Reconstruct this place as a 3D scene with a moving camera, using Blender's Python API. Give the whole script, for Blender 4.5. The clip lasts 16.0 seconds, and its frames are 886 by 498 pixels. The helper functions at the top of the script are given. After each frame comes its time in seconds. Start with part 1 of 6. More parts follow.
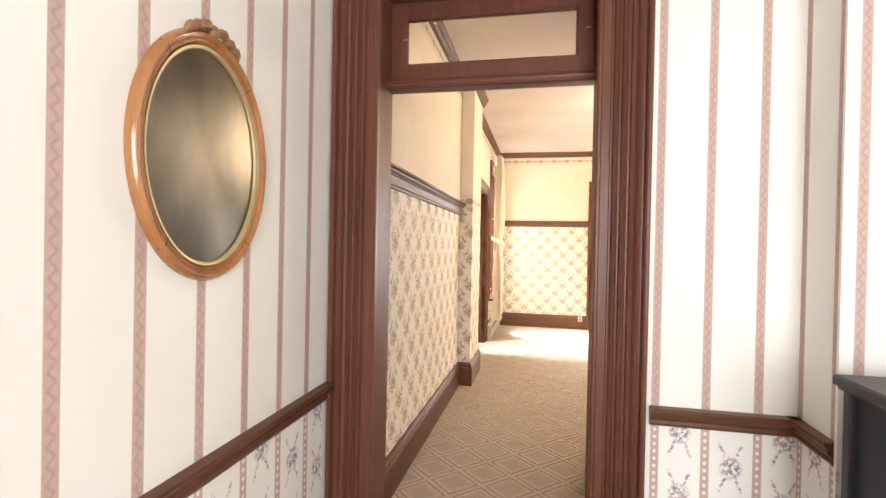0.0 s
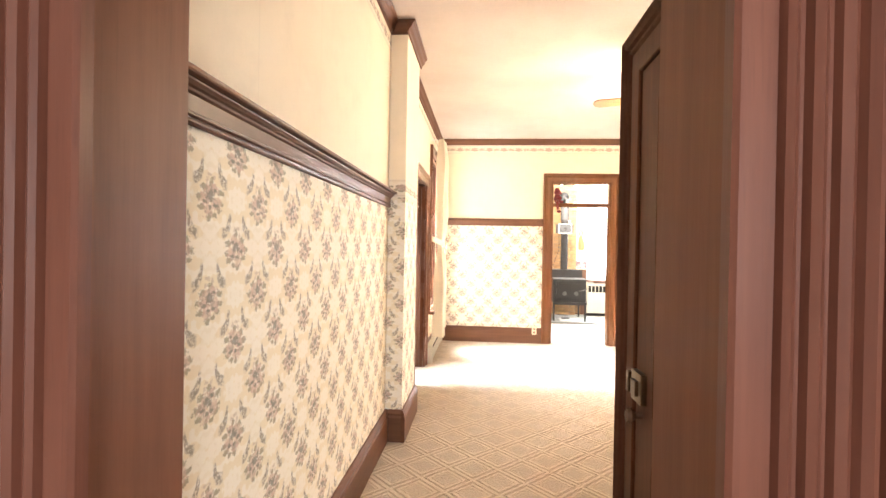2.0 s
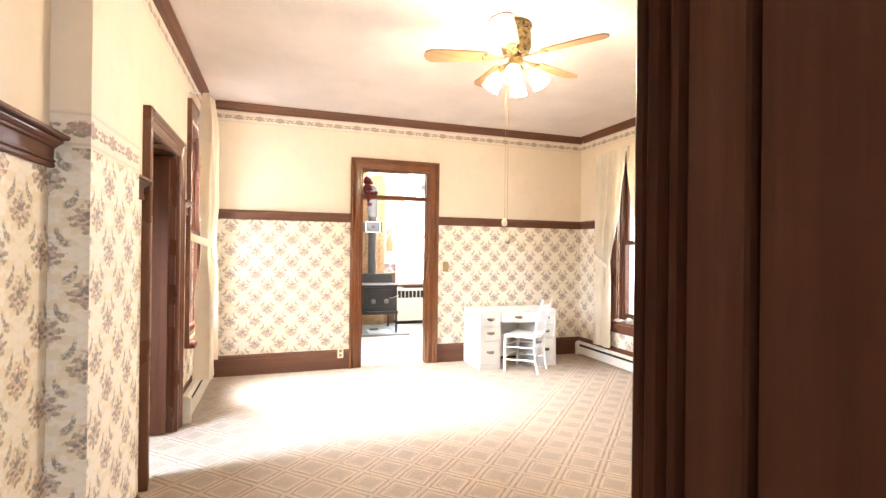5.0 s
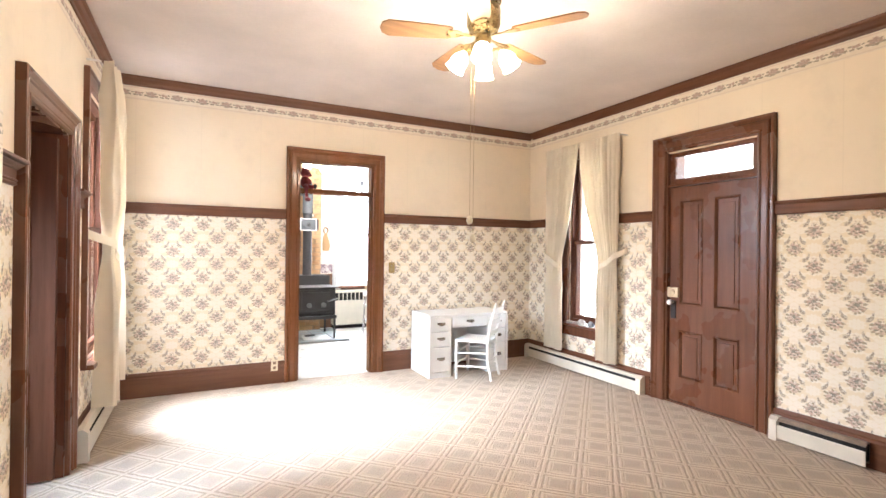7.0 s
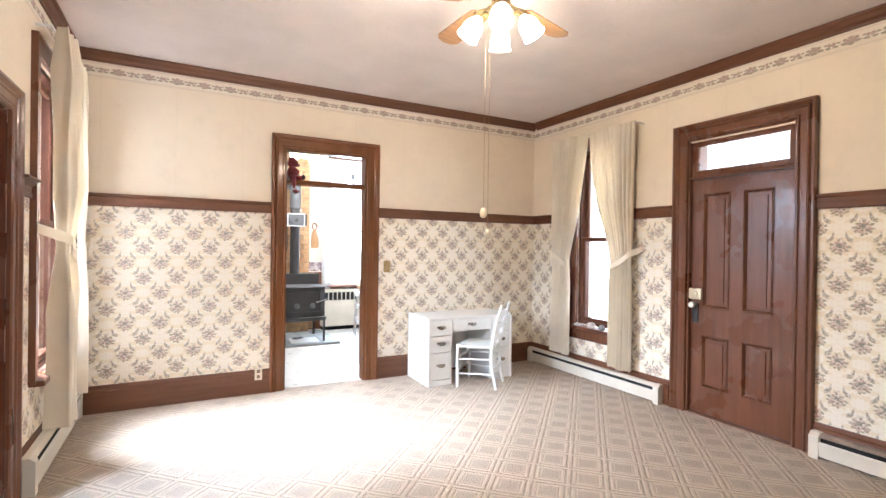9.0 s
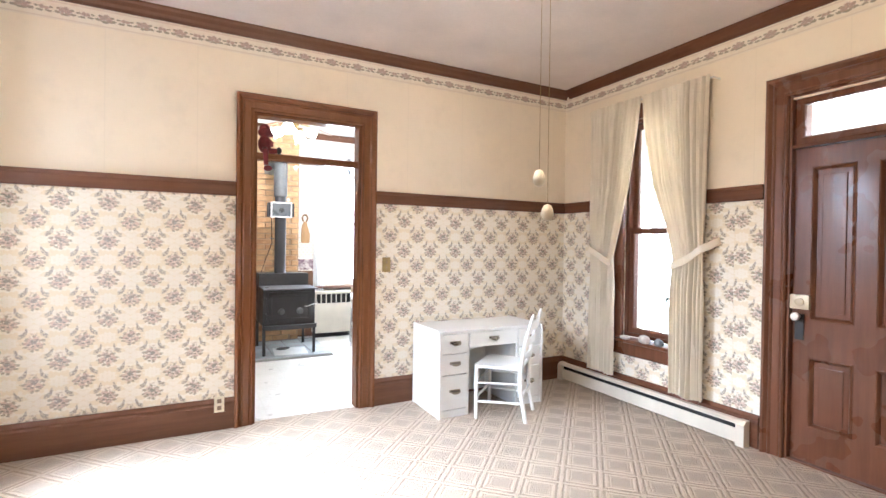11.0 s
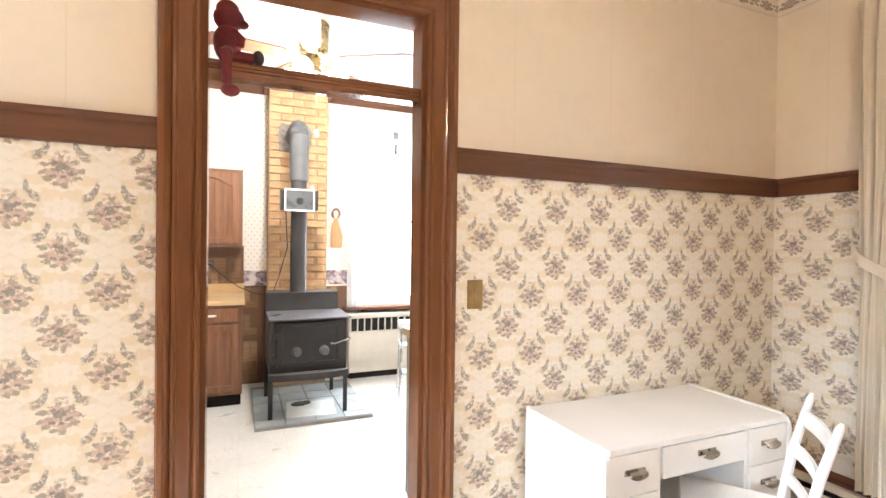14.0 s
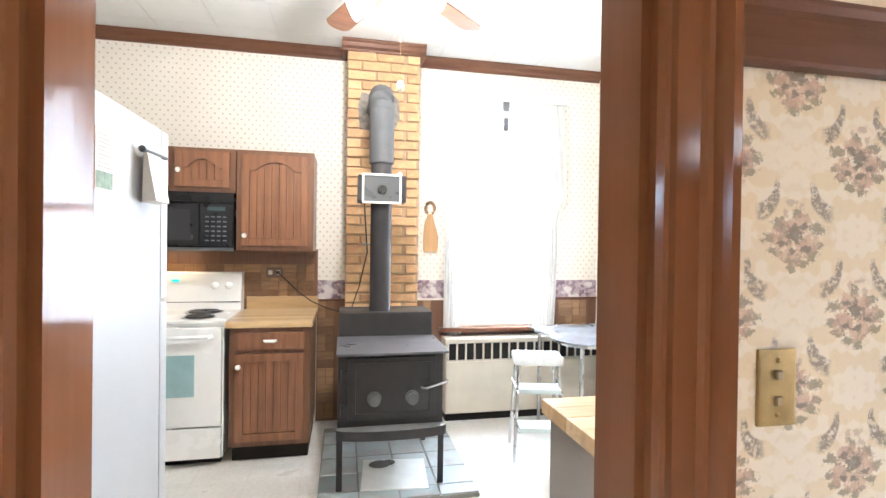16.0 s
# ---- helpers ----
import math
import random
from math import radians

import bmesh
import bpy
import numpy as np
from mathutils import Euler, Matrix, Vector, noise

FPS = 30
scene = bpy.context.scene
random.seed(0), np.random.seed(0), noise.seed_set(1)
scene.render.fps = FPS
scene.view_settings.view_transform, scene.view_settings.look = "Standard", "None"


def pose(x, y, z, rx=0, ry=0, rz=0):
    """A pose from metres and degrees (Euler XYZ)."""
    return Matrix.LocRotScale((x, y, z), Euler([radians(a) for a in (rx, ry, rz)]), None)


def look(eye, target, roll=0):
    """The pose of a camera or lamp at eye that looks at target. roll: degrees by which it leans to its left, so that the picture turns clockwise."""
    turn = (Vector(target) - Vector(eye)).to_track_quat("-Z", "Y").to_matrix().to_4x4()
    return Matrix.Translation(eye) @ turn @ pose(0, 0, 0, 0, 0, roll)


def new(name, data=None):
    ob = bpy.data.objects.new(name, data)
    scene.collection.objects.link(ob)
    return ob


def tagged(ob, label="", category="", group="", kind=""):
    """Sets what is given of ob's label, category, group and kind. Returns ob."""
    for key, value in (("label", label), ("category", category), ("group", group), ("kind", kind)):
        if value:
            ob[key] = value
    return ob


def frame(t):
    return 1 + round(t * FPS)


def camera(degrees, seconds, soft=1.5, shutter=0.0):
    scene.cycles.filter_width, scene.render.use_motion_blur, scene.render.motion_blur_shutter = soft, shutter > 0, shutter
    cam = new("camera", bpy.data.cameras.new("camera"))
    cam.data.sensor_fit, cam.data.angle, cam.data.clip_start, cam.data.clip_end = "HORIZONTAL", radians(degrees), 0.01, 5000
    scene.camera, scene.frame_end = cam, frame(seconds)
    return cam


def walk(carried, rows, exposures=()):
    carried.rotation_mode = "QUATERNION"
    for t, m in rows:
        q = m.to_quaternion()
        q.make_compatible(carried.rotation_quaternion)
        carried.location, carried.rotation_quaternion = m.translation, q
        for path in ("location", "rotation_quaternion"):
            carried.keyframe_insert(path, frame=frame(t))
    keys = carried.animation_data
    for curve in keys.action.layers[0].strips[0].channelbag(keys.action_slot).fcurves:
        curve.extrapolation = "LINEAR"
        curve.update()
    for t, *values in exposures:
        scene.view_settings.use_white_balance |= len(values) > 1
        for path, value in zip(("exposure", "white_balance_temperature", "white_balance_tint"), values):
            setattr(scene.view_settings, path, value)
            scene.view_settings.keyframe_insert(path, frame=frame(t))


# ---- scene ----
cam = camera(85.3, 16.0)
METRES, EYE, TILT, LEAN, TURN = 8.132, 1.395, 0.0, 0.0, 11.7
ROWS = [
    (0.0, 0.0, 0.0, 0.0, 0.01, -0.46, -1.15),
    (0.5, 0.0062, 0.0387, -0.0013, -1.29, -0.36, -1.01),
    (1.0, 0.014, 0.0806, 0.0006, -2.07, -0.4, -0.96),
    (1.5, 0.0161, 0.1213, 0.0015, -3.71, -0.41, -1.04),
    (2.0, 0.0182, 0.1591, 0.0033, -6.86, -0.32, -1.04),
    (2.5, 0.0275, 0.1941, 0.0031, -9.58, -0.29, -1.04),
    (3.0, 0.0363, 0.2239, 0.0037, -12.58, -0.09, -1.02),
    (3.5, 0.0386, 0.2568, 0.0042, -17.26, 0.02, -1.14),
    (4.0, 0.0407, 0.2841, 0.0049, -22.74, 0.21, -0.93),
    (4.5, 0.0506, 0.3062, 0.0047, -27.08, 0.13, -0.77),
    (5.0, 0.0614, 0.3307, 0.004, -30.56, 0.14, -0.71),
    (7.5, 0.0712, 0.3944, 0.0056, -39.56, 0.05, -0.72),
    (8.0, 0.0734, 0.4052, 0.0058, -40.0, -0.0, -0.75),
    (10.5, 0.1471, 0.5108, 0.0022, -39.94, -0.56, -0.84),
    (11.0, 0.1682, 0.5448, 0.0011, -39.59, -0.58, -0.78),
    (11.5, 0.1905, 0.5827, 0.0029, -39.1, -0.7, -0.82),
    (12.0, 0.2105, 0.6239, 0.0028, -38.7, -0.7, -0.84),
    (12.5, 0.2327, 0.6601, 0.0037, -38.09, -0.59, -0.77),
    (13.0, 0.2556, 0.6983, 0.004, -37.29, -0.63, -0.79),
    (13.5, 0.2716, 0.7386, 0.0043, -36.22, -0.56, -0.91),
    (14.0, 0.2876, 0.7767, 0.0045, -34.67, -0.42, -0.73),
    (14.5, 0.3078, 0.8124, 0.0062, -31.52, -0.54, -0.69),
    (15.0, 0.3231, 0.8498, 0.0054, -29.17, -0.48, -0.76),
    (15.5, 0.3362, 0.8843, 0.0057, -26.94, -0.4, -0.71),
    (16.0, 0.3486, 0.918, 0.0063, -23.3, -0.41, -0.78),
]
walk(cam, [(t, pose(0, 0, EYE, TILT, LEAN, TURN) @ pose(METRES * x, METRES * y, METRES * z, 90 + pitch, roll, yaw)) for t, x, y, z, yaw, pitch, roll in ROWS],
     [(0.0, 0.55, 6700, 11), (1.0, 0.75, 6650, 11), (2.5, 0.95, 6500, 11), (5.0, 0.48, 6050, 11), (7.5, 0.08, 5600, 10), (10.5, -0.07, 5380, 10), (13.0, -0.02, 5800, 11), (14.5, -0.03, 6000, 11), (15.3, -0.1, 5950, 10), (16.0, -0.22, 5700, 9)])

# The plan is drawn in units of 1.07 m; every mesh, place and lamp is scaled by it when it is linked.
S = 1.07

# ---- world and lights ----
world = bpy.data.worlds.new("sky")
scene.world = world
world.use_nodes = True
wn = world.node_tree
sky = wn.nodes.new("ShaderNodeTexSky")
sky.sky_type, sky.sun_disc = "NISHITA", False
sky.sun_elevation, sky.sun_rotation = radians(38), radians(-60)
wn.links.new(sky.outputs[0], wn.nodes["Background"].inputs[0])
wn.nodes["Background"].inputs[1].default_value = 0.12


def lamp(name, kind, place, energy, colour, target=None, size=(0.1, 0.1), radius=0.05):
    data = bpy.data.lights.new(name, kind)
    data.energy, data.color = energy, colour
    if kind == "AREA":
        data.shape, data.size, data.size_y = "RECTANGLE", size[0] * S, size[1] * S
    elif kind == "POINT":
        data.shadow_soft_size = radius
    ob = new(name, data)
    p = Vector(place) * S
    ob.matrix_world = look(p, Vector(target) * S) if target else Matrix.Translation(p)
    return ob


SKY = (0.93, 0.97, 1.0)
WARM = (1.0, 0.785, 0.52)
sun = bpy.data.lights.new("sun", "SUN")
sun.energy, sun.angle, sun.color = 5.0, radians(9), (1.0, 0.97, 0.92)
new("sun", sun).matrix_world = look((-11.3, 5.0, 10.0), (0, 0, 0))
lamp("kitchen_window_light", "AREA", (2.435, 11.32, 1.6), 400, SKY, (2.435, 9.0, 1.6), (1.0, 2.0))
lamp("side_window_light", "AREA", (-1.35, 7.60, 2.05), 258, SKY, (0.9, 6.5, 0.0), (0.9, 1.6)).data.spread = radians(76)
lamp("passage_window_light", "AREA", (-2.05, 5.50, 1.5), 80, (0.70, 0.85, 1.0), (-0.2, 5.80, 0.2), (0.28, 1.1)).data.spread = radians(80)
lamp("parlour_window_light", "AREA", (0.75, -2.12, 1.45), 105, SKY, (0.75, 1.0, 1.35), (1.6, 1.8))
FAN_XY, KFAN_XY = (1.42, 5.42), (1.40, 9.60)
for k in range(4):
    a = radians(-34 + 90 * k)
    lamp("fan_bulb_light", "POINT", (FAN_XY[0] + 0.15 * math.cos(a), FAN_XY[1] + 0.15 * math.sin(a), 2.42), 22, WARM, radius=0.05)
lamp("kitchen_fan_bulb_light", "POINT", (KFAN_XY[0], KFAN_XY[1], 2.42), 140, (1.0, 0.94, 0.86), radius=0.07)

# ---- materials ----


class Nodes:
    """A short way to write node trees."""

    def __init__(self, name):
        self.m = bpy.data.materials.new(name)
        self.m.use_nodes = True
        self.t = self.m.node_tree
        self.b = self.t.nodes["Principled BSDF"]

    def put(self, socket, value):
        if isinstance(value, bpy.types.NodeSocket):
            self.t.links.new(value, socket)
        elif value is not None:
            if isinstance(value, tuple) and len(value) == 3 and len(socket.default_value) == 4:
                value = (*value, 1)
            socket.default_value = value

    def math(self, op, a, b=None, c=None, clamp=False):
        n = self.t.nodes.new("ShaderNodeMath")
        n.operation, n.use_clamp = op, clamp
        for i, v in enumerate((a, b, c)):
            self.put(n.inputs[i], v)
        return n.outputs[0]

    def vmath(self, op, a, b=None):
        n = self.t.nodes.new("ShaderNodeVectorMath")
        n.operation = op
        self.put(n.inputs[0], a)
        if b is not None:
            self.put(n.inputs[1], b)
        return n.outputs["Value"] if op in ("LENGTH", "DISTANCE", "DOT_PRODUCT") else n.outputs[0]

    def scaled(self, a, k):
        n = self.t.nodes.new("ShaderNodeVectorMath")
        n.operation = "SCALE"
        self.put(n.inputs[0], a)
        n.inputs["Scale"].default_value = k
        return n.outputs[0]

    def mix(self, f, a, b, mode="MIX"):
        n = self.t.nodes.new("ShaderNodeMix")
        n.data_type, n.blend_type = "RGBA", mode
        self.put(n.inputs[0], f)
        self.put(n.inputs[6], a)
        self.put(n.inputs[7], b)
        return n.outputs[2]

    def noise(self, v=None, scale=5.0, detail=3.0, rough=0.55):
        n = self.t.nodes.new("ShaderNodeTexNoise")
        n.inputs["Scale"].default_value, n.inputs["Detail"].default_value, n.inputs["Roughness"].default_value = scale, detail, rough
        if v is not None:
            self.put(n.inputs["Vector"], v)
        return n.outputs[0]

    def ramp(self, f, a, b, x0=0.3, x1=0.7):
        n = self.t.nodes.new("ShaderNodeMapRange")
        n.clamp = True
        for i, v in enumerate((f, x0, x1, a, b)):
            self.put(n.inputs[i], v)
        return n.outputs[0]

    def position(self):
        """World place in plan units."""
        return self.scaled(self.t.nodes.new("ShaderNodeNewGeometry").outputs["Position"], 1 / S)

    def local(self):
        return self.t.nodes.new("ShaderNodeTexCoord").outputs["Object"]

    def split(self, v):
        n = self.t.nodes.new("ShaderNodeSeparateXYZ")
        self.put(n.inputs[0], v)
        return n.outputs

    def join(self, x, y, z):
        n = self.t.nodes.new("ShaderNodeCombineXYZ")
        for i, v in enumerate((x, y, z)):
            self.put(n.inputs[i], v)
        return n.outputs[0]

    def random(self):
        return self.t.nodes.new("ShaderNodeObjectInfo").outputs["Random"]

    def end(self, colour, rough=0.6, metal=0.0, height=None, strength=0.2, distance=0.01, coat=0.0):
        self.put(self.b.inputs["Base Color"], colour)
        self.put(self.b.inputs["Roughness"], rough)
        self.put(self.b.inputs["Metallic"], metal)
        self.put(self.b.inputs["Coat Weight"], coat)
        if height is not None:
            n = self.t.nodes.new("ShaderNodeBump")
            n.inputs["Strength"].default_value, n.inputs["Distance"].default_value = strength, distance
            self.put(n.inputs["Height"], height)
            self.t.links.new(n.outputs[0], self.b.inputs["Normal"])
        return self.m


def shade(c, k):
    return tuple(min(1.0, v * k) for v in c)


def plain(name, colour, rough=0.5, metal=0.0, vary=0.12, scale=6.0, bump=0.08, coat=0.0, grain=90.0):
    """A surface with broad stains and fine grain."""
    n = Nodes(name)
    p = n.local()
    broad, fine = n.noise(p, scale), n.noise(p, grain, 2.0)
    c = n.mix(n.ramp(broad, 0.0, 1.0), shade(colour, 1 - vary), shade(colour, 1 + vary))
    c = n.mix(n.ramp(fine, 0.0, vary), c, shade(colour, 0.55))
    return n.end(c, n.ramp(broad, max(rough - 0.08, 0.02), min(rough + 0.1, 1.0)), metal, fine, bump, 0.002, coat)


def wood(name, dark, light, rough=0.35, axis="z", coat=0.25, stretch=0.06, scale=26.0, streaks=0.5, sheen=0.5):
    """Stained wood, its grain along one axis."""
    n = Nodes(name)
    p = n.local()
    k = {"x": (stretch, 1, 1), "y": (1, stretch, 1), "z": (1, 1, stretch)}[axis]
    q = n.vmath("MULTIPLY", p, k)
    g = n.noise(q, scale, 5.0, 0.6)
    f = n.noise(q, scale * 6, 2.0)
    broad = n.noise(p, 2.2, 3.0)
    c = n.mix(n.ramp(g, 0.0, 1.0, 0.35, 0.68), dark, light)
    c = n.mix(n.ramp(f, 0.0, streaks, 0.55, 0.8), c, shade(dark, 0.6))
    n.b.inputs["Specular IOR Level"].default_value = sheen
    c = n.mix(n.ramp(broad, 0.0, 0.35), c, shade(light, 1.15))
    return n.end(c, n.ramp(broad, rough - 0.02, rough + 0.04), 0.0, f, 0.12, 0.002, coat)


LEAVES = ((-0.043, -0.006, 0.015, 0.008), (0.042, 0.010, 0.014, 0.008), (-0.028, 0.018, 0.012, 0.008), (0.034, -0.032, 0.012, 0.008),
          (-0.006, -0.050, 0.008, 0.012), (0.046, -0.016, 0.010, 0.006), (-0.036, -0.028, 0.013, 0.007), (0.004, 0.032, 0.008, 0.010), (0.016, -0.046, 0.010, 0.006))
ROSES = ((-0.022, -0.008, 0.020, 0.016), (0.022, -0.016, 0.020, 0.015), (0.012, 0.017, 0.017, 0.013), (-0.008, -0.032, 0.018, 0.013), (-0.012, 0.012, 0.014, 0.010))
SPRIGS = ((-0.007, 0.050, 0.010, 0.005), (0.012, 0.044, 0.006, 0.008), (-0.016, 0.034, 0.006, 0.007))


def flower_paper(name, wide, high, split_z, border=None, base=(0.83, 0.765, 0.66), top=(0.81, 0.70, 0.55)):
    """Floral paper below split_z, cream paper above it, and a printed border between the heights given."""
    n = Nodes(name)
    p = n.position()
    x, y, z = n.split(p)
    nx = n.math("GREATER_THAN", n.math("ABSOLUTE", n.split(n.t.nodes.new("ShaderNodeNewGeometry").outputs["Normal"])[0]), 0.5)

    def choose(test, a, b):
        """a where the test is 1, else b."""
        return n.math("ADD", n.math("MULTIPLY", test, a), n.math("MULTIPLY", n.math("SUBTRACT", 1.0, test), b))

    # each wall was hung from its own starting point: (along, height) of one bouquet
    west, past, low_x = n.math("LESS_THAN", x, 1.0), n.math("GREATER_THAN", y, 6.3), n.math("LESS_THAN", x, 1.2)
    u0 = choose(nx, choose(west, 2.797, choose(past, 7.776, 4.660)), choose(low_x, 0.085, 2.119))
    z0 = choose(nx, choose(west, 1.192, choose(past, 1.242, 1.386)), choose(low_x, 1.184, 1.376))
    u = choose(nx, y, x)
    du, dz = n.math("SUBTRACT", u, u0), n.math("SUBTRACT", z, z0)
    flat = n.join(u, z, 0.0)
    wob = n.noise(flat, 38.0, 3.0)
    w2 = n.math("MULTIPLY", n.math("SUBTRACT", wob, 0.5), 0.012)

    def cell(dv):
        zz = n.math("ADD", n.math("SUBTRACT", dz, dv), high / 2)
        row = n.math("FLOOR", n.math("DIVIDE", zz, high))
        odd = n.math("MODULO", n.math("ADD", row, 100.0), 2.0)
        a = n.math("SUBTRACT", n.math("WRAP", n.math("ADD", n.math("MULTIPLY_ADD", odd, wide / 2, du), 50.5 * wide), wide, 0.0), wide / 2)
        b = n.math("SUBTRACT", n.math("SUBTRACT", zz, n.math("MULTIPLY", row, high)), high / 2)
        return n.math("ADD", a, w2), n.math("ADD", b, w2), odd

    a, b, odd = cell(0.0)
    petal = n.noise(flat, 92.0, 3.0, 0.75)
    fray = n.math("MULTIPLY", n.math("SUBTRACT", petal, 0.5), 3.6)
    # odd rows carry the bouquet turned about
    spot = n.join(n.math("MULTIPLY", a, n.math("SUBTRACT", 1.0, n.math("MULTIPLY", odd, 2.0))), b, 0.0)

    def spray(petals, edge):
        near = None
        for ca, cb, ra, rb in petals:
            d = n.vmath("LENGTH", n.vmath("MULTIPLY", n.vmath("SUBTRACT", spot, (ca, cb, 0.0)), (1 / ra, 1 / rb, 0.0)))
            near = d if near is None else n.math("MINIMUM", near, d)
        return n.ramp(n.math("ADD", near, fray), 1.0, 0.0, edge, edge + 0.45)

    leaf, rose, sprig_top = spray(LEAVES, 0.85), spray(ROSES, 0.95), spray(SPRIGS, 0.7)
    heart = spray(((0.0, 0.002, 0.016, 0.013), (-0.023, -0.014, 0.009, 0.005), (0.020, -0.023, 0.010, 0.005), (0.018, 0.014, 0.008, 0.005), (-0.004, -0.026, 0.008, 0.005)), 0.75)
    # leafy curls to each side, above the bouquet
    ac, bc, _ = cell(0.057)
    aa = n.math("SUBTRACT", n.math("ABSOLUTE", ac), 0.072)
    bb = n.math("SUBTRACT", bc, 0.026)
    rr = n.math("SQRT", n.math("ADD", n.math("POWER", aa, 2.0), n.math("POWER", n.math("MULTIPLY", bb, 0.80), 2.0)))
    thick = n.ramp(bb, 0.0125, 0.0052, -0.046, 0.0)
    ring = n.ramp(n.math("DIVIDE", n.math("ABSOLUTE", n.math("SUBTRACT", rr, 0.038)), thick), 1.0, 0.0, 0.7, 1.1)
    arc = n.math("MULTIPLY", ring, n.math("MULTIPLY", n.ramp(aa, 1.0, 0.0, -0.008, 0.004), n.ramp(bb, 1.0, 0.0, -0.004, 0.006)))
    curl = n.math("MULTIPLY", arc, n.ramp(petal, 0.15, 1.0, 0.40, 0.52))
    # pale damask, mirrored about the bouquets
    fold = n.join(n.math("PINGPONG", du, wide / 4), n.math("PINGPONG", dz, high), 3.0)
    veil = n.noise(fold, 19.0, 2.0, 0.5)
    tan_leaf = n.ramp(veil, 0.0, 1.0, 0.49, 0.54)
    c = n.mix(n.ramp(n.noise(p, 1.3), 0.0, 1.0), base, shade(base, 1.05))
    c = n.mix(n.math("MULTIPLY", tan_leaf, 0.68), c, (0.77, 0.655, 0.465))
    c = n.mix(n.ramp(n.math("ABSOLUTE", n.math("SUBTRACT", veil, 0.505)), 0.45, 0.0, 0.006, 0.022), c, (0.87, 0.82, 0.72))
    c = n.mix(n.ramp(n.noise(fold, 46.0, 2.0), 0.0, 0.30, 0.52, 0.62), c, (0.70, 0.60, 0.44))
    hue = n.noise(flat, 30.0, 1.0)
    pinks = n.mix(n.ramp(hue, 0.0, 1.0, 0.42, 0.58), (0.57, 0.395, 0.315), (0.65, 0.495, 0.385))
    pinks = n.mix(n.ramp(n.noise(flat, 64.0, 2.0), 0.0, 0.85, 0.50, 0.60), pinks, (0.36, 0.28, 0.225))
    c = n.mix(n.math("MULTIPLY", sprig_top, 0.62), c, (0.50, 0.40, 0.33))
    c = n.mix(n.math("MULTIPLY", leaf, 0.80), c, (0.265, 0.230, 0.150))
    c = n.mix(n.math("MULTIPLY", rose, 0.86), c, pinks)
    c = n.mix(n.math("MULTIPLY", heart, 0.80), c, (0.190, 0.180, 0.150))
    c = n.mix(n.math("MULTIPLY", curl, 0.88), c, n.mix(n.ramp(petal, 0.0, 1.0, 0.40, 0.60), (0.36, 0.31, 0.25), (0.24, 0.205, 0.17)))
    weave = n.noise(n.vmath("MULTIPLY", p, (1, 1, 3)), 240.0, 2.0)
    plainc = n.mix(n.ramp(n.noise(p, 1.6, 4.0), 0.0, 1.0, 0.3, 0.7), top, shade(top, 1.07))
    plainc = n.mix(n.ramp(n.noise(p, 4.5, 5.0, 0.7), 0.0, 0.30, 0.50, 0.72), plainc, shade(top, 0.80))
    plainc = n.mix(n.ramp(weave, 0.0, 0.10), plainc, shade(top, 0.7))
    seam = n.ramp(n.math("ABSOLUTE", n.math("SUBTRACT", n.math("WRAP", n.math("ADD", u, 10.2), 0.52, 0.0), 0.26)), 0.18, 0.0, 0.0015, 0.004)
    plainc = n.mix(seam, plainc, shade(top, 0.72))
    up = n.math("GREATER_THAN", z, split_z)
    c = n.mix(up, c, plainc)
    if border:
        z0, z1 = border
        mid = (z0 + z1) / 2
        inb = n.math("MULTIPLY", n.math("GREATER_THAN", z, z0), n.math("LESS_THAN", z, z1))
        pitch = 0.205
        bu = n.math("SUBTRACT", n.math("WRAP", n.math("ADD", n.math("ADD", u, 10.0), w2), pitch, 0.0), pitch / 2)
        bv = n.math("ADD", n.math("SUBTRACT", z, mid), w2)
        spot = n.join(bu, bv, 0.0)
        # a posy, and between two of them a smaller leafy spray
        blooms = spray(((-0.014, 0.004, 0.016, 0.012), (0.014, 0.000, 0.015, 0.012), (0.002, 0.016, 0.012, 0.009), (0.094, 0.006, 0.011, 0.009), (-0.090, 0.004, 0.010, 0.008)), 1.1)
        greens = spray(((-0.036, -0.010, 0.014, 0.006), (0.036, -0.012, 0.015, 0.006), (0.000, -0.018, 0.018, 0.006), (-0.030, 0.014, 0.008, 0.005), (0.033, 0.012, 0.009, 0.005),
                        (-0.080, -0.012, 0.012, 0.005), (0.084, -0.014, 0.013, 0.005), (0.066, 0.008, 0.008, 0.004), (-0.068, 0.010, 0.008, 0.004)), 1.15)
        line = n.ramp(n.math("ABSOLUTE", n.math("SUBTRACT", n.math("ABSOLUTE", n.math("SUBTRACT", z, mid)), (z1 - z0) / 2 - 0.012)), 0.6, 0.0, 0.002, 0.006)
        bc = n.mix(line, (0.79, 0.70, 0.58), (0.60, 0.48, 0.39))
        bc = n.mix(n.math("MULTIPLY", n.ramp(veil, 0.0, 1.0, 0.50, 0.56), 0.35), bc, (0.70, 0.58, 0.44))
        bc = n.mix(n.math("MULTIPLY", greens, 0.90), bc, (0.27, 0.235, 0.175))
        bc = n.mix(n.math("MULTIPLY", blooms, 0.90), bc, n.mix(n.ramp(petal, 0.0, 1.0, 0.42, 0.58), (0.50, 0.34, 0.27), (0.30, 0.22, 0.19)))
        c = n.mix(inb, c, bc)
    return n.end(c, 0.75, 0.0, weave, 0.15, 0.002)


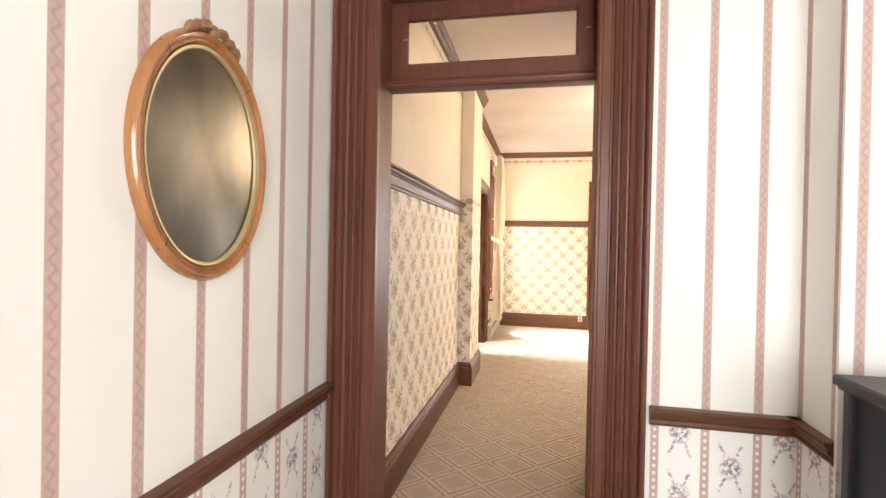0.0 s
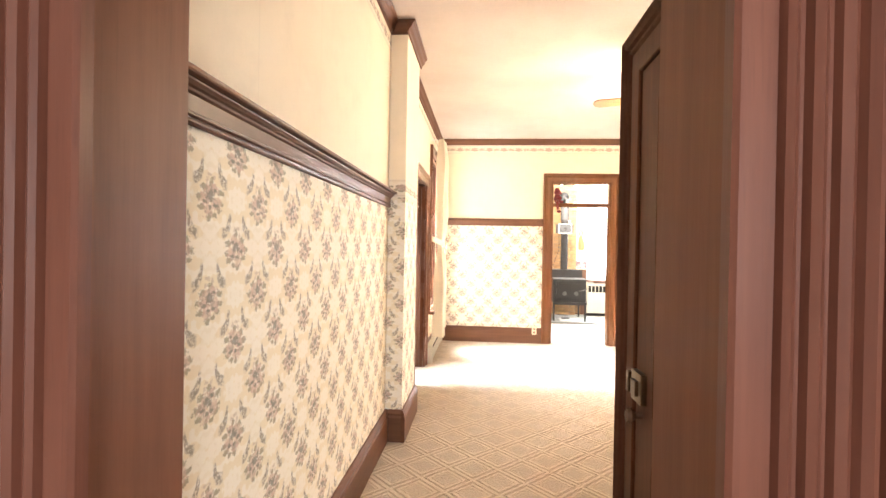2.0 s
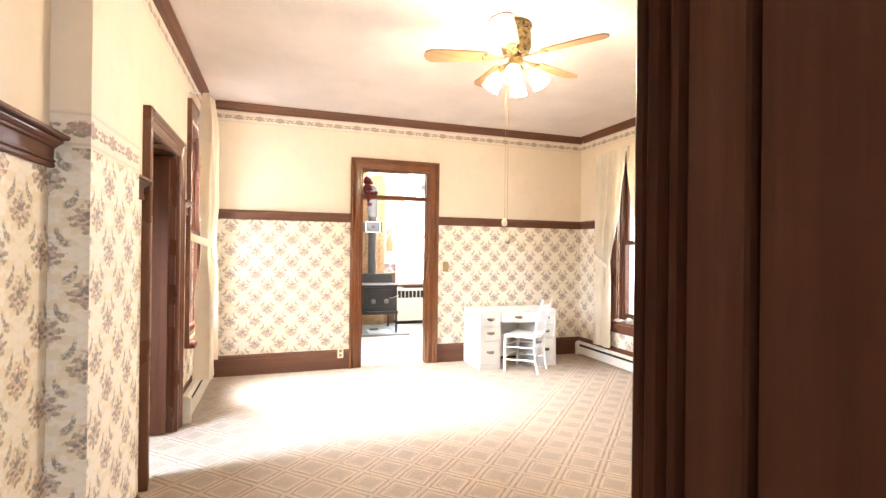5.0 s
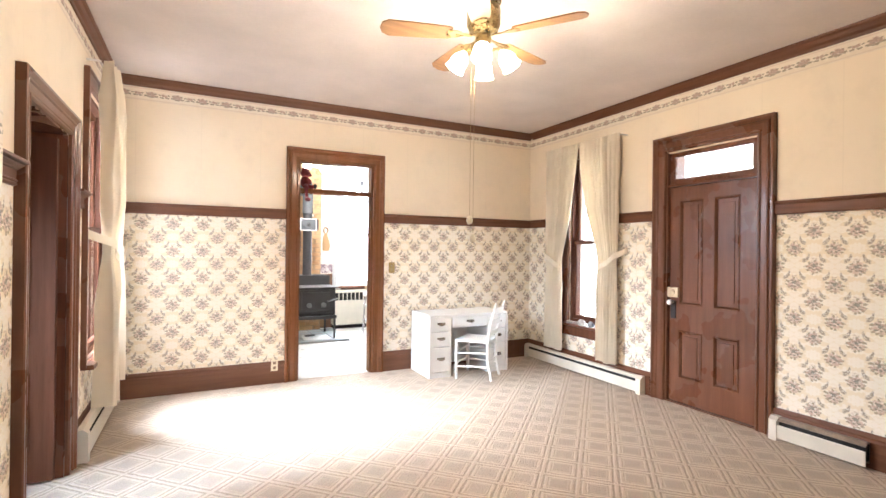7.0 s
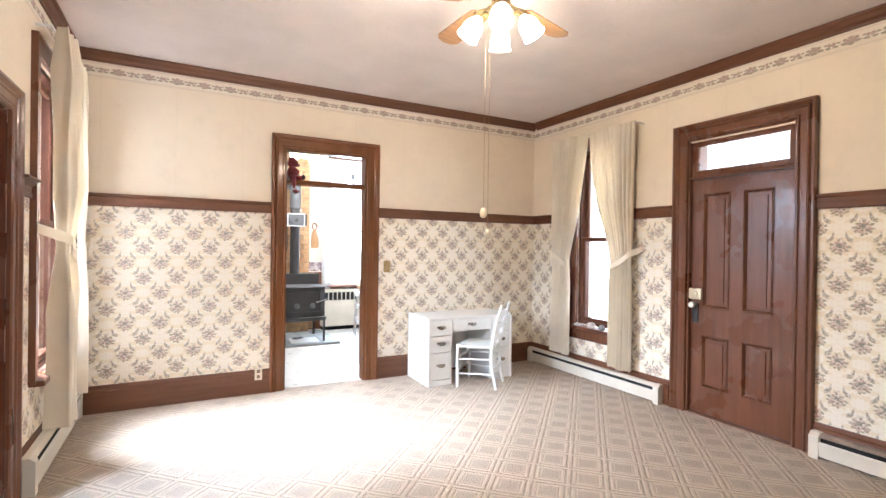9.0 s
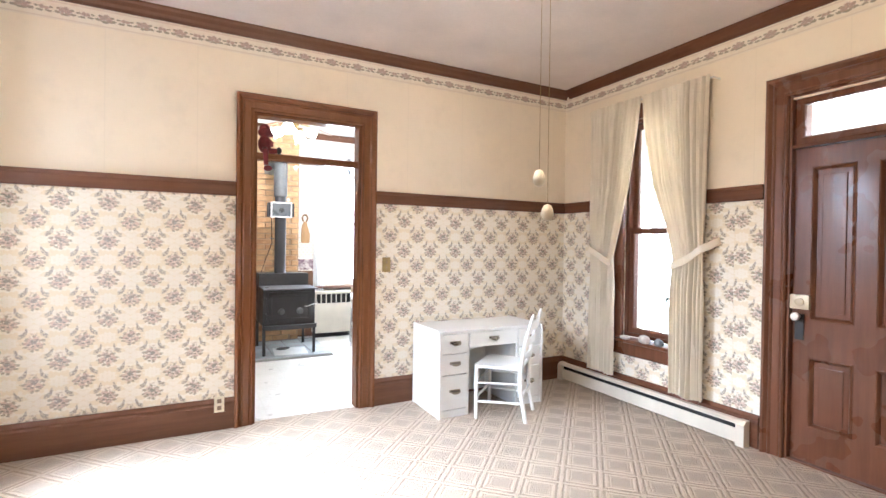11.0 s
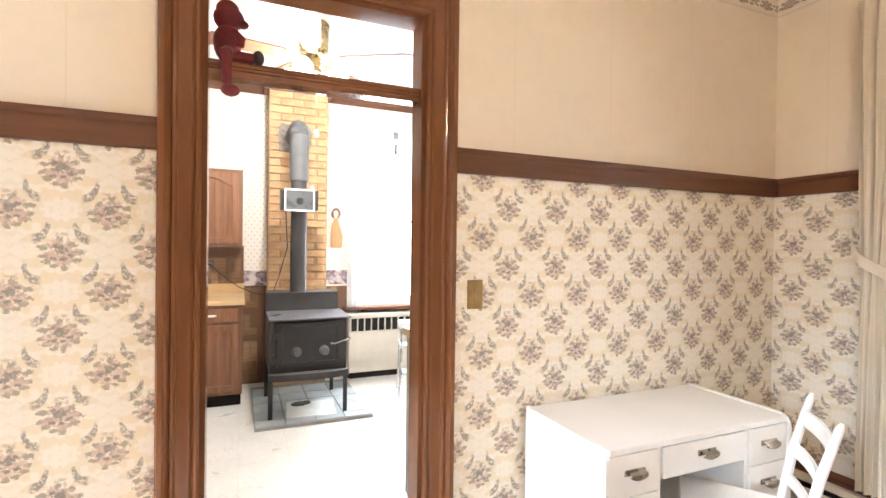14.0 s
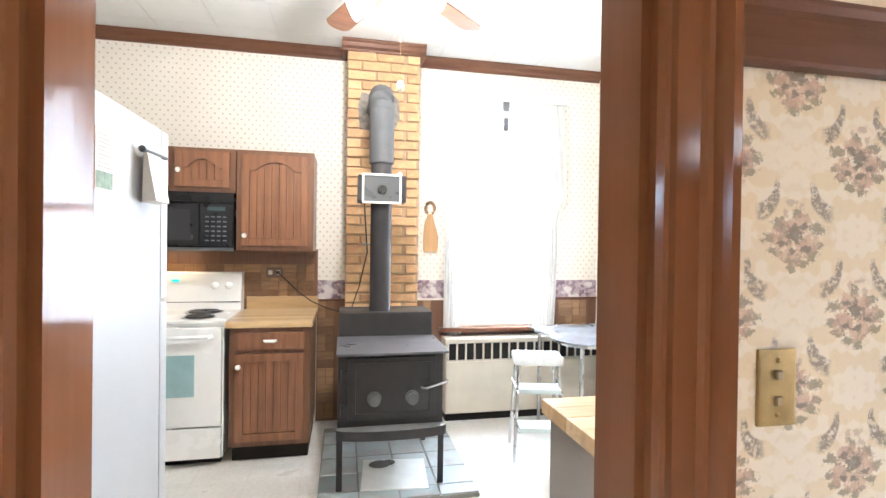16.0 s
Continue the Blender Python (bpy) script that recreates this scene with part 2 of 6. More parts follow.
def striped_paper(name, rail_z):
    """White paper with narrow pink stripes; below the rail with bouquets between them."""
    n = Nodes(name)
    p = n.position()
    x, y, z = n.split(p)
    nx = n.math("ABSOLUTE", n.split(n.t.nodes.new("ShaderNodeNewGeometry").outputs["Normal"])[0])
    u = n.math("ADD", n.math("MULTIPLY", n.math("MULTIPLY_ADD", x, 1.139, 0.038), n.math("SUBTRACT", 1.0, nx)), n.math("MULTIPLY", y, nx))
    k = n.math("SUBTRACT", n.math("WRAP", n.math("ADD", u, 9.747), 0.188, 0.0), 0.094)
    ak = n.math("ABSOLUTE", k)
    wob = n.noise(n.join(u, z, 0.0), 55.0, 3.0)
    stripe = n.ramp(ak, 1.0, 0.0, 0.0150, 0.0170)
    wave = n.math("ADD", k, n.math("MULTIPLY", n.math("SINE", n.math("MULTIPLY", z, 190.0)), 0.006))
    vine = n.math("MULTIPLY", n.ramp(n.math("ABSOLUTE", wave), 1.0, 0.0, 0.002, 0.006), n.ramp(wob, 0.0, 1.0, 0.3, 0.5))
    low = n.math("LESS_THAN", z, rail_z)
    white = n.mix(n.ramp(n.noise(p, 1.7, 4.0), 0.0, 1.0), (0.80, 0.78, 0.73), (0.86, 0.84, 0.80))
    pinkc = n.mix(n.ramp(wob, 0.0, 1.0), (0.49, 0.34, 0.30), (0.56, 0.41, 0.36))
    c = n.mix(stripe, white, pinkc)
    c = n.mix(n.math("MULTIPLY", n.math("MULTIPLY", vine, stripe), n.math("SUBTRACT", 0.5, n.math("MULTIPLY", low, 0.5))), c, (0.36, 0.23, 0.20))
    dots = n.math("MULTIPLY", stripe, n.ramp(n.math("SQRT", n.math("ADD", n.math("POWER", k, 2.0), n.math("POWER", n.math("SUBTRACT", n.math("WRAP", z, 0.026, 0.0), 0.013), 2.0))), 1.0, 0.0, 0.005, 0.008))
    c = n.mix(n.math("MULTIPLY", dots, low), c, (0.82, 0.74, 0.70))
    kk = n.math("SUBTRACT", n.math("WRAP", n.math("ADD", u, 9.841), 0.188, 0.0), 0.094)
    zz = n.math("SUBTRACT", n.math("WRAP", n.math("ADD", z, n.math("MULTIPLY", n.math("MODULO", n.math("FLOOR", n.math("DIVIDE", n.math("ADD", u, 9.841), 0.188)), 2.0), 0.11)), 0.22, 0.0), 0.11)
    r = n.math("SQRT", n.math("ADD", n.math("POWER", kk, 2.0), n.math("POWER", zz, 2.0)))
    petal = n.noise(n.join(u, z, 0.0), 70.0, 3.0, 0.65)
    bouquet = n.math("MULTIPLY", n.ramp(r, 1.0, 0.0, 0.028, 0.046), n.ramp(petal, 0.0, 1.0, 0.42, 0.55))
    spray = n.math("MULTIPLY", n.ramp(n.math("ABSOLUTE", n.math("SUBTRACT", n.math("ABSOLUTE", kk), n.math("MULTIPLY", n.math("ABSOLUTE", zz), 0.5))), 1.0, 0.0, 0.003, 0.009), n.math("MULTIPLY", n.ramp(petal, 0.0, 1.0, 0.45, 0.55), n.ramp(r, 1.0, 0.0, 0.08, 0.10)))
    fl = n.mix(n.ramp(n.noise(n.join(u, z, 0.0), 34.0, 1.0), 0.0, 1.0, 0.42, 0.58), (0.22, 0.24, 0.28), (0.50, 0.30, 0.34))
    c = n.mix(n.math("MULTIPLY", n.math("MAXIMUM", bouquet, spray), low), c, fl)
    weave = n.noise(p, 260.0, 2.0)
    return n.end(c, 0.75, 0.0, weave, 0.12, 0.002)


def carpet_material():
    """Beige carved carpet: nested diamonds in the pile."""
    n = Nodes("carved_carpet")
    p = n.position()
    x, y, z = n.split(p)
    wob = n.math("MULTIPLY", n.math("SUBTRACT", n.noise(p, 45.0, 2.0), 0.5), 0.014)
    a = n.math("ADD", n.math("ADD", n.math("MULTIPLY", n.math("ADD", x, y), 0.7071), 20.0), wob)
    b = n.math("ADD", n.math("ADD", n.math("MULTIPLY", n.math("SUBTRACT", y, x), 0.7071), 20.0), wob)
    T = 0.212
    fa = n.math("ABSOLUTE", n.math("SUBTRACT", n.math("WRAP", a, T, 0.0), T / 2))
    fb = n.math("ABSOLUTE", n.math("SUBTRACT", n.math("WRAP", b, T, 0.0), T / 2))
    d = n.math("MAXIMUM", fa, fb)

    def cut(at, half):
        return n.ramp(n.math("ABSOLUTE", n.math("SUBTRACT", d, at)), 0.0, 1.0, half * 0.5, half)

    groove = n.math("MULTIPLY", cut(0.089, 0.008), n.math("MULTIPLY_ADD", cut(0.060, 0.007), 0.55, 0.45))
    heart = n.ramp(n.math("ADD", d, n.math("MULTIPLY", wob, 1.2)), 1.0, 0.0, 0.046, 0.058)
    pile = n.noise(p, 420.0, 2.0)
    tuft = n.noise(p, 95.0, 3.0)
    broad = n.noise(p, 1.1, 4.0)
    c = n.mix(n.ramp(broad, 0.0, 1.0), (0.54, 0.425, 0.312), (0.64, 0.517, 0.388))
    c = n.mix(n.math("MULTIPLY", heart, n.ramp(tuft, 0.55, 1.0)), c, (0.36, 0.285, 0.215))
    c = n.mix(n.math("MULTIPLY", n.math("SUBTRACT", 1.0, groove), n.ramp(tuft, 0.35, 0.95)), c, (0.235, 0.180, 0.130))
    c = n.mix(n.ramp(tuft, 0.0, 0.5, 0.45, 0.75), c, (0.46, 0.38, 0.31))
    c = n.mix(n.ramp(pile, 0.0, 0.35), c, (0.60, 0.50, 0.40))
    h = n.math("ADD", n.math("MULTIPLY", n.math("SUBTRACT", groove, n.math("MULTIPLY", heart, 0.3)), 1.0), n.math("ADD", n.math("MULTIPLY", tuft, 0.5), n.math("MULTIPLY", pile, 0.3)))
    return n.end(c, 0.95, 0.0, h, 1.0, 0.016)


def dotted_paper():
    """Kitchen paper: cream with small sprigs on a lattice."""
    n = Nodes("sprigged_paper")
    p = n.position()
    x, y, z = n.split(p)
    nx = n.math("ABSOLUTE", n.split(n.t.nodes.new("ShaderNodeNewGeometry").outputs["Normal"])[0])
    u = n.math("ADD", n.math("MULTIPLY", x, n.math("SUBTRACT", 1.0, nx)), n.math("MULTIPLY", y, nx))
    row = n.math("FLOOR", n.math("DIVIDE", z, 0.034))
    uu = n.math("ADD", n.math("ADD", u, 10.0), n.math("MULTIPLY", n.math("MODULO", row, 2.0), 0.026))
    a = n.math("SUBTRACT", n.math("WRAP", uu, 0.052, 0.0), 0.026)
    b = n.math("SUBTRACT", n.math("WRAP", z, 0.034, 0.0), 0.017)
    r = n.math("SQRT", n.math("ADD", n.math("POWER", a, 2.0), n.math("POWER", b, 2.0)))
    dot = n.ramp(r, 0.75, 0.0, 0.0055, 0.008)
    c = n.mix(n.ramp(n.noise(p, 2.0, 4.0), 0.0, 1.0), (0.76, 0.71, 0.62), (0.82, 0.77, 0.69))
    c = n.mix(dot, c, (0.50, 0.36, 0.30))
    return n.end(c, 0.7, 0.0, n.noise(p, 250.0), 0.1, 0.002)


def fruit_border():
    n = Nodes("fruit_border_paper")
    p = n.position()
    v = n.t.nodes.new("ShaderNodeTexVoronoi")
    v.inputs["Scale"].default_value = 34.0
    n.put(v.inputs["Vector"], p)
    cells = n.split(v.outputs["Color"])[0]
    c = n.mix(n.ramp(cells, 0.0, 1.0, 0.1, 0.9), (0.16, 0.10, 0.13), (0.42, 0.34, 0.36))
    big = n.noise(p, 9.0, 2.0)
    c = n.mix(n.ramp(big, 0.0, 0.9, 0.52, 0.60), c, (0.62, 0.57, 0.55))
    return n.end(c, 0.6)


def brick_material():
    n = Nodes("old_brick")
    p = n.local()
    k = n.random()
    c = n.mix(k, (0.42, 0.235, 0.115), (0.58, 0.37, 0.19))
    c = n.mix(n.ramp(n.noise(p, 14.0, 4.0), 0.0, 0.75, 0.45, 0.7), c, (0.62, 0.40, 0.20))
    c = n.mix(n.ramp(n.noise(p, 60.0, 3.0), 0.0, 0.5, 0.55, 0.75), c, (0.20, 0.11, 0.06))
    return n.end(c, 0.85, 0.0, n.noise(p, 70.0, 4.0), 0.5, 0.004)


def slate_material():
    n = Nodes("slate")
    p = n.local()
    c = n.mix(n.random(), (0.26, 0.31, 0.32), (0.44, 0.50, 0.50))
    c = n.mix(n.ramp(n.noise(p, 6.0, 4.0), 0.0, 0.6, 0.45, 0.7), c, (0.33, 0.24, 0.21))
    return n.end(c, 0.45, 0.0, n.noise(p, 30.0, 5.0), 0.35, 0.004)


def block_material(name="wood_block", dark=(0.15, 0.075, 0.032), light=(0.36, 0.20, 0.09), rough=0.35):
    n = Nodes(name)
    p = n.local()
    q = n.vmath("MULTIPLY", p, (0.15, 1, 1))
    c = n.mix(n.random(), dark, light)
    c = n.mix(n.ramp(n.noise(q, 40.0, 4.0), 0.0, 0.5, 0.45, 0.7), c, shade(dark, 0.7))
    return n.end(c, rough, 0.0, n.noise(q, 90.0), 0.1, 0.002, 0.2)


def vinyl_material():
    n = Nodes("pale_vinyl_floor")
    p = n.position()
    x, y, z = n.split(p)
    j = n.math("MINIMUM", n.math("ABSOLUTE", n.math("SUBTRACT", n.math("WRAP", n.math("ADD", x, 10.0), 0.30, 0.0), 0.15)), n.math("ABSOLUTE", n.math("SUBTRACT", n.math("WRAP", n.math("ADD", y, 10.0), 0.30, 0.0), 0.15)))
    c = n.mix(n.ramp(n.noise(p, 3.0, 5.0), 0.0, 1.0), (0.70, 0.68, 0.63), (0.82, 0.80, 0.76))
    c = n.mix(n.ramp(n.noise(p, 40.0, 3.0), 0.0, 0.4), c, (0.55, 0.51, 0.45))
    c = n.mix(n.ramp(j, 0.16, 0.0, 0.001, 0.005), c, (0.40, 0.36, 0.30))
    return n.end(c, n.ramp(n.noise(p, 5.0), 0.25, 0.45), 0.0, n.noise(p, 60.0), 0.08, 0.002)


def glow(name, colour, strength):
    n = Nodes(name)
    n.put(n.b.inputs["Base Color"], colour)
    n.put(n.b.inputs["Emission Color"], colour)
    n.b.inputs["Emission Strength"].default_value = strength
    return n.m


def glass_material(name="window_glass", colour=(1, 1, 1), rough=0.0):
    n = Nodes(name)
    n.b.inputs["Transmission Weight"].default_value = 1.0
    n.b.inputs["IOR"].default_value = 1.1
    n.put(n.b.inputs["Base Color"], colour)
    n.b.inputs["Roughness"].default_value = rough
    return n.m


def mirror_material():
    n = Nodes("old_mirror")
    p = n.local()
    k = n.ramp(n.noise(n.vmath("MULTIPLY", p, (1, 1, 0.55)), 6.0, 3.0), 0.0, 1.0, 0.26, 0.74)
    return n.end(n.mix(k, (0.13, 0.12, 0.102), (0.28, 0.265, 0.23)), n.ramp(n.noise(p, 3.0, 2.0), 0.26, 0.36), 1.0)


VARNISH = wood("orange_brown_varnish", (0.138, 0.052, 0.021), (0.172, 0.067, 0.028), 0.12, "z", 0.0, 0.05, 14.0, 0.18, 0.40)
GLOSS_JAMB = wood("glossy_brown_jamb", (0.120, 0.046, 0.020), (0.155, 0.062, 0.027), 0.08, "z", 0.0, 0.05, 14.0, 0.2, 0.07)
TRIM = wood("brown_painted_trim", (0.105, 0.040, 0.020), (0.150, 0.060, 0.031), 0.28, "z", 0.1, 0.06, 26.0, 0.3, 0.35)
TRIM_X = wood("brown_trim_along", (0.098, 0.042, 0.024), (0.140, 0.063, 0.035), 0.36, "x", 0.0, 0.06, 26.0, 0.3, 0.2)
TRIM_Y = wood("brown_trim_across", (0.095, 0.039, 0.021), (0.140, 0.057, 0.030), 0.36, "y", 0.0, 0.06, 26.0, 0.3, 0.14)
RED_TRIM = wood("red_brown_trim", (0.108, 0.038, 0.024), (0.148, 0.054, 0.034), 0.34, "z", 0.0, 0.06, 26.0, 0.3, 0.22)
DOOR_WOOD = wood("dark_varnished_door", (0.095, 0.034, 0.017), (0.150, 0.058, 0.029), 0.27, "z", 0.1, 0.06, 26.0, 0.4, 0.35)
DARK_DOOR = wood("dark_brown_door", (0.074, 0.027, 0.0145), (0.110, 0.043, 0.0235), 0.5, "z", 0.0, 0.06, 26.0, 0.4, 0.13)
FRONT_LINING = wood("brown_lining", (0.132, 0.050, 0.028), (0.172, 0.069, 0.038), 0.5, "z", 0.0, 0.06, 26.0, 0.3, 0.13)
CREAM_METAL = plain("cream_enamel", (0.68, 0.62, 0.52), 0.4, 0.0, 0.06)
WHITE_PAINT = plain("white_desk_paint", (0.80, 0.78, 0.74), 0.38, 0.0, 0.04, 3.0, 0.05)
CEILING_PAINT = plain("old_ceiling_paint", (0.70, 0.62, 0.58), 0.9, 0.0, 0.09, 1.6, 0.3, grain=45.0)
PAPER = flower_paper("floral_wallpaper", 0.2445, 0.1235, 1.69, (2.636, 2.757))
BREAST_PAPER = flower_paper("floral_wallpaper_breast", 0.2445, 0.1235, 1.655, (1.655, 1.78))
STRIPES = striped_paper("striped_wallpaper", 0.70)
CARPET = carpet_material()
SPRIG = dotted_paper()
FRUIT = fruit_border()
BRICK = brick_material()
SLATE = slate_material()
BLOCK = block_material()
VINYL = vinyl_material()
MORTAR = plain("mortar", (0.42, 0.30, 0.185), 0.95, 0.0, 0.15, 12.0, 0.4)
GLASS = glass_material()
MIRROR = mirror_material()
BULB = glow("lit_glass_shade", (1.0, 0.88, 0.68), 16.0)
BRASS = plain("old_brass", (0.40, 0.28, 0.12), 0.35, 0.9, 0.2, 20.0)
BLACK_IRON = plain("black_stove_iron", (0.030, 0.028, 0.028), 0.40, 0.3, 0.25, 5.0, 0.25)
# Near-black for small black parts, and for shade painted into gaps and recesses.
DARK = plain("black_parts_and_gap_shade", (0.012, 0.010, 0.009), 0.9)

# ---- building ----


def P(x, y, z):
    return Vector((x, y, z))


def box(bm, x0, x1, y0, y1, z0, z1, bevel=0.0):
    """A box, its edges rounded when bevel is given."""
    vs = [bm.verts.new((x, y, z)) for x in (x0, x1) for y in (y0, y1) for z in (z0, z1)]
    fs = [bm.faces.new([vs[i] for i in f]) for f in ((0, 1, 3, 2), (4, 6, 7, 5), (0, 4, 5, 1), (2, 3, 7, 6), (0, 2, 6, 4), (1, 5, 7, 3))]
    if bevel:
        es = list({e for f in fs for e in f.edges})
        bmesh.ops.bevel(bm, geom=es, offset=bevel, segments=2, affect="EDGES", profile=0.7)
    return bm


def prism(bm, prof, org, U, V, W):
    """The closed outline prof, in U and V from org, drawn out along W."""
    org, U, V, W = Vector(org), Vector(U), Vector(V), Vector(W)
    a = [bm.verts.new(org + U * p + V * q) for p, q in prof]
    b = [bm.verts.new(v.co + W) for v in a]
    k = len(a)
    for i in range(k):
        bm.faces.new((a[i], a[(i + 1) % k], b[(i + 1) % k], b[i]))
    bm.faces.new(a[::-1])
    bm.faces.new(b)
    return bm


def lathe(bm, prof, centre=(0, 0, 0), axis="z", seg=20):
    """Turns the outline (radius, height) about an axis."""
    c = Vector(centre)
    rings = []
    for r, h in prof:
        ring = []
        for i in range(seg):
            t = 2 * math.pi * i / seg
            q = (r * math.cos(t), r * math.sin(t), h)
            q = {"z": q, "y": (q[0], q[2], q[1]), "x": (q[2], q[0], q[1])}[axis]
            ring.append(bm.verts.new(c + Vector(q)))
        rings.append(ring)
    for p, q in zip(rings, rings[1:]):
        for i in range(seg):
            bm.faces.new((p[i], p[(i + 1) % seg], q[(i + 1) % seg], q[i]))
    for ring in (rings[0][::-1], rings[-1]):
        bm.faces.new(ring)
    return bm


def tube(bm, pts, r, seg=8):
    """A round bar through the points; r may be a list."""
    pts = [Vector(p) for p in pts]
    rs = r if isinstance(r, (list, tuple)) else [r] * len(pts)
    rings = []
    for i, p in enumerate(pts):
        d = (pts[min(i + 1, len(pts) - 1)] - pts[max(i - 1, 0)]).normalized()
        side = d.cross(Vector((0, 0, 1)) if abs(d.z) < 0.9 else Vector((1, 0, 0))).normalized()
        up = side.cross(d)
        rings.append([bm.verts.new(p + (side * math.cos(t) + up * math.sin(t)) * rs[i]) for t in [2 * math.pi * k / seg for k in range(seg)]])
    for p, q in zip(rings, rings[1:]):
        for i in range(seg):
            bm.faces.new((p[i], p[(i + 1) % seg], q[(i + 1) % seg], q[i]))
    bm.faces.new(rings[0][::-1])
    bm.faces.new(rings[-1])
    return bm


def linked(name, bm, material, smooth=False):
    bmesh.ops.recalc_face_normals(bm, faces=bm.faces)
    bmesh.ops.scale(bm, vec=(S, S, S), verts=bm.verts)
    me = bpy.data.meshes.new(name)
    bm.to_mesh(me)
    bm.free()
    me.materials.append(material)
    if smooth:
        me.polygons.foreach_set("use_smooth", [True] * len(me.polygons))
        me.set_sharp_from_angle(angle=radians(40))
    return new(name, me)


def part(name, bm, material, parent, label="", smooth=False):
    ob = linked(name, bm, material, smooth)
    ob.parent = parent
    return tagged(ob, label) if label else ob


def setting(name, bm, material, label, category, smooth=False):
    return tagged(linked(name, bm, material, smooth), label, category, kind="structure")


def thing(name, place, label, category, group="", rz=0.0, kind=""):
    ob = new(name)
    ob.matrix_basis = pose(place[0] * S, place[1] * S, place[2] * S, 0, 0, rz)
    return tagged(ob, label, category, group, kind)


def B(*a, **k):
    return box(bmesh.new(), *a, **k)


def wall_y(bm, y0, y1, x0, x1, z0, z1, holes):
    """A wall between y0 and y1 that runs along x, with holes (x0, x1, z0, z1) in order of x."""
    x = x0
    for a, b, c, d in holes:
        box(bm, x, a, y0, y1, z0, z1)
        if c > z0:
            box(bm, a, b, y0, y1, z0, c)
        if d < z1:
            box(bm, a, b, y0, y1, d, z1)
        x = b
    box(bm, x, x1, y0, y1, z0, z1)
    return bm


def wall_x(bm, x0, x1, y0, y1, z0, z1, holes):
    y = y0
    for a, b, c, d in holes:
        box(bm, x0, x1, y, a, z0, z1)
        if c > z0:
            box(bm, x0, x1, a, b, z0, c)
        if d < z1:
            box(bm, x0, x1, a, b, d, z1)
        y = b
    box(bm, x0, x1, y, y1, z0, z1)
    return bm


# ---- the shell ----
XL, XR, YN, YF, ZC = -0.76, 3.73, 2.09, 8.0, 2.84
KY0, KY1, KXL, KXR = 8.105, 11.15, -0.9, 3.30
PY = 1.83

setting("floor_dining", B(XL - 0.02, XR + 0.02, 2.00, 8.04, -0.12, 0.0), CARPET, "beige carved carpet with nested diamond pattern", "carpet")
setting("floor_kitchen", B(KXL - 0.02, KXR + 0.02, 8.044, KY1 + 0.02, -0.12, -0.004), VINYL, "pale worn vinyl kitchen floor", "floor")
setting("floor_parlour", B(-0.86, 3.0, -2.0, 1.998, -0.12, -0.002), CARPET, "beige carpet of the front room", "carpet")
setting("ceiling_dining", B(XL - 0.02, XR + 0.02, YN - 0.02, YF + 0.02, ZC, ZC + 0.1), CEILING_PAINT, "stained off-white plaster ceiling", "ceiling")
setting("ceiling_parlour", B(-0.86, 3.0, -2.0, PY + 0.02, ZC, ZC + 0.1), CEILING_PAINT, "off-white plaster ceiling", "ceiling")

# openings: (along, along, bottom, top)
KD = (0.824, 1.617, -0.1, 2.24)
FD = (-0.702, 0.215, -0.1, 2.40)
SD = (5.67, 6.47, -0.1, 2.0)
LW = (6.98, 7.80, 0.55, 2.42)
RW = (6.66, 7.245, 0.52, 2.38)
ED = (5.15, 5.97, -0.1, 2.24)
KW = (2.02, 2.85, 0.72, 2.50)
setting("wall_north", wall_y(bmesh.new(), YF, KY0 - 0.010, XL - 0.2, XR + 0.2, -0.1, ZC, [KD]), PAPER, "dining room wall in floral and cream paper", "wall")
setting("wall_north_kitchen_face", wall_y(bmesh.new(), KY0 - 0.010, KY0, KXL - 0.2, KXR + 0.2, -0.1, ZC, [KD]), SPRIG, "kitchen side in sprigged paper", "wall")
setting("wall_east", wall_x(bmesh.new(), XR, XR + 0.22, YN - 0.2, YF, -0.1, ZC, [ED, RW]), PAPER, "dining room wall in floral and cream paper", "wall")
setting("wall_west", wall_x(bmesh.new(), XL - 0.22, XL, YN - 0.2, YF, -0.1, ZC, [SD, LW]), PAPER, "long wall in floral and cream paper", "wall")
setting("wall_breast", B(XL, -0.645, 4.44, 5.02, 0.0, ZC), BREAST_PAPER, "shallow wall breast in floral paper", "wall")
setting("wall_south", wall_y(bmesh.new(), PY + 0.012, YN, XL - 0.2, XR + 0.2, -0.1, ZC, [FD]), PAPER, "thick wall with a door opening", "wall")
setting("wall_parlour_north", wall_y(bmesh.new(), PY, PY + 0.012, -0.84, 0.87, -0.1, ZC, [FD]), STRIPES, "white wall with narrow pink stripes", "wall")
setting("wall_parlour_west", B(-1.06, -0.84, -2.0, PY + 0.012, -0.1, ZC), STRIPES, "white wall with narrow pink stripes", "wall")
bm = B(0.855, 1.02, 1.60, PY, -0.1, ZC)
box(bm, 1.02, 3.0, 1.60, PY, -0.1, ZC)
setting("wall_parlour_return", bm, STRIPES, "short return of striped wall", "wall")
setting("wall_parlour_east", B(2.9, 3.1, -2.0, 1.6, -0.1, ZC), STRIPES, "white striped wall", "wall")
setting("wall_parlour_south", wall_y(bmesh.new(), -2.2, -2.0, -1.06, 3.1, -0.1, ZC, [(-0.05, 1.55, 0.55, 2.35)]), STRIPES, "white striped wall with a window opening", "wall")
setting("wall_kitchen_north", wall_y(bmesh.new(), KY1, KY1 + 0.2, KXL - 0.2, KXR + 0.2, -0.1, ZC, [KW]), SPRIG, "kitchen wall in sprigged paper", "wall")
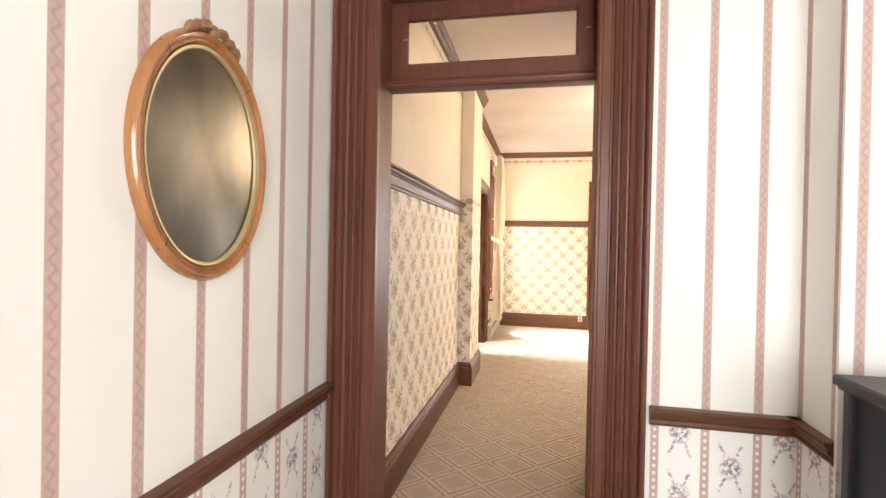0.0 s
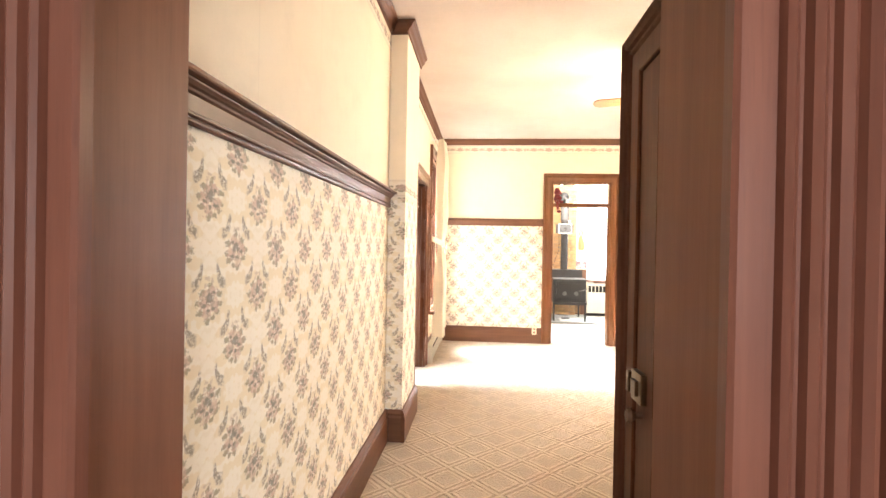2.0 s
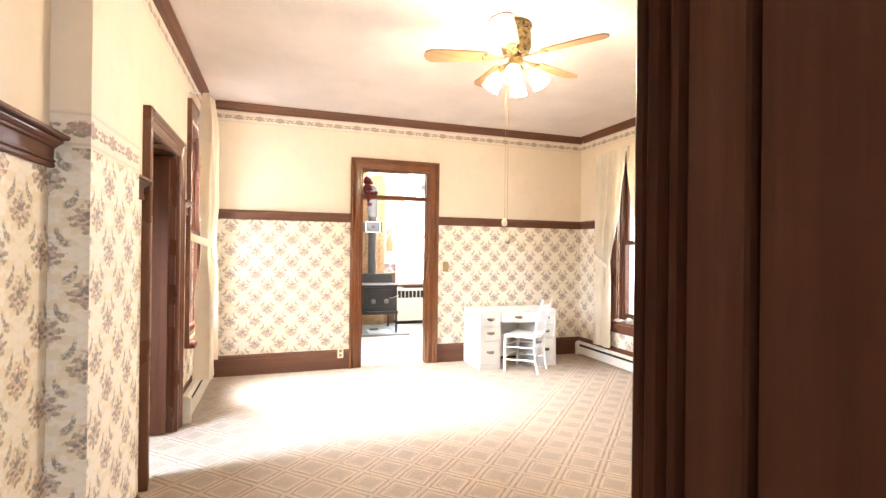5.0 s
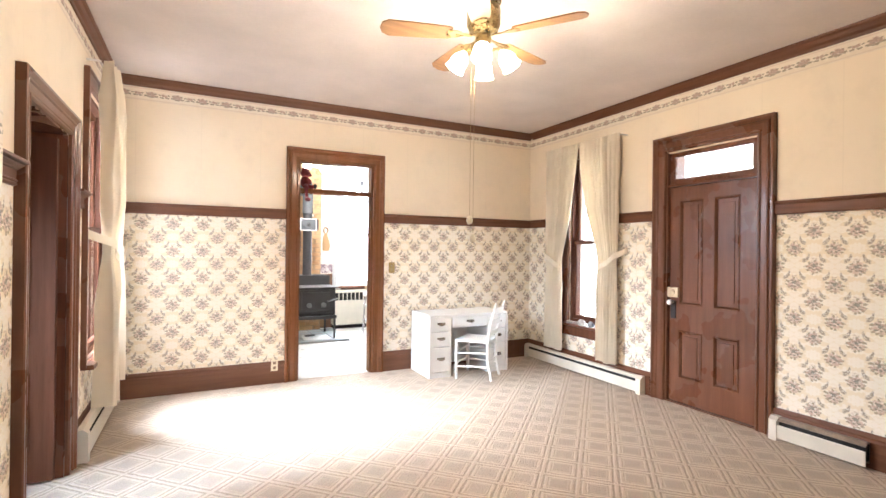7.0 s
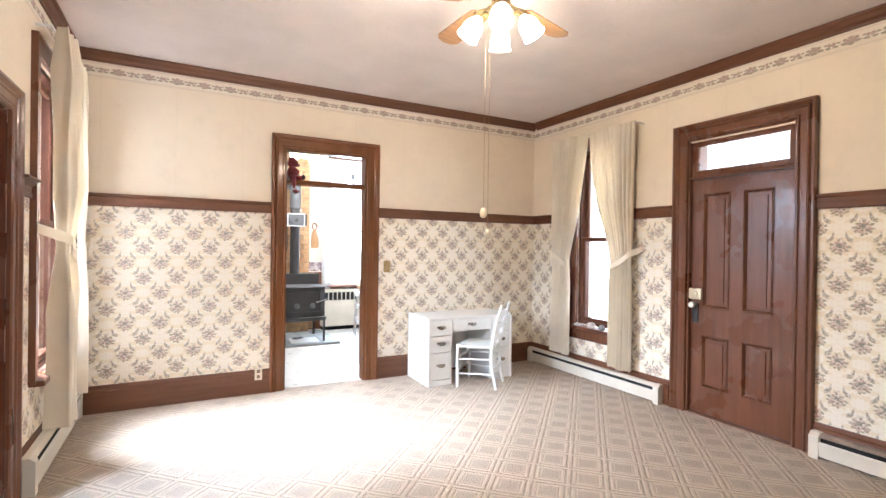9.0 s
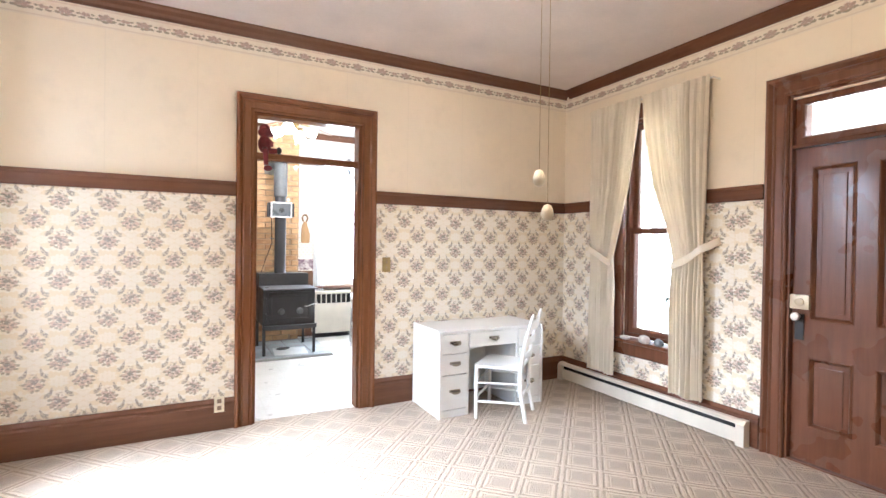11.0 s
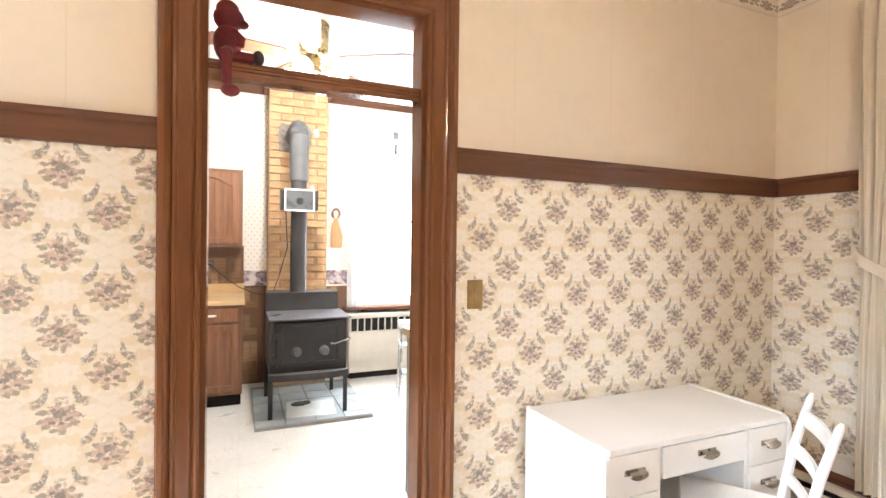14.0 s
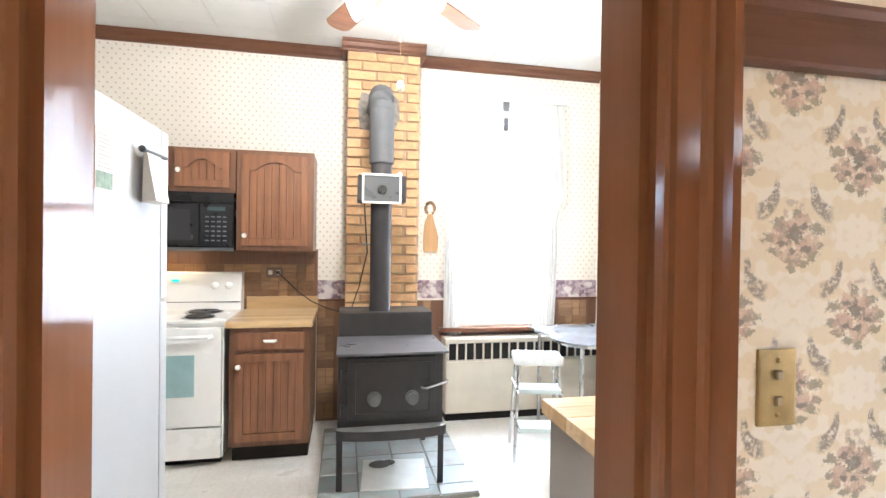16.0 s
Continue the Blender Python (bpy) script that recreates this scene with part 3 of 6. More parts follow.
setting("wall_kitchen_west", B(KXL - 0.2, KXL, KY0, KY1, -0.1, ZC), SPRIG, "kitchen wall in sprigged paper", "wall")
setting("wall_kitchen_east", B(KXR, KXR + 0.2, KY0, KY1, -0.1, ZC), SPRIG, "kitchen wall in sprigged paper", "wall")
# the passage behind the side door
bm = B(-2.3, -2.1, 4.8, 7.2, -0.1, 2.5)
box(bm, -2.1, XL - 0.22, 4.6, 4.8, -0.1, 2.5)
box(bm, -2.1, XL - 0.22, 6.90, 7.1, -0.1, 2.5)
box(bm, -2.1, XL - 0.22, 4.8, 6.9, 2.4, 2.5)
setting("wall_passage", bm, plain("passage_plaster", (0.55, 0.52, 0.47), 0.9), "plain plastered walls of a side passage", "wall")
setting("floor_passage", B(-2.1, XL - 0.02, 4.8, 6.9, -0.1, -0.003), CARPET, "grey-beige carpet of the side passage", "carpet")
# ---- trim ----


def at_y(y, sign):
    """Places points (along, z, out) on a wall that runs along x and faces sign in y."""
    return lambda a, z, o: Vector((a, y + sign * o, z))


def at_x(x, sign):
    return lambda a, z, o: Vector((x + sign * o, a, z))


def surround(bm, prof, a0, a1, z0, z1, put, closed=False):
    """A mitred moulding round an opening; prof: (distance from the opening's edge, out)."""
    rows = []
    for s, o in prof:
        zb = z0 - s if closed else z0
        rows.append([bm.verts.new(put(*q, o)) for q in ((a0 - s, zb), (a0 - s, z1 + s), (a1 + s, z1 + s), (a1 + s, zb))])
    k = len(prof)
    for i in range(k):
        p, q = rows[i], rows[(i + 1) % k]
        for j in range(4 if closed else 3):
            bm.faces.new((p[j], p[(j + 1) % 4], q[(j + 1) % 4], q[j]))
    if not closed:
        bm.faces.new([r[0] for r in rows])
        bm.faces.new([r[3] for r in rows][::-1])
    return bm


def casing_profile(w, d=0.045):
    return [(0, 0), (0, 0.020), (0.008, 0.028), (0.016, 0.028), (0.022, 0.019), (0.030, 0.024), (w * 0.30, 0.024), (w * 0.55, 0.024), (w * 0.60, 0.032), (w * 0.66, 0.034),
            (w * 0.70, 0.026), (w * 0.78, 0.036), (w * 0.84, d), (w - 0.006, d), (w, d - 0.006), (w, 0)]


FLUTED = [(0, 0), (0, 0.022), (0.006, 0.028), (0.014, 0.028), (0.018, 0.020), (0.046, 0.020), (0.050, 0.012), (0.056, 0.012), (0.060, 0.023), (0.067, 0.029), (0.074, 0.023), (0.078, 0.015),
          (0.084, 0.015), (0.088, 0.026), (0.096, 0.033), (0.104, 0.026), (0.108, 0.018), (0.114, 0.018), (0.118, 0.028), (0.128, 0.034), (0.134, 0.030), (0.138, 0.040), (0.146, 0.048), (0.152, 0.046),
          (0.156, 0.034), (0.162, 0.034), (0.166, 0.050), (0.172, 0.056), (0.180, 0.056), (0.185, 0.049), (0.185, 0)]
CLOSET_CASING = [(0, 0), (0, 0.026), (0.004, 0.030), (0.078, 0.030), (0.082, 0.022), (0.087, 0.022), (0.091, 0.034), (0.097, 0.039), (0.103, 0.034), (0.107, 0.027), (0.112, 0.027),
                 (0.116, 0.042), (0.124, 0.050), (0.130, 0.046), (0.134, 0.038), (0.138, 0.046), (0.144, 0.052), (0.150, 0.048), (0.150, 0)]


def rail_run(name, prof, a, b, out, material, label, category="trim"):
    """A moulding with the outline (out, z) from a to b along a wall."""
    a, b = Vector(a), Vector(b)
    return setting(name, prism(bmesh.new(), prof, a, out, (0, 0, 1), b - a), material, label, category)


BASE = [(0, 0), (0.026, 0), (0.026, 0.165), (0.020, 0.178), (0.022, 0.190), (0.014, 0.205), (0.010, 0.215), (0, 0.215)]
CROWN = [(0, -0.083), (0.012, -0.083), (0.016, -0.066), (0.030, -0.050), (0.040, -0.026), (0.052, -0.014), (0.055, -0.002), (0, -0.002)]
PLATE = [(0, 1.632), (0.020, 1.632), (0.022, 1.639), (0.022, 1.703), (0.030, 1.710), (0.034, 1.722), (0.034, 1.730), (0, 1.730)]
SHELF = [(0, 1.585), (0.012, 1.585), (0.017, 1.589), (0.018, 1.595), (0.013, 1.600), (0.019, 1.604), (0.019, 1.609), (0.013, 1.613), (0.015, 1.648), (0.022, 1.652), (0.025, 1.657), (0.032, 1.661), (0.040, 1.668), (0.041, 1.672), (0.036, 1.674), (0.055, 1.676), (0.058, 1.680), (0.058, 1.688), (0.054, 1.691), (0, 1.691)]
CHAIR_RAIL = [(0, 0.682), (0.014, 0.682), (0.020, 0.692), (0.016, 0.702), (0.026, 0.712), (0.030, 0.728), (0.038, 0.738), (0.038, 0.748), (0, 0.748)]
N_, E_, W_, S_ = (0, -1, 0), (-1, 0, 0), (1, 0, 0), (0, 1, 0)
KC = (0.704, 1.737)
for a, b in ((XL, KC[0]), (KC[1], XR)):
    rail_run("baseboard_north", BASE, (a, YF, 0), (b, YF, 0), N_, TRIM_X, "tall brown painted baseboard", "baseboard")
    rail_run("rail_north", PLATE, (a, YF, 0), (b, YF, 0), N_, TRIM_X, "brown wooden wall rail", "wall rail")
rail_run("crown_north", CROWN, (XL, YF, ZC), (XR, YF, ZC), N_, TRIM_X, "brown wooden crown moulding", "crown moulding")
rail_run("crown_east", CROWN, (XR, YN, ZC), (XR, YF - 0.055, ZC), E_, TRIM_Y, "brown wooden crown moulding", "crown moulding")
for a, b in ((YN, 4.44), (5.02, YF - 0.055)):
    rail_run("crown_west", CROWN, (XL, a, ZC), (XL, b, ZC), W_, TRIM_Y, "brown wooden crown moulding", "crown moulding")
rail_run("crown_breast", CROWN, (-0.645, 4.44 - 0.055, ZC), (-0.645, 5.075, ZC), W_, TRIM_Y, "brown crown moulding round the breast", "crown moulding")
rail_run("crown_breast_side", CROWN, (XL, 4.44, ZC), (-0.645, 4.44, ZC), N_, TRIM_X, "brown crown moulding round the breast", "crown moulding")
for a, b in ((YN, 5.03), (6.11, YF - 0.026)):
    rail_run("baseboard_east", BASE, (XR, a, 0), (XR, b, 0), E_, TRIM_Y, "tall brown painted baseboard", "baseboard")
for a, b in ((YN, 5.03), (6.11, 6.55), (7.36, YF - 0.034)):
    rail_run("rail_east", PLATE, (XR, a, 0), (XR, b, 0), E_, TRIM_Y, "brown wooden wall rail", "wall rail")
rail_run("baseboard_west", BASE, (XL, YN, 0), (XL, 4.44, 0), W_, TRIM_Y, "tall brown painted baseboard", "baseboard")
rail_run("baseboard_west", BASE, (XL, 6.60, 0), (XL, YF - 0.026, 0), W_, TRIM_Y, "tall brown painted baseboard", "baseboard")
rail_run("baseboard_breast", BASE, (-0.645, 4.414, 0), (-0.645, 5.046, 0), W_, TRIM_Y, "brown baseboard round the breast", "baseboard")
rail_run("baseboard_breast_side", BASE, (XL, 4.44, 0), (-0.645, 4.44, 0), N_, TRIM_X, "brown baseboard round the breast", "baseboard")
rail_run("plate_rail_hall", SHELF, (XL, YN, 0), (XL, 4.44, 0), W_, TRIM_Y, "deep moulded brown plate rail", "plate rail")
rail_run("plate_rail_west", SHELF, (XL, 6.60, 0), (XL, 6.86, 0), W_, TRIM_Y, "short length of deep moulded plate rail", "plate rail")
rail_run("plate_rail_west", SHELF, (XL, 5.02, 0), (XL, 5.54, 0), W_, TRIM_Y, "short length of deep moulded plate rail", "plate rail")
rail_run("crown_south", CROWN, (XL, YN, ZC), (XR, YN, ZC), S_, TRIM_X, "brown wooden crown moulding", "crown moulding")
rail_run("baseboard_south", BASE, (1.05, YN, 0), (XR, YN, 0), S_, TRIM_X, "tall brown painted baseboard", "baseboard")
# front room
rail_run("chair_rail_parlour_west", CHAIR_RAIL, (-0.84, -2.0, 0), (-0.84, PY - 0.02, 0), W_, TRIM_Y, "dark brown chair rail", "chair rail")
rail_run("chair_rail_parlour_north", CHAIR_RAIL, (0.385, PY, 0), (0.855, PY, 0), N_, TRIM_X, "dark brown chair rail", "chair rail")
rail_run("chair_rail_parlour_return", CHAIR_RAIL, (0.855, 1.60, 0), (0.855, PY, 0), E_, TRIM_Y, "dark brown chair rail", "chair rail")
rail_run("baseboard_parlour", BASE, (-0.84, -2.0, 0), (-0.84, PY, 0), W_, TRIM_Y, "brown baseboard", "baseboard")
rail_run("baseboard_parlour_north", BASE, (0.385, PY, 0), (0.855, PY, 0), N_, TRIM_X, "brown baseboard", "baseboard")
rail_run("trim_parlour_corner", [(0, 0), (0.012, 0), (0.012, ZC), (0, ZC)], (0.843, 1.588, 0), (0.873, 1.588, 0), (0, 1, 0), STRIPES, "papered corner edge")
# casings
setting("trim_kitchen_doorway", surround(bmesh.new(), casing_profile(0.125), KD[0] + 0.004, KD[1] - 0.004, 0.0, KD[3] - 0.003, at_y(YF, -1)), VARNISH, "moulded brown varnished door casing", "door casing")
setting("trim_kitchen_doorway_back", surround(bmesh.new(), casing_profile(0.123, 0.036), KD[0] + 0.004, KD[1] - 0.004, 0.0, KD[3] - 0.003, at_y(KY0, 1)), TRIM, "moulded brown varnished door casing", "door casing")
setting("trim_front_doorway", surround(bmesh.new(), FLUTED, FD[0] + 0.055, FD[1] - 0.035, 0.0, FD[3] - 0.02, at_y(PY, -1)), RED_TRIM, "wide moulded red-brown door casing", "door casing")
setting("trim_side_doorway", surround(bmesh.new(), casing_profile(0.118), SD[0] + 0.006, SD[1] - 0.006, 0.0, SD[3] - 0.012, at_x(XL, 1)), TRIM, "moulded brown door casing", "door casing")
setting("trim_entry_doorway", surround(bmesh.new(), casing_profile(0.128), ED[0] + 0.006, ED[1] - 0.006, 0.0, ED[3] + 0.02, at_x(XR, -1)), TRIM, "moulded brown varnished door casing", "door casing")


def lining(name, axis, n0, n1, a0, a1, z1, material, label, t=0.02):
    """Jambs and head that line an opening through a wall."""
    bm = bmesh.new()
    for p, q, r, s in ((a0, a0 + t, 0.0, z1), (a1 - t, a1, 0.0, z1), (a0 + t, a1 - t, z1 - t, z1)):
        if axis == "y":
            box(bm, p, q, n0, n1, r, s)
        else:
            box(bm, n0, n1, p, q, r, s)
    return setting(name, bm, material, label, "door jamb")


lining("jamb_kitchen", "y", YF - 0.004, KY0 + 0.004, KD[0], KD[1], KD[3], GLOSS_JAMB, "brown varnished door lining")
lining("jamb_front", "y", PY - 0.004, 2.012, FD[0], FD[1], FD[3], FRONT_LINING, "deep red-brown door lining")
lining("jamb_front_rebate", "y", 2.012, YN + 0.004, FD[0], FD[1], FD[3] - 0.002, FRONT_LINING, "brown rebated door lining")
lining("jamb_side", "x", XL - 0.224, XL + 0.004, SD[0], SD[1], SD[3], DOOR_WOOD, "dark brown door lining")
lining("jamb_entry", "x", XR - 0.004, XR + 0.224, ED[0], ED[1], ED[3] + 0.03, TRIM, "brown door lining")
bm = prism(bmesh.new(), [(0, 1.912), (-0.006, 1.920), (0, 1.928), (-0.004, 1.934), (0.004, 1.940), (-0.002, 1.948), (0.006, 1.957), (0.08, 1.957), (0.085, 1.950), (0.085, 1.912), (0.075, 1.905), (0.01, 1.905)], (KD[0] + 0.02, 8.015, 0), (0, 1, 0), (0, 0, 1), (KD[1] - KD[0] - 0.04, 0, 0))
setting("trim_transom_bar", bm, VARNISH, "brown moulded transom bar over the kitchen doorway", "transom bar")


def slab(bm, xs, zs, holes, y0, y1):
    """A slab between y0 and y1, cut up by xs and zs, without the cells whose middle lies in a hole."""
    for x0, x1 in zip(xs, xs[1:]):
        for z0, z1 in zip(zs, zs[1:]):
            mx, mz = (x0 + x1) / 2, (z0 + z1) / 2
            if not any(a < mx < b and c < mz < d for a, b, c, d in holes):
                box(bm, x0, x1, y0, y1, z0, z1)
    return bm


PANEL_MOULD = [(0, 0), (0, 0.003), (-0.006, 0.006), (-0.012, 0.002), (-0.016, -0.004), (-0.022, -0.010), (-0.022, -0.016), (0, -0.016)]


def panel_door(ob, w, h, t, panels, material):
    """Stiles, rails, moulded and raised panels; front at y = 0, back at y = t."""
    x0, x1 = min(p[0] for p in panels), max(p[1] for p in panels)
    rows = sorted({(p[2], p[3]) for p in panels})
    for a, b in ((0.0, x0), (x1, w)):
        part("stile", B(a, b, 0, t, 0, h), material, ob)
    for a, b in zip([0.0] + [r[1] for r in rows], [r[0] for r in rows] + [h]):
        part("rail", B(x0, x1, 0, t, a, b), material, ob)
    for c, d in rows:
        cols = sorted(p for p in panels if (p[2], p[3]) == (c, d))
        for p, q in zip(cols, cols[1:]):
            part("muntin", B(p[1], q[0], 0, t, c, d), material, ob)
    for a, b, c, d in panels:
        bm = B(a, b, 0.016, t - 0.016, c, d)
        box(bm, a + 0.05, b - 0.05, 0.010, t - 0.010, c + 0.05, d - 0.05, 0.004)
        p = part("panel", bm, material, ob)
        bm = surround(bmesh.new(), PANEL_MOULD, a, b, c, d, lambda u, z, o: Vector((u, -o, z)), True)
        surround(bm, PANEL_MOULD, a, b, c, d, lambda u, z, o: Vector((u, t + o, z)), True)
        part("moulding", bm, material, p)
    return ob


WHITE_KNOB = plain("white_china", (0.80, 0.79, 0.76), 0.12, 0.0, 0.03)
# entry door
ob = thing("door_entry", (XR + 0.03, ED[0] + 0.022, 0.012), "closed varnished brown four-panel entry door", "door", rz=90, kind="structure")
W1 = ED[1] - ED[0] - 0.044
ob.matrix_basis = pose((XR + 0.03) * S, (ED[1] - 0.022) * S, 0.012 * S, 0, 0, -90)
panel_door(ob, W1, 1.92, 0.045, [(0.096, 0.318, 0.215, 0.640), (0.418, 0.636, 0.215, 0.640), (0.096, 0.318, 0.87, 1.80), (0.418, 0.636, 0.87, 1.80)], DOOR_WOOD)
for z in (0.22, 1.66):
    part("hinge", lathe(bmesh.new(), [(0.007, z), (0.010, z + 0.01), (0.010, z + 0.09), (0.007, z + 0.10)], (W1 + 0.004, -0.008, 0), seg=10), BLACK_IRON, ob, "dark iron hinge")
p = part("lock_plate", B(0.018, 0.068, -0.008, 0, 0.74, 0.90, bevel=0.003), BLACK_IRON, ob, "dark iron lock plate")
part("knob", lathe(bmesh.new(), [(0.010, 0.0), (0.010, -0.030), (0.022, -0.040), (0.027, -0.055), (0.022, -0.068), (0.008, -0.073)], (0.043, 0, 0.885), "y", 16), WHITE_KNOB, p, "white china door knob", True)
bm = B(-0.005, 0.105, -0.030, -0.001, 0.93, 1.02, bevel=0.012)
lathe(bm, [(0.024, -0.028), (0.024, -0.040), (0.016, -0.044)], (0.055, 0, 0.975), "y", 16)
part("rim_lock", bm, plain("cream_lock", (0.62, 0.52, 0.36), 0.35, 0.2), ob, "cream metal rim lock", True)


setting("threshold_entry", B(XR - 0.004, XR + 0.22, ED[0] + 0.02, ED[1] - 0.02, -0.01, 0.010), TRIM_Y, "worn brown wooden door threshold", "threshold")


def transom(name, along, put, a0, a1, z0, z1, frame_w, material, label):
    """A glazed transom light in its frame."""
    ob = thing(name, (0, 0, 0), label, "transom window", kind="structure")
    prof = [(0, -0.018), (0, 0.012), (-0.010, 0.018), (-frame_w + 0.010, 0.018), (-frame_w, 0.008), (-frame_w, -0.018)]
    part("window_frame", surround(bmesh.new(), prof, a0, a1, z0, z1, put, True), material, ob)
    bm = bmesh.new()
    q = [put(a, z, 0.0) for a, z in ((a0 + frame_w, z0 + frame_w), (a1 - frame_w, z0 + frame_w), (a1 - frame_w, z1 - frame_w), (a0 + frame_w, z1 - frame_w))]
    n = put(0, 0, 0.003) - put(0, 0, 0)
    vs = [[bm.verts.new(c + k * n) for c in q] for k in (-1, 1)]
    bm.faces.new(vs[0]), bm.faces.new(vs[1][::-1])
    for i in range(4):
        bm.faces.new((vs[0][i], vs[0][(i + 1) % 4], vs[1][(i + 1) % 4], vs[1][i]))
    g = part("pane", bm, GLASS, ob, "clear glass pane")
    g.visible_shadow = False
    return ob


transom("window_transom_entry", "y", at_x(XR + 0.04, -1), ED[0] + 0.02, ED[1] - 0.02, 1.955, ED[3] + 0.01, 0.050, DOOR_WOOD, "glazed transom over the entry door")
setting("trim_entry_transom_bar", B(XR - 0.002, XR + 0.09, ED[0] + 0.02, ED[1] - 0.02, 1.934, 1.955, bevel=0.004), TRIM_Y, "brown bar under the transom", "transom bar")
transom("window_transom_front", "x", at_y(2.062, -1), FD[0] + 0.02, FD[1] - 0.02, 2.022, 2.37, 0.078, RED_TRIM, "glazed transom over the front room doorway")
bm = prism(bmesh.new(), [(0, 1.985), (0.012, 1.980), (0.075, 1.980), (0.075, 2.022), (0.02, 2.022), (0.016, 2.012), (0.006, 2.008), (0.008, 2.0), (0, 1.996)], (FD[0] + 0.02, 2.01, 0), (0, 1, 0), (0, 0, 1), (FD[1] - FD[0] - 0.04, 0, 0))
setting("trim_front_transom_bar", bm, RED_TRIM, "red-brown moulded transom bar", "transom bar")
for a in (FD[0] + 0.082, FD[1] - 0.06):
    setting("transom_pivot", B(a, a + 0.018, 2.040, 2.044, 2.20, 2.206), BRASS, "small brass transom pivot", "transom fitting")

# built-in closet with a panelled door, along the way in
CX, CY0, CY1, CH = 0.446, 2.095, 3.085, 2.10
closet = thing("closet", (CX, CY0, 0), "tall dark brown built-in closet with panelled door", "closet")
part("body", B(0.002, 0.62, 0.0, CY1 - CY0, 0.0, CH), DARK_DOOR, closet)
put = lambda a, z, o: Vector((-o, a, z))
part("casing", surround(bmesh.new(), CLOSET_CASING, 0.192, 0.838, 0.0, CH - 0.150, put), DARK_DOOR, closet, "ribbed dark brown casing")
d0, d1 = 0.199, 0.831
w0, w1 = 0.340, 0.664
leaf = part("door", B(-0.003, 0.0015, d0, d1, 0.01, CH - 0.157), DARK_DOOR, closet, "dark brown panelled closet door")
for y0, y1, z0, z1 in ((d0, w0, 0.01, CH - 0.157), (w1, d1, 0.01, CH - 0.157), (w0, w1, 1.805, CH - 0.157), (w0, w1, 0.64, 0.80), (w0, w1, 0.01, 0.16)):
    part("stile" if z1 - z0 > 1 else "rail", B(-0.020, 0.0, y0, y1, z0, z1), DARK_DOOR, leaf)
for c, d in ((0.80, 1.805), (0.16, 0.64)):
    mid = (w0 + w1) / 2
    for a, b in ((w0 + 0.014, mid - 0.002), (mid + 0.002, w1 - 0.014)):
        part("panel", B(-0.009, 0.002, a, b, c + 0.014, d - 0.014, bevel=0.003), DARK_DOOR, leaf)
    part("moulding", surround(bmesh.new(), [(0.004, 0), (0.004, 0.003), (0, 0.004), (-0.006, 0.001), (-0.013, -0.010), (-0.013, -0.018), (0.004, -0.018)], w0, w1, c, d, lambda u, z, o: Vector((-0.020 - o, u, z)), True), DARK_DOOR, leaf)
bm = B(-0.040, -0.018, d1 - 0.105, d1 - 0.004, 0.82, 0.92, bevel=0.004)
box(bm, -0.052, -0.040, d1 - 0.085, d1 - 0.035, 0.845, 0.895, 0.003)
box(bm, -0.046, -0.029, d1 + 0.009, d1 + 0.035, 0.835, 0.905, 0.003)
part("rim_latch", bm, plain("tarnished_latch", (0.16, 0.11, 0.07), 0.35, 0.8), leaf, "tarnished metal rim latch")
bm = lathe(bmesh.new(), [(0.012, -0.018), (0.009, -0.040), (0.020, -0.046), (0.025, -0.058), (0.019, -0.070), (0.006, -0.074)], (0, d1 - 0.06, 0.775), "x", 16)
part("knob", bm, plain("brown_china", (0.17, 0.10, 0.07), 0.2), leaf, "dark china door knob", True)

# side door, folded back into the passage
ob = thing("door_side", (XL - 0.20, SD[1] - 0.025, 0.012), "open dark brown panelled side door", "door", kind="structure")
ob.matrix_basis = pose((XL - 0.035) * S, (SD[1] - 0.022) * S, 0.012 * S, 0, 0, 180)
panel_door(ob, 0.70, 1.94, 0.042, [(0.11, 0.31, 0.18, 0.62), (0.40, 0.60, 0.18, 0.62), (0.11, 0.31, 0.82, 1.82), (0.40, 0.60, 0.82, 1.82)], DARK_DOOR)


def sash_window(name, put, a0, a1, z0, z1, material, label, glass=None):
    """Double-hung window: frame, two sashes with panes."""
    ob = thing(name, (0, 0, 0), label, "window", kind="structure")
    zm = (z0 + z1) / 2 - 0.02
    fr = [(0, -0.09), (0, 0.03), (-0.03, 0.03), (-0.03, -0.09)]
    part("window_frame", surround(bmesh.new(), fr, a0, a1, z0, z1, put, True), material, ob)
    for lo, hi, o, low in ((z0 + 0.03, zm + 0.02, 0.0, True), (zm - 0.02, z1 - 0.03, -0.04, False)):
        sp = [(0, o - 0.016), (0, o + 0.016), (-0.036, o + 0.016), (-0.044, o + 0.006), (-0.044, o - 0.016)]
        sash = part("sash", surround(bmesh.new(), sp, a0 + 0.03, a1 - 0.03, lo, hi, put, True), material, ob)
        bm = bmesh.new()
        e = 0.072
        q = [(a0 + e, lo + 0.042), (a1 - e, lo + 0.042), (a1 - e, hi - 0.042), (a0 + e, hi - 0.042)]
        vs = [[bm.verts.new(put(a, z, o + k)) for a, z in q] for k in (-0.002, 0.002)]
        bm.faces.new(vs[0]), bm.faces.new(vs[1][::-1])
        for i in range(4):
            bm.faces.new((vs[0][i], vs[0][(i + 1) % 4], vs[1][(i + 1) % 4], vs[1][i]))
        g = part("pane", bm, glass or GLASS, sash, "clear glass pane")
        g.visible_shadow = False
    return ob


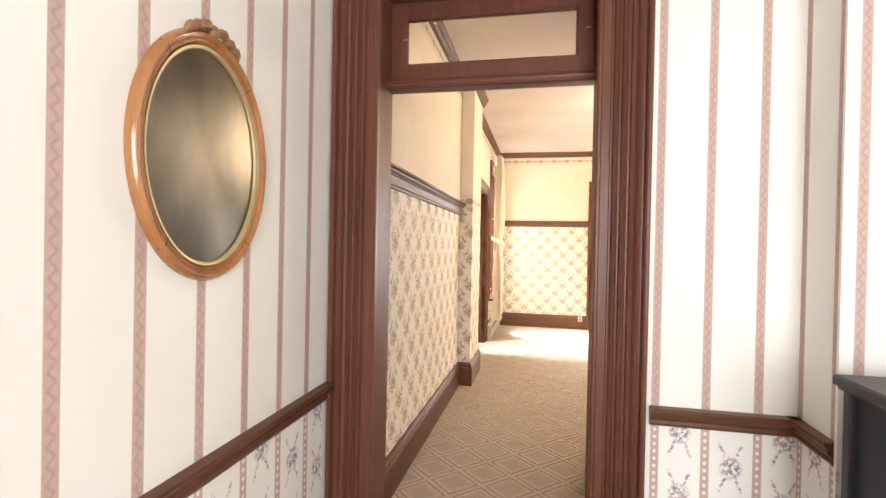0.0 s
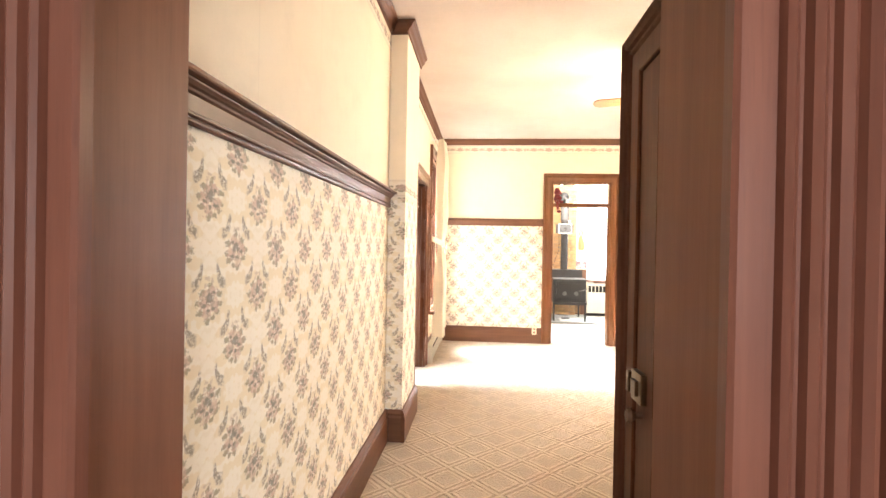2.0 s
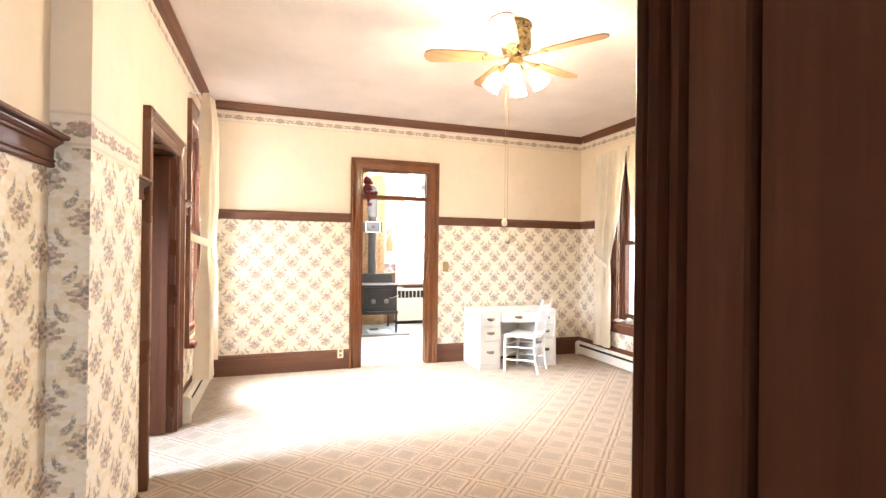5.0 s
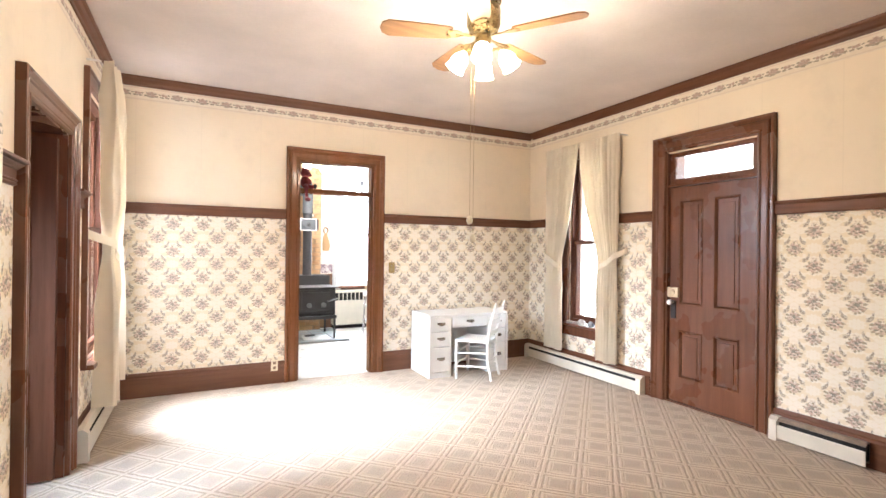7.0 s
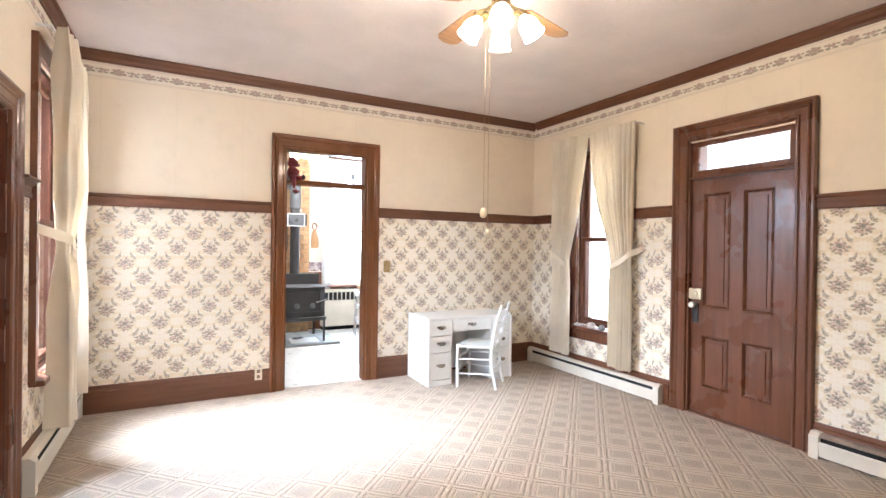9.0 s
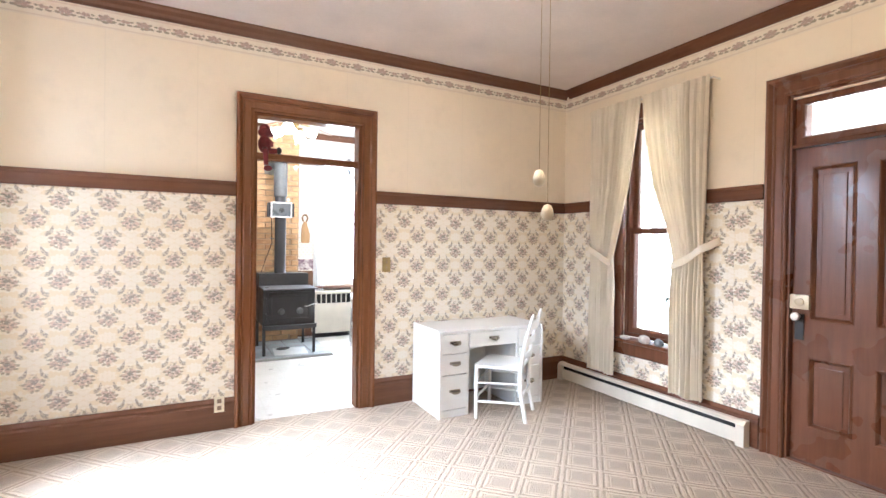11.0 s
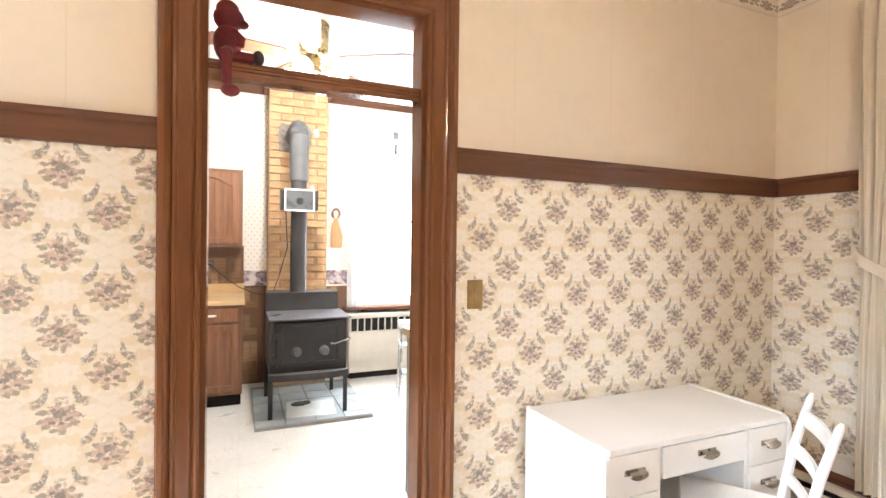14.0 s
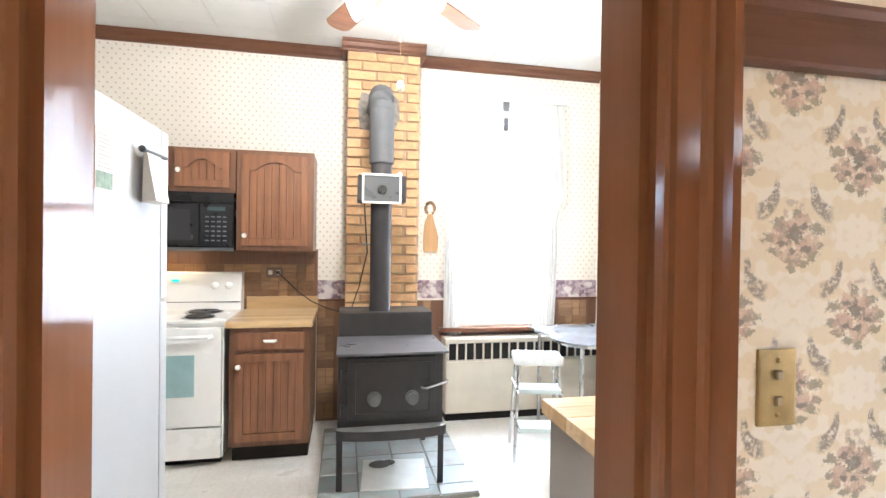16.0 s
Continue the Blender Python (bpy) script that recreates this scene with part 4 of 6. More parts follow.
WHITE_WOOD = plain("white_window_paint", (0.78, 0.77, 0.74), 0.45)
sash_window("window_east", at_x(XR + 0.05, -1), RW[0], RW[1], RW[2] + 0.03, RW[3], DARK_DOOR, "dark wooden double-hung window behind tied curtains")
sash_window("window_west", at_x(XL - 0.05, 1), LW[0], LW[1], LW[2], LW[3], DARK_DOOR, "dark wooden double-hung window")
sash_window("window_kitchen", at_y(KY1 + 0.06, -1), KW[0], KW[1], KW[2], KW[3], WHITE_WOOD, "white double-hung kitchen window")
flat = [(0, 0), (0, 0.020), (0.010, 0.024), (0.09, 0.024), (0.10, 0.034), (0.112, 0.034), (0.112, 0)]
setting("trim_window_east", surround(bmesh.new(), flat, RW[0] + 0.004, RW[1] - 0.004, RW[2] - 0.02, RW[3], at_x(XR, -1)), DOOR_WOOD, "brown window casing", "window casing")
setting("trim_window_west", surround(bmesh.new(), flat, LW[0] + 0.004, LW[1] - 0.004, LW[2] - 0.02, LW[3], at_x(XL, 1)), TRIM, "brown window casing", "window casing")
setting("window_sill_east", prism(bmesh.new(), [(-0.05, 0.50), (0.085, 0.50), (0.095, 0.508), (0.095, 0.522), (0.085, 0.53), (-0.05, 0.53)], (XR + 0.03, RW[0] - 0.13, 0.0), (-1, 0, 0), (0, 0, 1), (0, 0.86, 0)), DOOR_WOOD, "brown wooden window sill", "window sill")
setting("trim_window_east_apron", prism(bmesh.new(), [(0, 0.39), (0.016, 0.39), (0.024, 0.402), (0.024, 0.49), (0.034, 0.50), (0, 0.50)], (XR, RW[0] - 0.10, 0.0), (-1, 0, 0), (0, 0, 1), (0, 0.80, 0)), DOOR_WOOD, "brown wooden apron under the sill", "window apron")
setting("window_sill_west", B(XL - 0.05, XL + 0.075, LW[0] - 0.1, LW[1] + 0.1, 0.515, 0.548, bevel=0.006), DOOR_WOOD, "brown wooden window sill", "window sill")


def cloth(name, colour, through_light=0.35):
    n = Nodes(name)
    p = n.local()
    weave = n.noise(n.vmath("MULTIPLY", p, (1, 1, 0.3)), 300.0, 2.0)
    c = n.mix(n.ramp(n.noise(p, 3.0, 3.0), 0.0, 1.0), shade(colour, 0.93), shade(colour, 1.05))
    m = n.end(c, 0.9, 0.0, weave, 0.2, 0.002)
    tr = n.t.nodes.new("ShaderNodeBsdfTranslucent")
    n.put(tr.inputs[0], c)
    mx = n.t.nodes.new("ShaderNodeMixShader")
    mx.inputs[0].default_value = through_light
    n.t.links.new(n.b.outputs[0], mx.inputs[1])
    n.t.links.new(tr.outputs[0], mx.inputs[2])
    n.t.links.new(mx.outputs[0], n.t.nodes["Material Output"].inputs[0])
    return m


CURTAIN = cloth("cream_curtain_cloth", (0.90, 0.82, 0.68), 0.26)
SHEER = cloth("white_sheer_cloth", (0.85, 0.84, 0.82), 0.55)


def drape(edges, z0, z1, put, folds, depth, base, seed, rows=40, cols=72, thick=0.003, tie=None):
    """A hanging cloth; edges(z) gives its two sides; folds ripple along it."""
    rnd = random.Random(seed)
    ph = [rnd.uniform(0, 6.28) for _ in range(6)]
    bm = bmesh.new()
    sheets = []
    for off in (0.0, thick):
        g = []
        for i in range(rows + 1):
            z = z0 + (z1 - z0) * i / rows
            l, r = edges(z)
            line = []
            for j in range(cols + 1):
                k = j / cols
                wob = 0.25 * math.sin(3.1 * z + ph[1]) + 0.18 * math.sin(5.3 * z + 4 * k + ph[2])
                warp = k + 0.030 * math.sin(7.1 * k + ph[3]) + 0.016 * math.sin(16.3 * k + ph[5])
                f = 2.2 * abs(math.sin(math.pi * folds * warp + ph[0] + wob)) - 1.1 + 0.32 * math.sin(2 * math.pi * folds * 1.73 * k + ph[3] + 2 * wob) + 0.08 * math.sin(2 * math.pi * folds * 3.1 * k + ph[4])
                f *= 0.72 + 0.38 * math.sin(7.3 * k + ph[2] + 0.6 * z) * math.sin(2.1 * k + ph[4])
                pinch = 0.55 + 0.45 * min(1.0, (z1 - z) / 0.25)
                if tie is not None:
                    pinch *= 0.45 + 0.55 * min(1.0, abs(z - tie - 0.10 * k) / 0.35)
                line.append(bm.verts.new(put(l + (r - l) * k, z + 0.006 * math.sin(9 * k + ph[5]) * (i == 0), base + off + depth * pinch * f)))
            g.append(line)
        sheets.append(g)
    for s, g in enumerate(sheets):
        for i in range(rows):
            for j in range(cols):
                q = (g[i][j], g[i][j + 1], g[i + 1][j + 1], g[i + 1][j])
                bm.faces.new(q if s else q[::-1])
    a, b = sheets
    ring = [(0, j) for j in range(cols + 1)] + [(i, cols) for i in range(1, rows + 1)] + [(rows, j) for j in range(cols - 1, -1, -1)] + [(i, 0) for i in range(rows - 1, 0, -1)]
    for (i, j), (k, l) in zip(ring, ring[1:] + ring[:1]):
        bm.faces.new((a[i][j], a[k][l], b[k][l], b[i][j]))
    return bm


def lerp_table(z, table):
    """Linear through (z, value) rows sorted by z, eased."""
    if z <= table[0][0]:
        return table[0][1]
    for (a, p), (b, q) in zip(table, table[1:]):
        if z <= b:
            k = (z - a) / (b - a)
            return p + (q - p) * k
    return table[-1][1]


def tied_curtains(name, put, lo, mid, hi, z0, z1, tie, waist, label, seed, gap=0.004, bulge=(0.030, 0.030), folds=10.0):
    """Two panels tied back; lo and hi are the outer sides, mid where they meet on the rod."""
    for outer, inner_w, sd, deep in ((lo, lo + waist[0], seed, bulge[0]), (hi, hi - waist[1], seed + 1, bulge[1])):
        sgn = 1 if outer < mid else -1
        inner = [(z0, inner_w + sgn * 0.01), (tie - 0.22, inner_w + sgn * 0.015), (tie, inner_w), (tie + 0.28, inner_w + sgn * 0.075), (z1 - 0.72, inner_w + (mid - sgn * gap - inner_w) * 0.62), (z1 - 0.3, inner_w + (mid - sgn * gap - inner_w) * 0.88), (z1, mid - sgn * gap)]
        out = [(z0, outer + sgn * 0.02), (tie, outer + sgn * 0.03), (z1, outer)]
        ob = thing("curtain", (0, 0, 0), label, "curtain", "tied curtains")
        part("cloth", drape(lambda z: (lerp_table(z, out), lerp_table(z, inner)), z0, z1, put, folds, deep, 0.060 + deep, sd, 48, 150, tie=tie), CURTAIN, ob, smooth=True)
        # band from the waist up to its hook
        bm = bmesh.new()
        steps = 14
        rows = []
        for i in range(steps + 1):
            k = i / steps
            a = inner_w - sgn * 0.01 + (outer - sgn * 0.035 - inner_w) * k
            z = tie - 0.05 + 0.19 * k - 0.02 * math.sin(math.pi * k)
            o = 0.074 + 1.55 * deep - (0.041 + 1.55 * deep) * max(0.0, (k - 0.75) / 0.25) + 0.006 * math.sin(11 * k)
            rows.append([bm.verts.new(put(a, z + dz, o + do)) for dz, do in ((-0.030, 0), (-0.028, 0.006), (0.028, 0.006), (0.030, 0))])
        for p, q in zip(rows, rows[1:]):
            for j in range(4):
                bm.faces.new((p[j], p[(j + 1) % 4], q[(j + 1) % 4], q[j]))
        bm.faces.new(rows[0]), bm.faces.new(rows[-1][::-1])
        part("tieback", bm, CURTAIN, ob, "cream cloth tieback", True)
    rod = thing("curtain_rod", (0, 0, 0), "slim white curtain rod above the window", "curtain rod")
    pts = [put(lo - 0.005, z1 - 0.02, 0.0), put(lo - 0.005, z1 - 0.02, 0.075), put(hi + 0.005, z1 - 0.02, 0.075), put(hi + 0.005, z1 - 0.02, 0.0)]
    part("rod", tube(bmesh.new(), pts, 0.008), WHITE_WOOD, rod)


tied_curtains("east curtains", at_x(XR, -1), 6.43, 7.012, 7.565, 0.215, 2.53, 1.22, (0.275, 0.295), "cream pleated curtain tied back at the window", 3, bulge=(0.034, 0.034), folds=11.0)
tied_curtains("west curtains", at_x(XL, 1), 6.96, 7.43, 7.93, 0.225, 2.62, 1.28, (0.19, 0.14), "cream pleated curtain tied back at the window", 8, 0.20, (0.062, 0.034), 4.0)



def heater(put, a0, a1, label, h=0.165, hood=None, open_end=False):
    """Baseboard heater: back, sloped hood, front panel, end caps."""
    ob = thing("baseboard_heater", (0, 0, 0), label, "baseboard heater", "baseboard heaters")

    def run(prof, p, q):
        bm = bmesh.new()
        r = [[bm.verts.new(put(a, z, o)) for o, z in prof] for a in (p, q)]
        k = len(prof)
        for i in range(k):
            bm.faces.new((r[0][i], r[0][(i + 1) % k], r[1][(i + 1) % k], r[1][i]))
        bm.faces.new(r[0][::-1]), bm.faces.new(r[1])
        return bm

    part("hood", run([(0.027, 0.03), (0.027, h), (0.060, h), (0.082, h - 0.018), (0.082, h - 0.024), (0.058, h - 0.008), (0.032, h - 0.008), (0.032, 0.03)], a0 + 0.05, a1 - 0.05), hood or CREAM_METAL, ob)
    # solid element without fins; its near-black colour paints the shade inside the slot
    part("heating_element", run([(0.034, 0.05), (0.034, h - 0.012), (0.058, h - 0.012), (0.066, 0.05)], a0 + 0.05, a1 - 0.05), DARK, ob, "solid heating element, near-black as the slot's shade")
    part("front_panel", run([(0.078, 0.018), (0.082, 0.018), (0.088, h - 0.058), (0.084, h - 0.050), (0.080, h - 0.054)], a0 + 0.05, a1 - 0.05), CREAM_METAL, ob)
    for p, q in ((a1 - 0.055, a1),) if open_end else ((a0, a0 + 0.055), (a1 - 0.055, a1)):
        part("end_cap", run([(0.027, 0.0), (0.027, h + 0.004), (0.064, h + 0.004), (0.092, h - 0.020), (0.092, 0.0)], p, q), CREAM_METAL, ob)
    return ob


heater(at_x(XR, -1), 6.16, 7.96, "long cream metal baseboard heater under the window")
heater(at_x(XR, -1), 4.40, 5.02, "short cream baseboard heater with worn hood and missing end cap", 0.165, plain("worn_heater_hood", (0.30, 0.24, 0.19), 0.45, 0.4, 0.3, 14.0), True)
heater(at_x(XL, 1), 6.62, 7.96, "cream metal baseboard heater under the side window", 0.20)

# outlet and switch
ob = thing("wall_outlet", (0.609, YF - 0.026, 0.18), "ivory electrical outlet on the brown baseboard", "outlet")
part("plate", B(-0.032, 0.032, -0.007, 0.0, -0.055, 0.055, bevel=0.003), plain("ivory_plastic", (0.72, 0.64, 0.48), 0.35), ob)
for z in (-0.024, 0.024):
    r = part("socket", B(-0.014, 0.014, -0.010, -0.007, z - 0.014, z + 0.014, bevel=0.004), plain("brown_plastic", (0.20, 0.13, 0.08), 0.4), ob, "brown socket")
ob = thing("light_switch", (1.841, YF, 1.138), "brass wall switch plate beside the doorway", "light switch")
part("plate", B(-0.035, 0.035, -0.006, 0.0, -0.060, 0.060, bevel=0.003), BRASS, ob)
for z in (-0.020, 0.020):
    part("toggle", B(-0.005, 0.005, -0.012, -0.006, z - 0.007, z + 0.007, bevel=0.002), plain("old_toggle", (0.35, 0.26, 0.15), 0.4), ob)
for z in (-0.042, 0.042):
    part("screw", lathe(bmesh.new(), [(0.004, 0.0), (0.004, -0.008), (0.002, -0.009)], (0, 0, z), "y", 8), BRASS, ob)
# ---- dining room furniture ----
DESK_HANDLE = plain("tarnished_handle", (0.34, 0.29, 0.23), 0.28, 0.9)
ob = thing("desk", (2.074, 7.478, 0), "white painted kneehole desk against the papered wall", "desk")
DW, DD, DH = 0.972, 0.485, 0.66
side = [(0, 0), (DD, 0), (DD, DH), (0.060, DH), (0.032, DH - 0.005), (0.012, DH - 0.018), (0.003, DH - 0.036), (0, DH - 0.055)]
for x in (0.0, DW - 0.02):
    part("side_panel", prism(bmesh.new(), side, (x, 0, 0), (0, 1, 0), (0, 0, 1), (0.02, 0, 0)), WHITE_PAINT, ob)
part("desktop", B(0.02, DW - 0.02, 0.004, DD, DH - 0.026, DH - 0.006, bevel=0.003), WHITE_PAINT, ob)
part("back_panel", B(0.02, DW - 0.02, DD - 0.015, DD, 0.03, DH - 0.026), WHITE_PAINT, ob)
for x in (0.245, DW - 0.265):
    part("inner_panel", B(x, x + 0.018, 0.016, DD - 0.015, 0.0, DH - 0.026), WHITE_PAINT, ob)
for x0, x1 in ((0.02, 0.245), (DW - 0.247, DW - 0.02)):
    part("plinth", B(x0, x1, 0.010, 0.022, 0.0, 0.055), WHITE_PAINT, ob)


def desk_drawer(x0, x1, z0, z1):
    d = part("drawer", B(x0, x1, 0.006, 0.026, z0, z1, bevel=0.003), WHITE_PAINT, ob)
    cx, cz = (x0 + x1) / 2, (z0 + z1) / 2 + 0.006
    bm = B(cx - 0.046, cx + 0.046, 0.002, 0.006, cz - 0.006, cz + 0.014, bevel=0.001)
    n = 10
    rows = []
    for k in range(n + 1):
        t = math.pi * k / n
        rows.append([bm.verts.new((cx - 0.038 * math.cos(t), y, cz + 0.008 - q * (0.35 + 0.65 * math.sin(t)))) for y, q in ((0.002, 0.0), (-0.018, 0.006), (-0.020, 0.024), (-0.010, 0.026))])
    for p, q in zip(rows, rows[1:]):
        for j in range(3):
            bm.faces.new((p[j], p[j + 1], q[j + 1], q[j]))
    part("handle", bm, DESK_HANDLE, d, "tarnished metal cup handle", True)


for x0, x1 in ((0.024, 0.243), (DW - 0.245, DW - 0.024)):
    for z0, z1 in ((0.06, 0.318), (0.324, 0.478), (0.484, 0.628)):
        desk_drawer(x0, x1, z0, z1)
desk_drawer(0.266, DW - 0.268, 0.515, 0.628)

ob = thing("chair", (2.595, 7.396, 0), "white painted ladder-back wooden chair at the desk", "chair", rz=41.6)
part("seat", prism(bmesh.new(), [(-0.195, 0.175), (-0.205, 0.165), (-0.165, -0.165), (0.165, -0.165), (0.205, 0.165), (0.195, 0.175)], (0, 0, 0.385), (1, 0, 0), (0, 1, 0), (0, 0, 0.022)), WHITE_PAINT, ob, "white woven seat")
for sx in (-1, 1):
    part("leg", tube(bmesh.new(), [(sx * 0.19, 0.165, 0), (sx * 0.19, 0.165, 0.20), (sx * 0.188, 0.163, 0.41)], [0.013, 0.017, 0.016], 10), WHITE_PAINT, ob, smooth=True)
    part("back_post", tube(bmesh.new(), [(sx * 0.155, -0.205, 0), (sx * 0.155, -0.165, 0.22), (sx * 0.157, -0.165, 0.40), (sx * 0.165, -0.205, 0.62), (sx * 0.172, -0.250, 0.79), (sx * 0.172, -0.256, 0.81)], [0.014, 0.017, 0.017, 0.016, 0.013, 0.006], 10), WHITE_PAINT, ob, smooth=True)
    for z in (0.13, 0.27):
        part("stretcher", tube(bmesh.new(), [(sx * 0.19, 0.165, z), (sx * 0.156, -0.18, z + 0.01)], 0.009), WHITE_PAINT, ob, smooth=True)
for z in (0.16, 0.28):
    part("stretcher", tube(bmesh.new(), [(-0.19, 0.165, z), (0.19, 0.165, z)], 0.009), WHITE_PAINT, ob, smooth=True)
part("stretcher", tube(bmesh.new(), [(-0.156, -0.178, 0.20), (0.156, -0.178, 0.20)], 0.009), WHITE_PAINT, ob, smooth=True)
for z, y, h in ((0.49, -0.182, 0.045), (0.60, -0.202, 0.05), (0.72, -0.232, 0.06)):
    pr = []
    for k in range(9):
        x = -0.16 + 0.04 * k
        pr.append((x, y - 0.020 * (1 - (x / 0.16) ** 2)))
    bm = prism(bmesh.new(), [(a, b - 0.006) for a, b in pr] + [(a, b + 0.006) for a, b in pr[::-1]], (0, 0, z - h / 2), (1, 0, 0), (0, 1, 0), (0, 0, h))
    part("back_slat", bm, WHITE_PAINT, ob)

BLADE_WOOD = wood("oak_fan_blade", (0.15, 0.072, 0.028), (0.28, 0.15, 0.062), 0.35, "x", 0.3)
BLADE_DARK = wood("walnut_fan_blade", (0.13, 0.055, 0.03), (0.22, 0.10, 0.055), 0.35, "x", 0.3)
SMOKE_BRASS = plain("antique_brass", (0.30, 0.22, 0.10), 0.28, 0.9, 0.25, 30.0)


def ceiling_fan(xy, zb, turn, reach, blade_mat, shades, label, drop, lit, tilt=-32):
    """Hub, motor, blades on irons, light kit with glass shades."""
    ob = thing("ceiling_fan", (xy[0], xy[1], ZC), label, "ceiling fan")
    d = zb - ZC
    part("canopy", lathe(bmesh.new(), [(0.03, 0.0), (0.095, 0.0), (0.105, -0.012), (0.105, -0.030), (0.098, -0.034), (0.098, -0.05), (0.06, -0.055)], seg=32), SMOKE_BRASS, ob, "antique brass canopy", True)
    part("motor", lathe(bmesh.new(), [(0.04, -0.05), (0.095, -0.058), (0.102, -0.075), (0.10, d + 0.055), (0.085, d + 0.022), (0.06, d + 0.012), (0.04, d + 0.01)], seg=32), SMOKE_BRASS, ob, "antique brass motor housing", True)
    for k in range(5):
        a = radians(turn + 72 * k)
        rot = Matrix.Rotation(a, 3, "Z") @ Matrix.Rotation(radians(11), 3, "X")
        pr = [(0.19, -0.045), (0.21, -0.055), (0.42, -0.066), (reach - 0.05, -0.070), (reach - 0.012, -0.045), (reach, 0.0), (reach - 0.012, 0.045), (reach - 0.05, 0.070), (0.42, 0.066), (0.21, 0.055), (0.19, 0.045)]
        bm = prism(bmesh.new(), pr, (0, 0, d - 0.004), (1, 0, 0), (0, 1, 0), (0, 0, 0.008))
        bmesh.ops.rotate(bm, verts=bm.verts, cent=(0, 0, d), matrix=rot)
        b = part("blade", bm, blade_mat, ob, "wooden fan blade")
        pr = [(0.07, -0.012), (0.12, -0.010), (0.16, -0.030), (0.21, -0.038), (0.225, 0.0), (0.21, 0.038), (0.16, 0.030), (0.12, 0.010), (0.07, 0.012)]
        bm = prism(bmesh.new(), pr, (0, 0, d - 0.010), (1, 0, 0), (0, 1, 0), (0, 0, 0.006))
        bmesh.ops.rotate(bm, verts=bm.verts, cent=(0, 0, d), matrix=rot)
        part("blade_iron", bm, SMOKE_BRASS, b, "brass blade bracket")
    part("light_kit", lathe(bmesh.new(), [(0.03, d + 0.012), (0.045, d), (0.05, d - 0.03), (0.038, d - 0.06), (0.052, d - 0.075), (0.052, d - 0.10), (0.02, d - 0.125), (0.008, d - 0.14)], seg=24), SMOKE_BRASS, ob, "antique brass light fitting", True)
    for k in range(shades):
        a = radians(turn + 20 + 360 / shades * k)
        c, sn = math.cos(a), math.sin(a)
        arm = part("lamp_arm", tube(bmesh.new(), [(0.045 * c, 0.045 * sn, d - 0.09), (0.085 * c, 0.085 * sn, d - 0.082), (0.11 * c, 0.11 * sn, d - 0.105)], 0.008), SMOKE_BRASS, ob, smooth=True)
        bm = lathe(bmesh.new(), [(0.018, 0.0), (0.026, -0.012), (0.045, -0.035), (0.052, -0.062), (0.050, -0.085), (0.060, -0.115), (0.057, -0.115), (0.047, -0.085), (0.020, -0.02)], seg=20)
        m = Matrix.Translation((0.11 * c, 0.11 * sn, d - 0.10)) @ Matrix.Rotation(a, 4, "Z") @ Matrix.Rotation(radians(tilt), 4, "Y")
        bmesh.ops.transform(bm, matrix=m, verts=bm.verts)
        sh = part("shade", bm, lit, arm, "glowing frosted glass tulip shade", True)
        sh.visible_shadow = False
    for (x, y), bottom in drop:
        ch = part("pull_chain", tube(bmesh.new(), [(x * 0.6, y * 0.6, d - 0.10), (x, y, d - 0.14), (x, y, bottom - ZC + 0.02)], 0.0009, 6), BRASS, ob, "thin pull chain")
        part("pull_knob", lathe(bmesh.new(), [(0.004, 0.030), (0.012, 0.026), (0.019, 0.010), (0.020, -0.006), (0.014, -0.020), (0.004, -0.024)], (x, y, bottom - ZC), seg=14), plain("cream_bead", (0.74, 0.66, 0.50), 0.3), ch, "cream wooden pull knob", True)
    return ob


ceiling_fan(FAN_XY, 2.62, -54, 0.61, BLADE_WOOD, 4, "brass ceiling fan with oak blades and lit shades", [((-0.008, 0.125), 1.526), ((-0.010, 0.080), 1.412)], BULB)
ceiling_fan(KFAN_XY, 2.60, 43, 0.69, BLADE_DARK, 4, "kitchen ceiling fan with walnut blades and lit shades", [((0.03, 0.05), 2.1)], BULB, -75)

# stones on the sill


def stone(place, size, colour, seed, label):
    rnd = random.Random(seed)
    bm = bmesh.new()
    bmesh.ops.create_icosphere(bm, subdivisions=2, radius=1.0)
    off = Vector((rnd.uniform(0, 9), rnd.uniform(0, 9), rnd.uniform(0, 9)))
    for v in bm.verts:
        k = 1 + 0.22 * noise.noise(v.co * 1.3 + off)
        v.co = Vector((v.co.x * size[0] * k, v.co.y * size[1] * k, (max(v.co.z, -0.75) + 0.75) / 1.75 * size[2] * 2 * k))
    ob = linked("stone", bm, plain("stone_" + label.split()[0], colour, 0.6, 0.0, 0.3, 25.0, 0.3), True)
    ob.location = Vector(place) * S
    return tagged(ob, label, "stone", "stones on the sill")


stone((3.68, 7.175, 0.53), (0.03, 0.045, 0.018), (0.55, 0.50, 0.44), 1, "pale flat stone on the window sill")
stone((3.67, 6.975, 0.53), (0.035, 0.050, 0.036), (0.45, 0.40, 0.36), 2, "grey-brown rounded stone on the window sill")
stone((3.68, 6.845, 0.53), (0.03, 0.040, 0.030), (0.22, 0.22, 0.22), 3, "dark grey stone on the window sill")

# doll on the transom bar, one plain mesh
bm = bmesh.new()
DX, DY, DZ = 0.900, 8.055, 1.957


def blob(bm, c, r, squash=(1, 1, 1), m=None):
    made = bmesh.ops.create_uvsphere(bm, u_segments=14, v_segments=10, radius=1.0)["verts"]
    for v in made:
        v.co = Vector((v.co.x * r * squash[0], v.co.y * r * squash[1], v.co.z * r * squash[2])) + Vector(c)


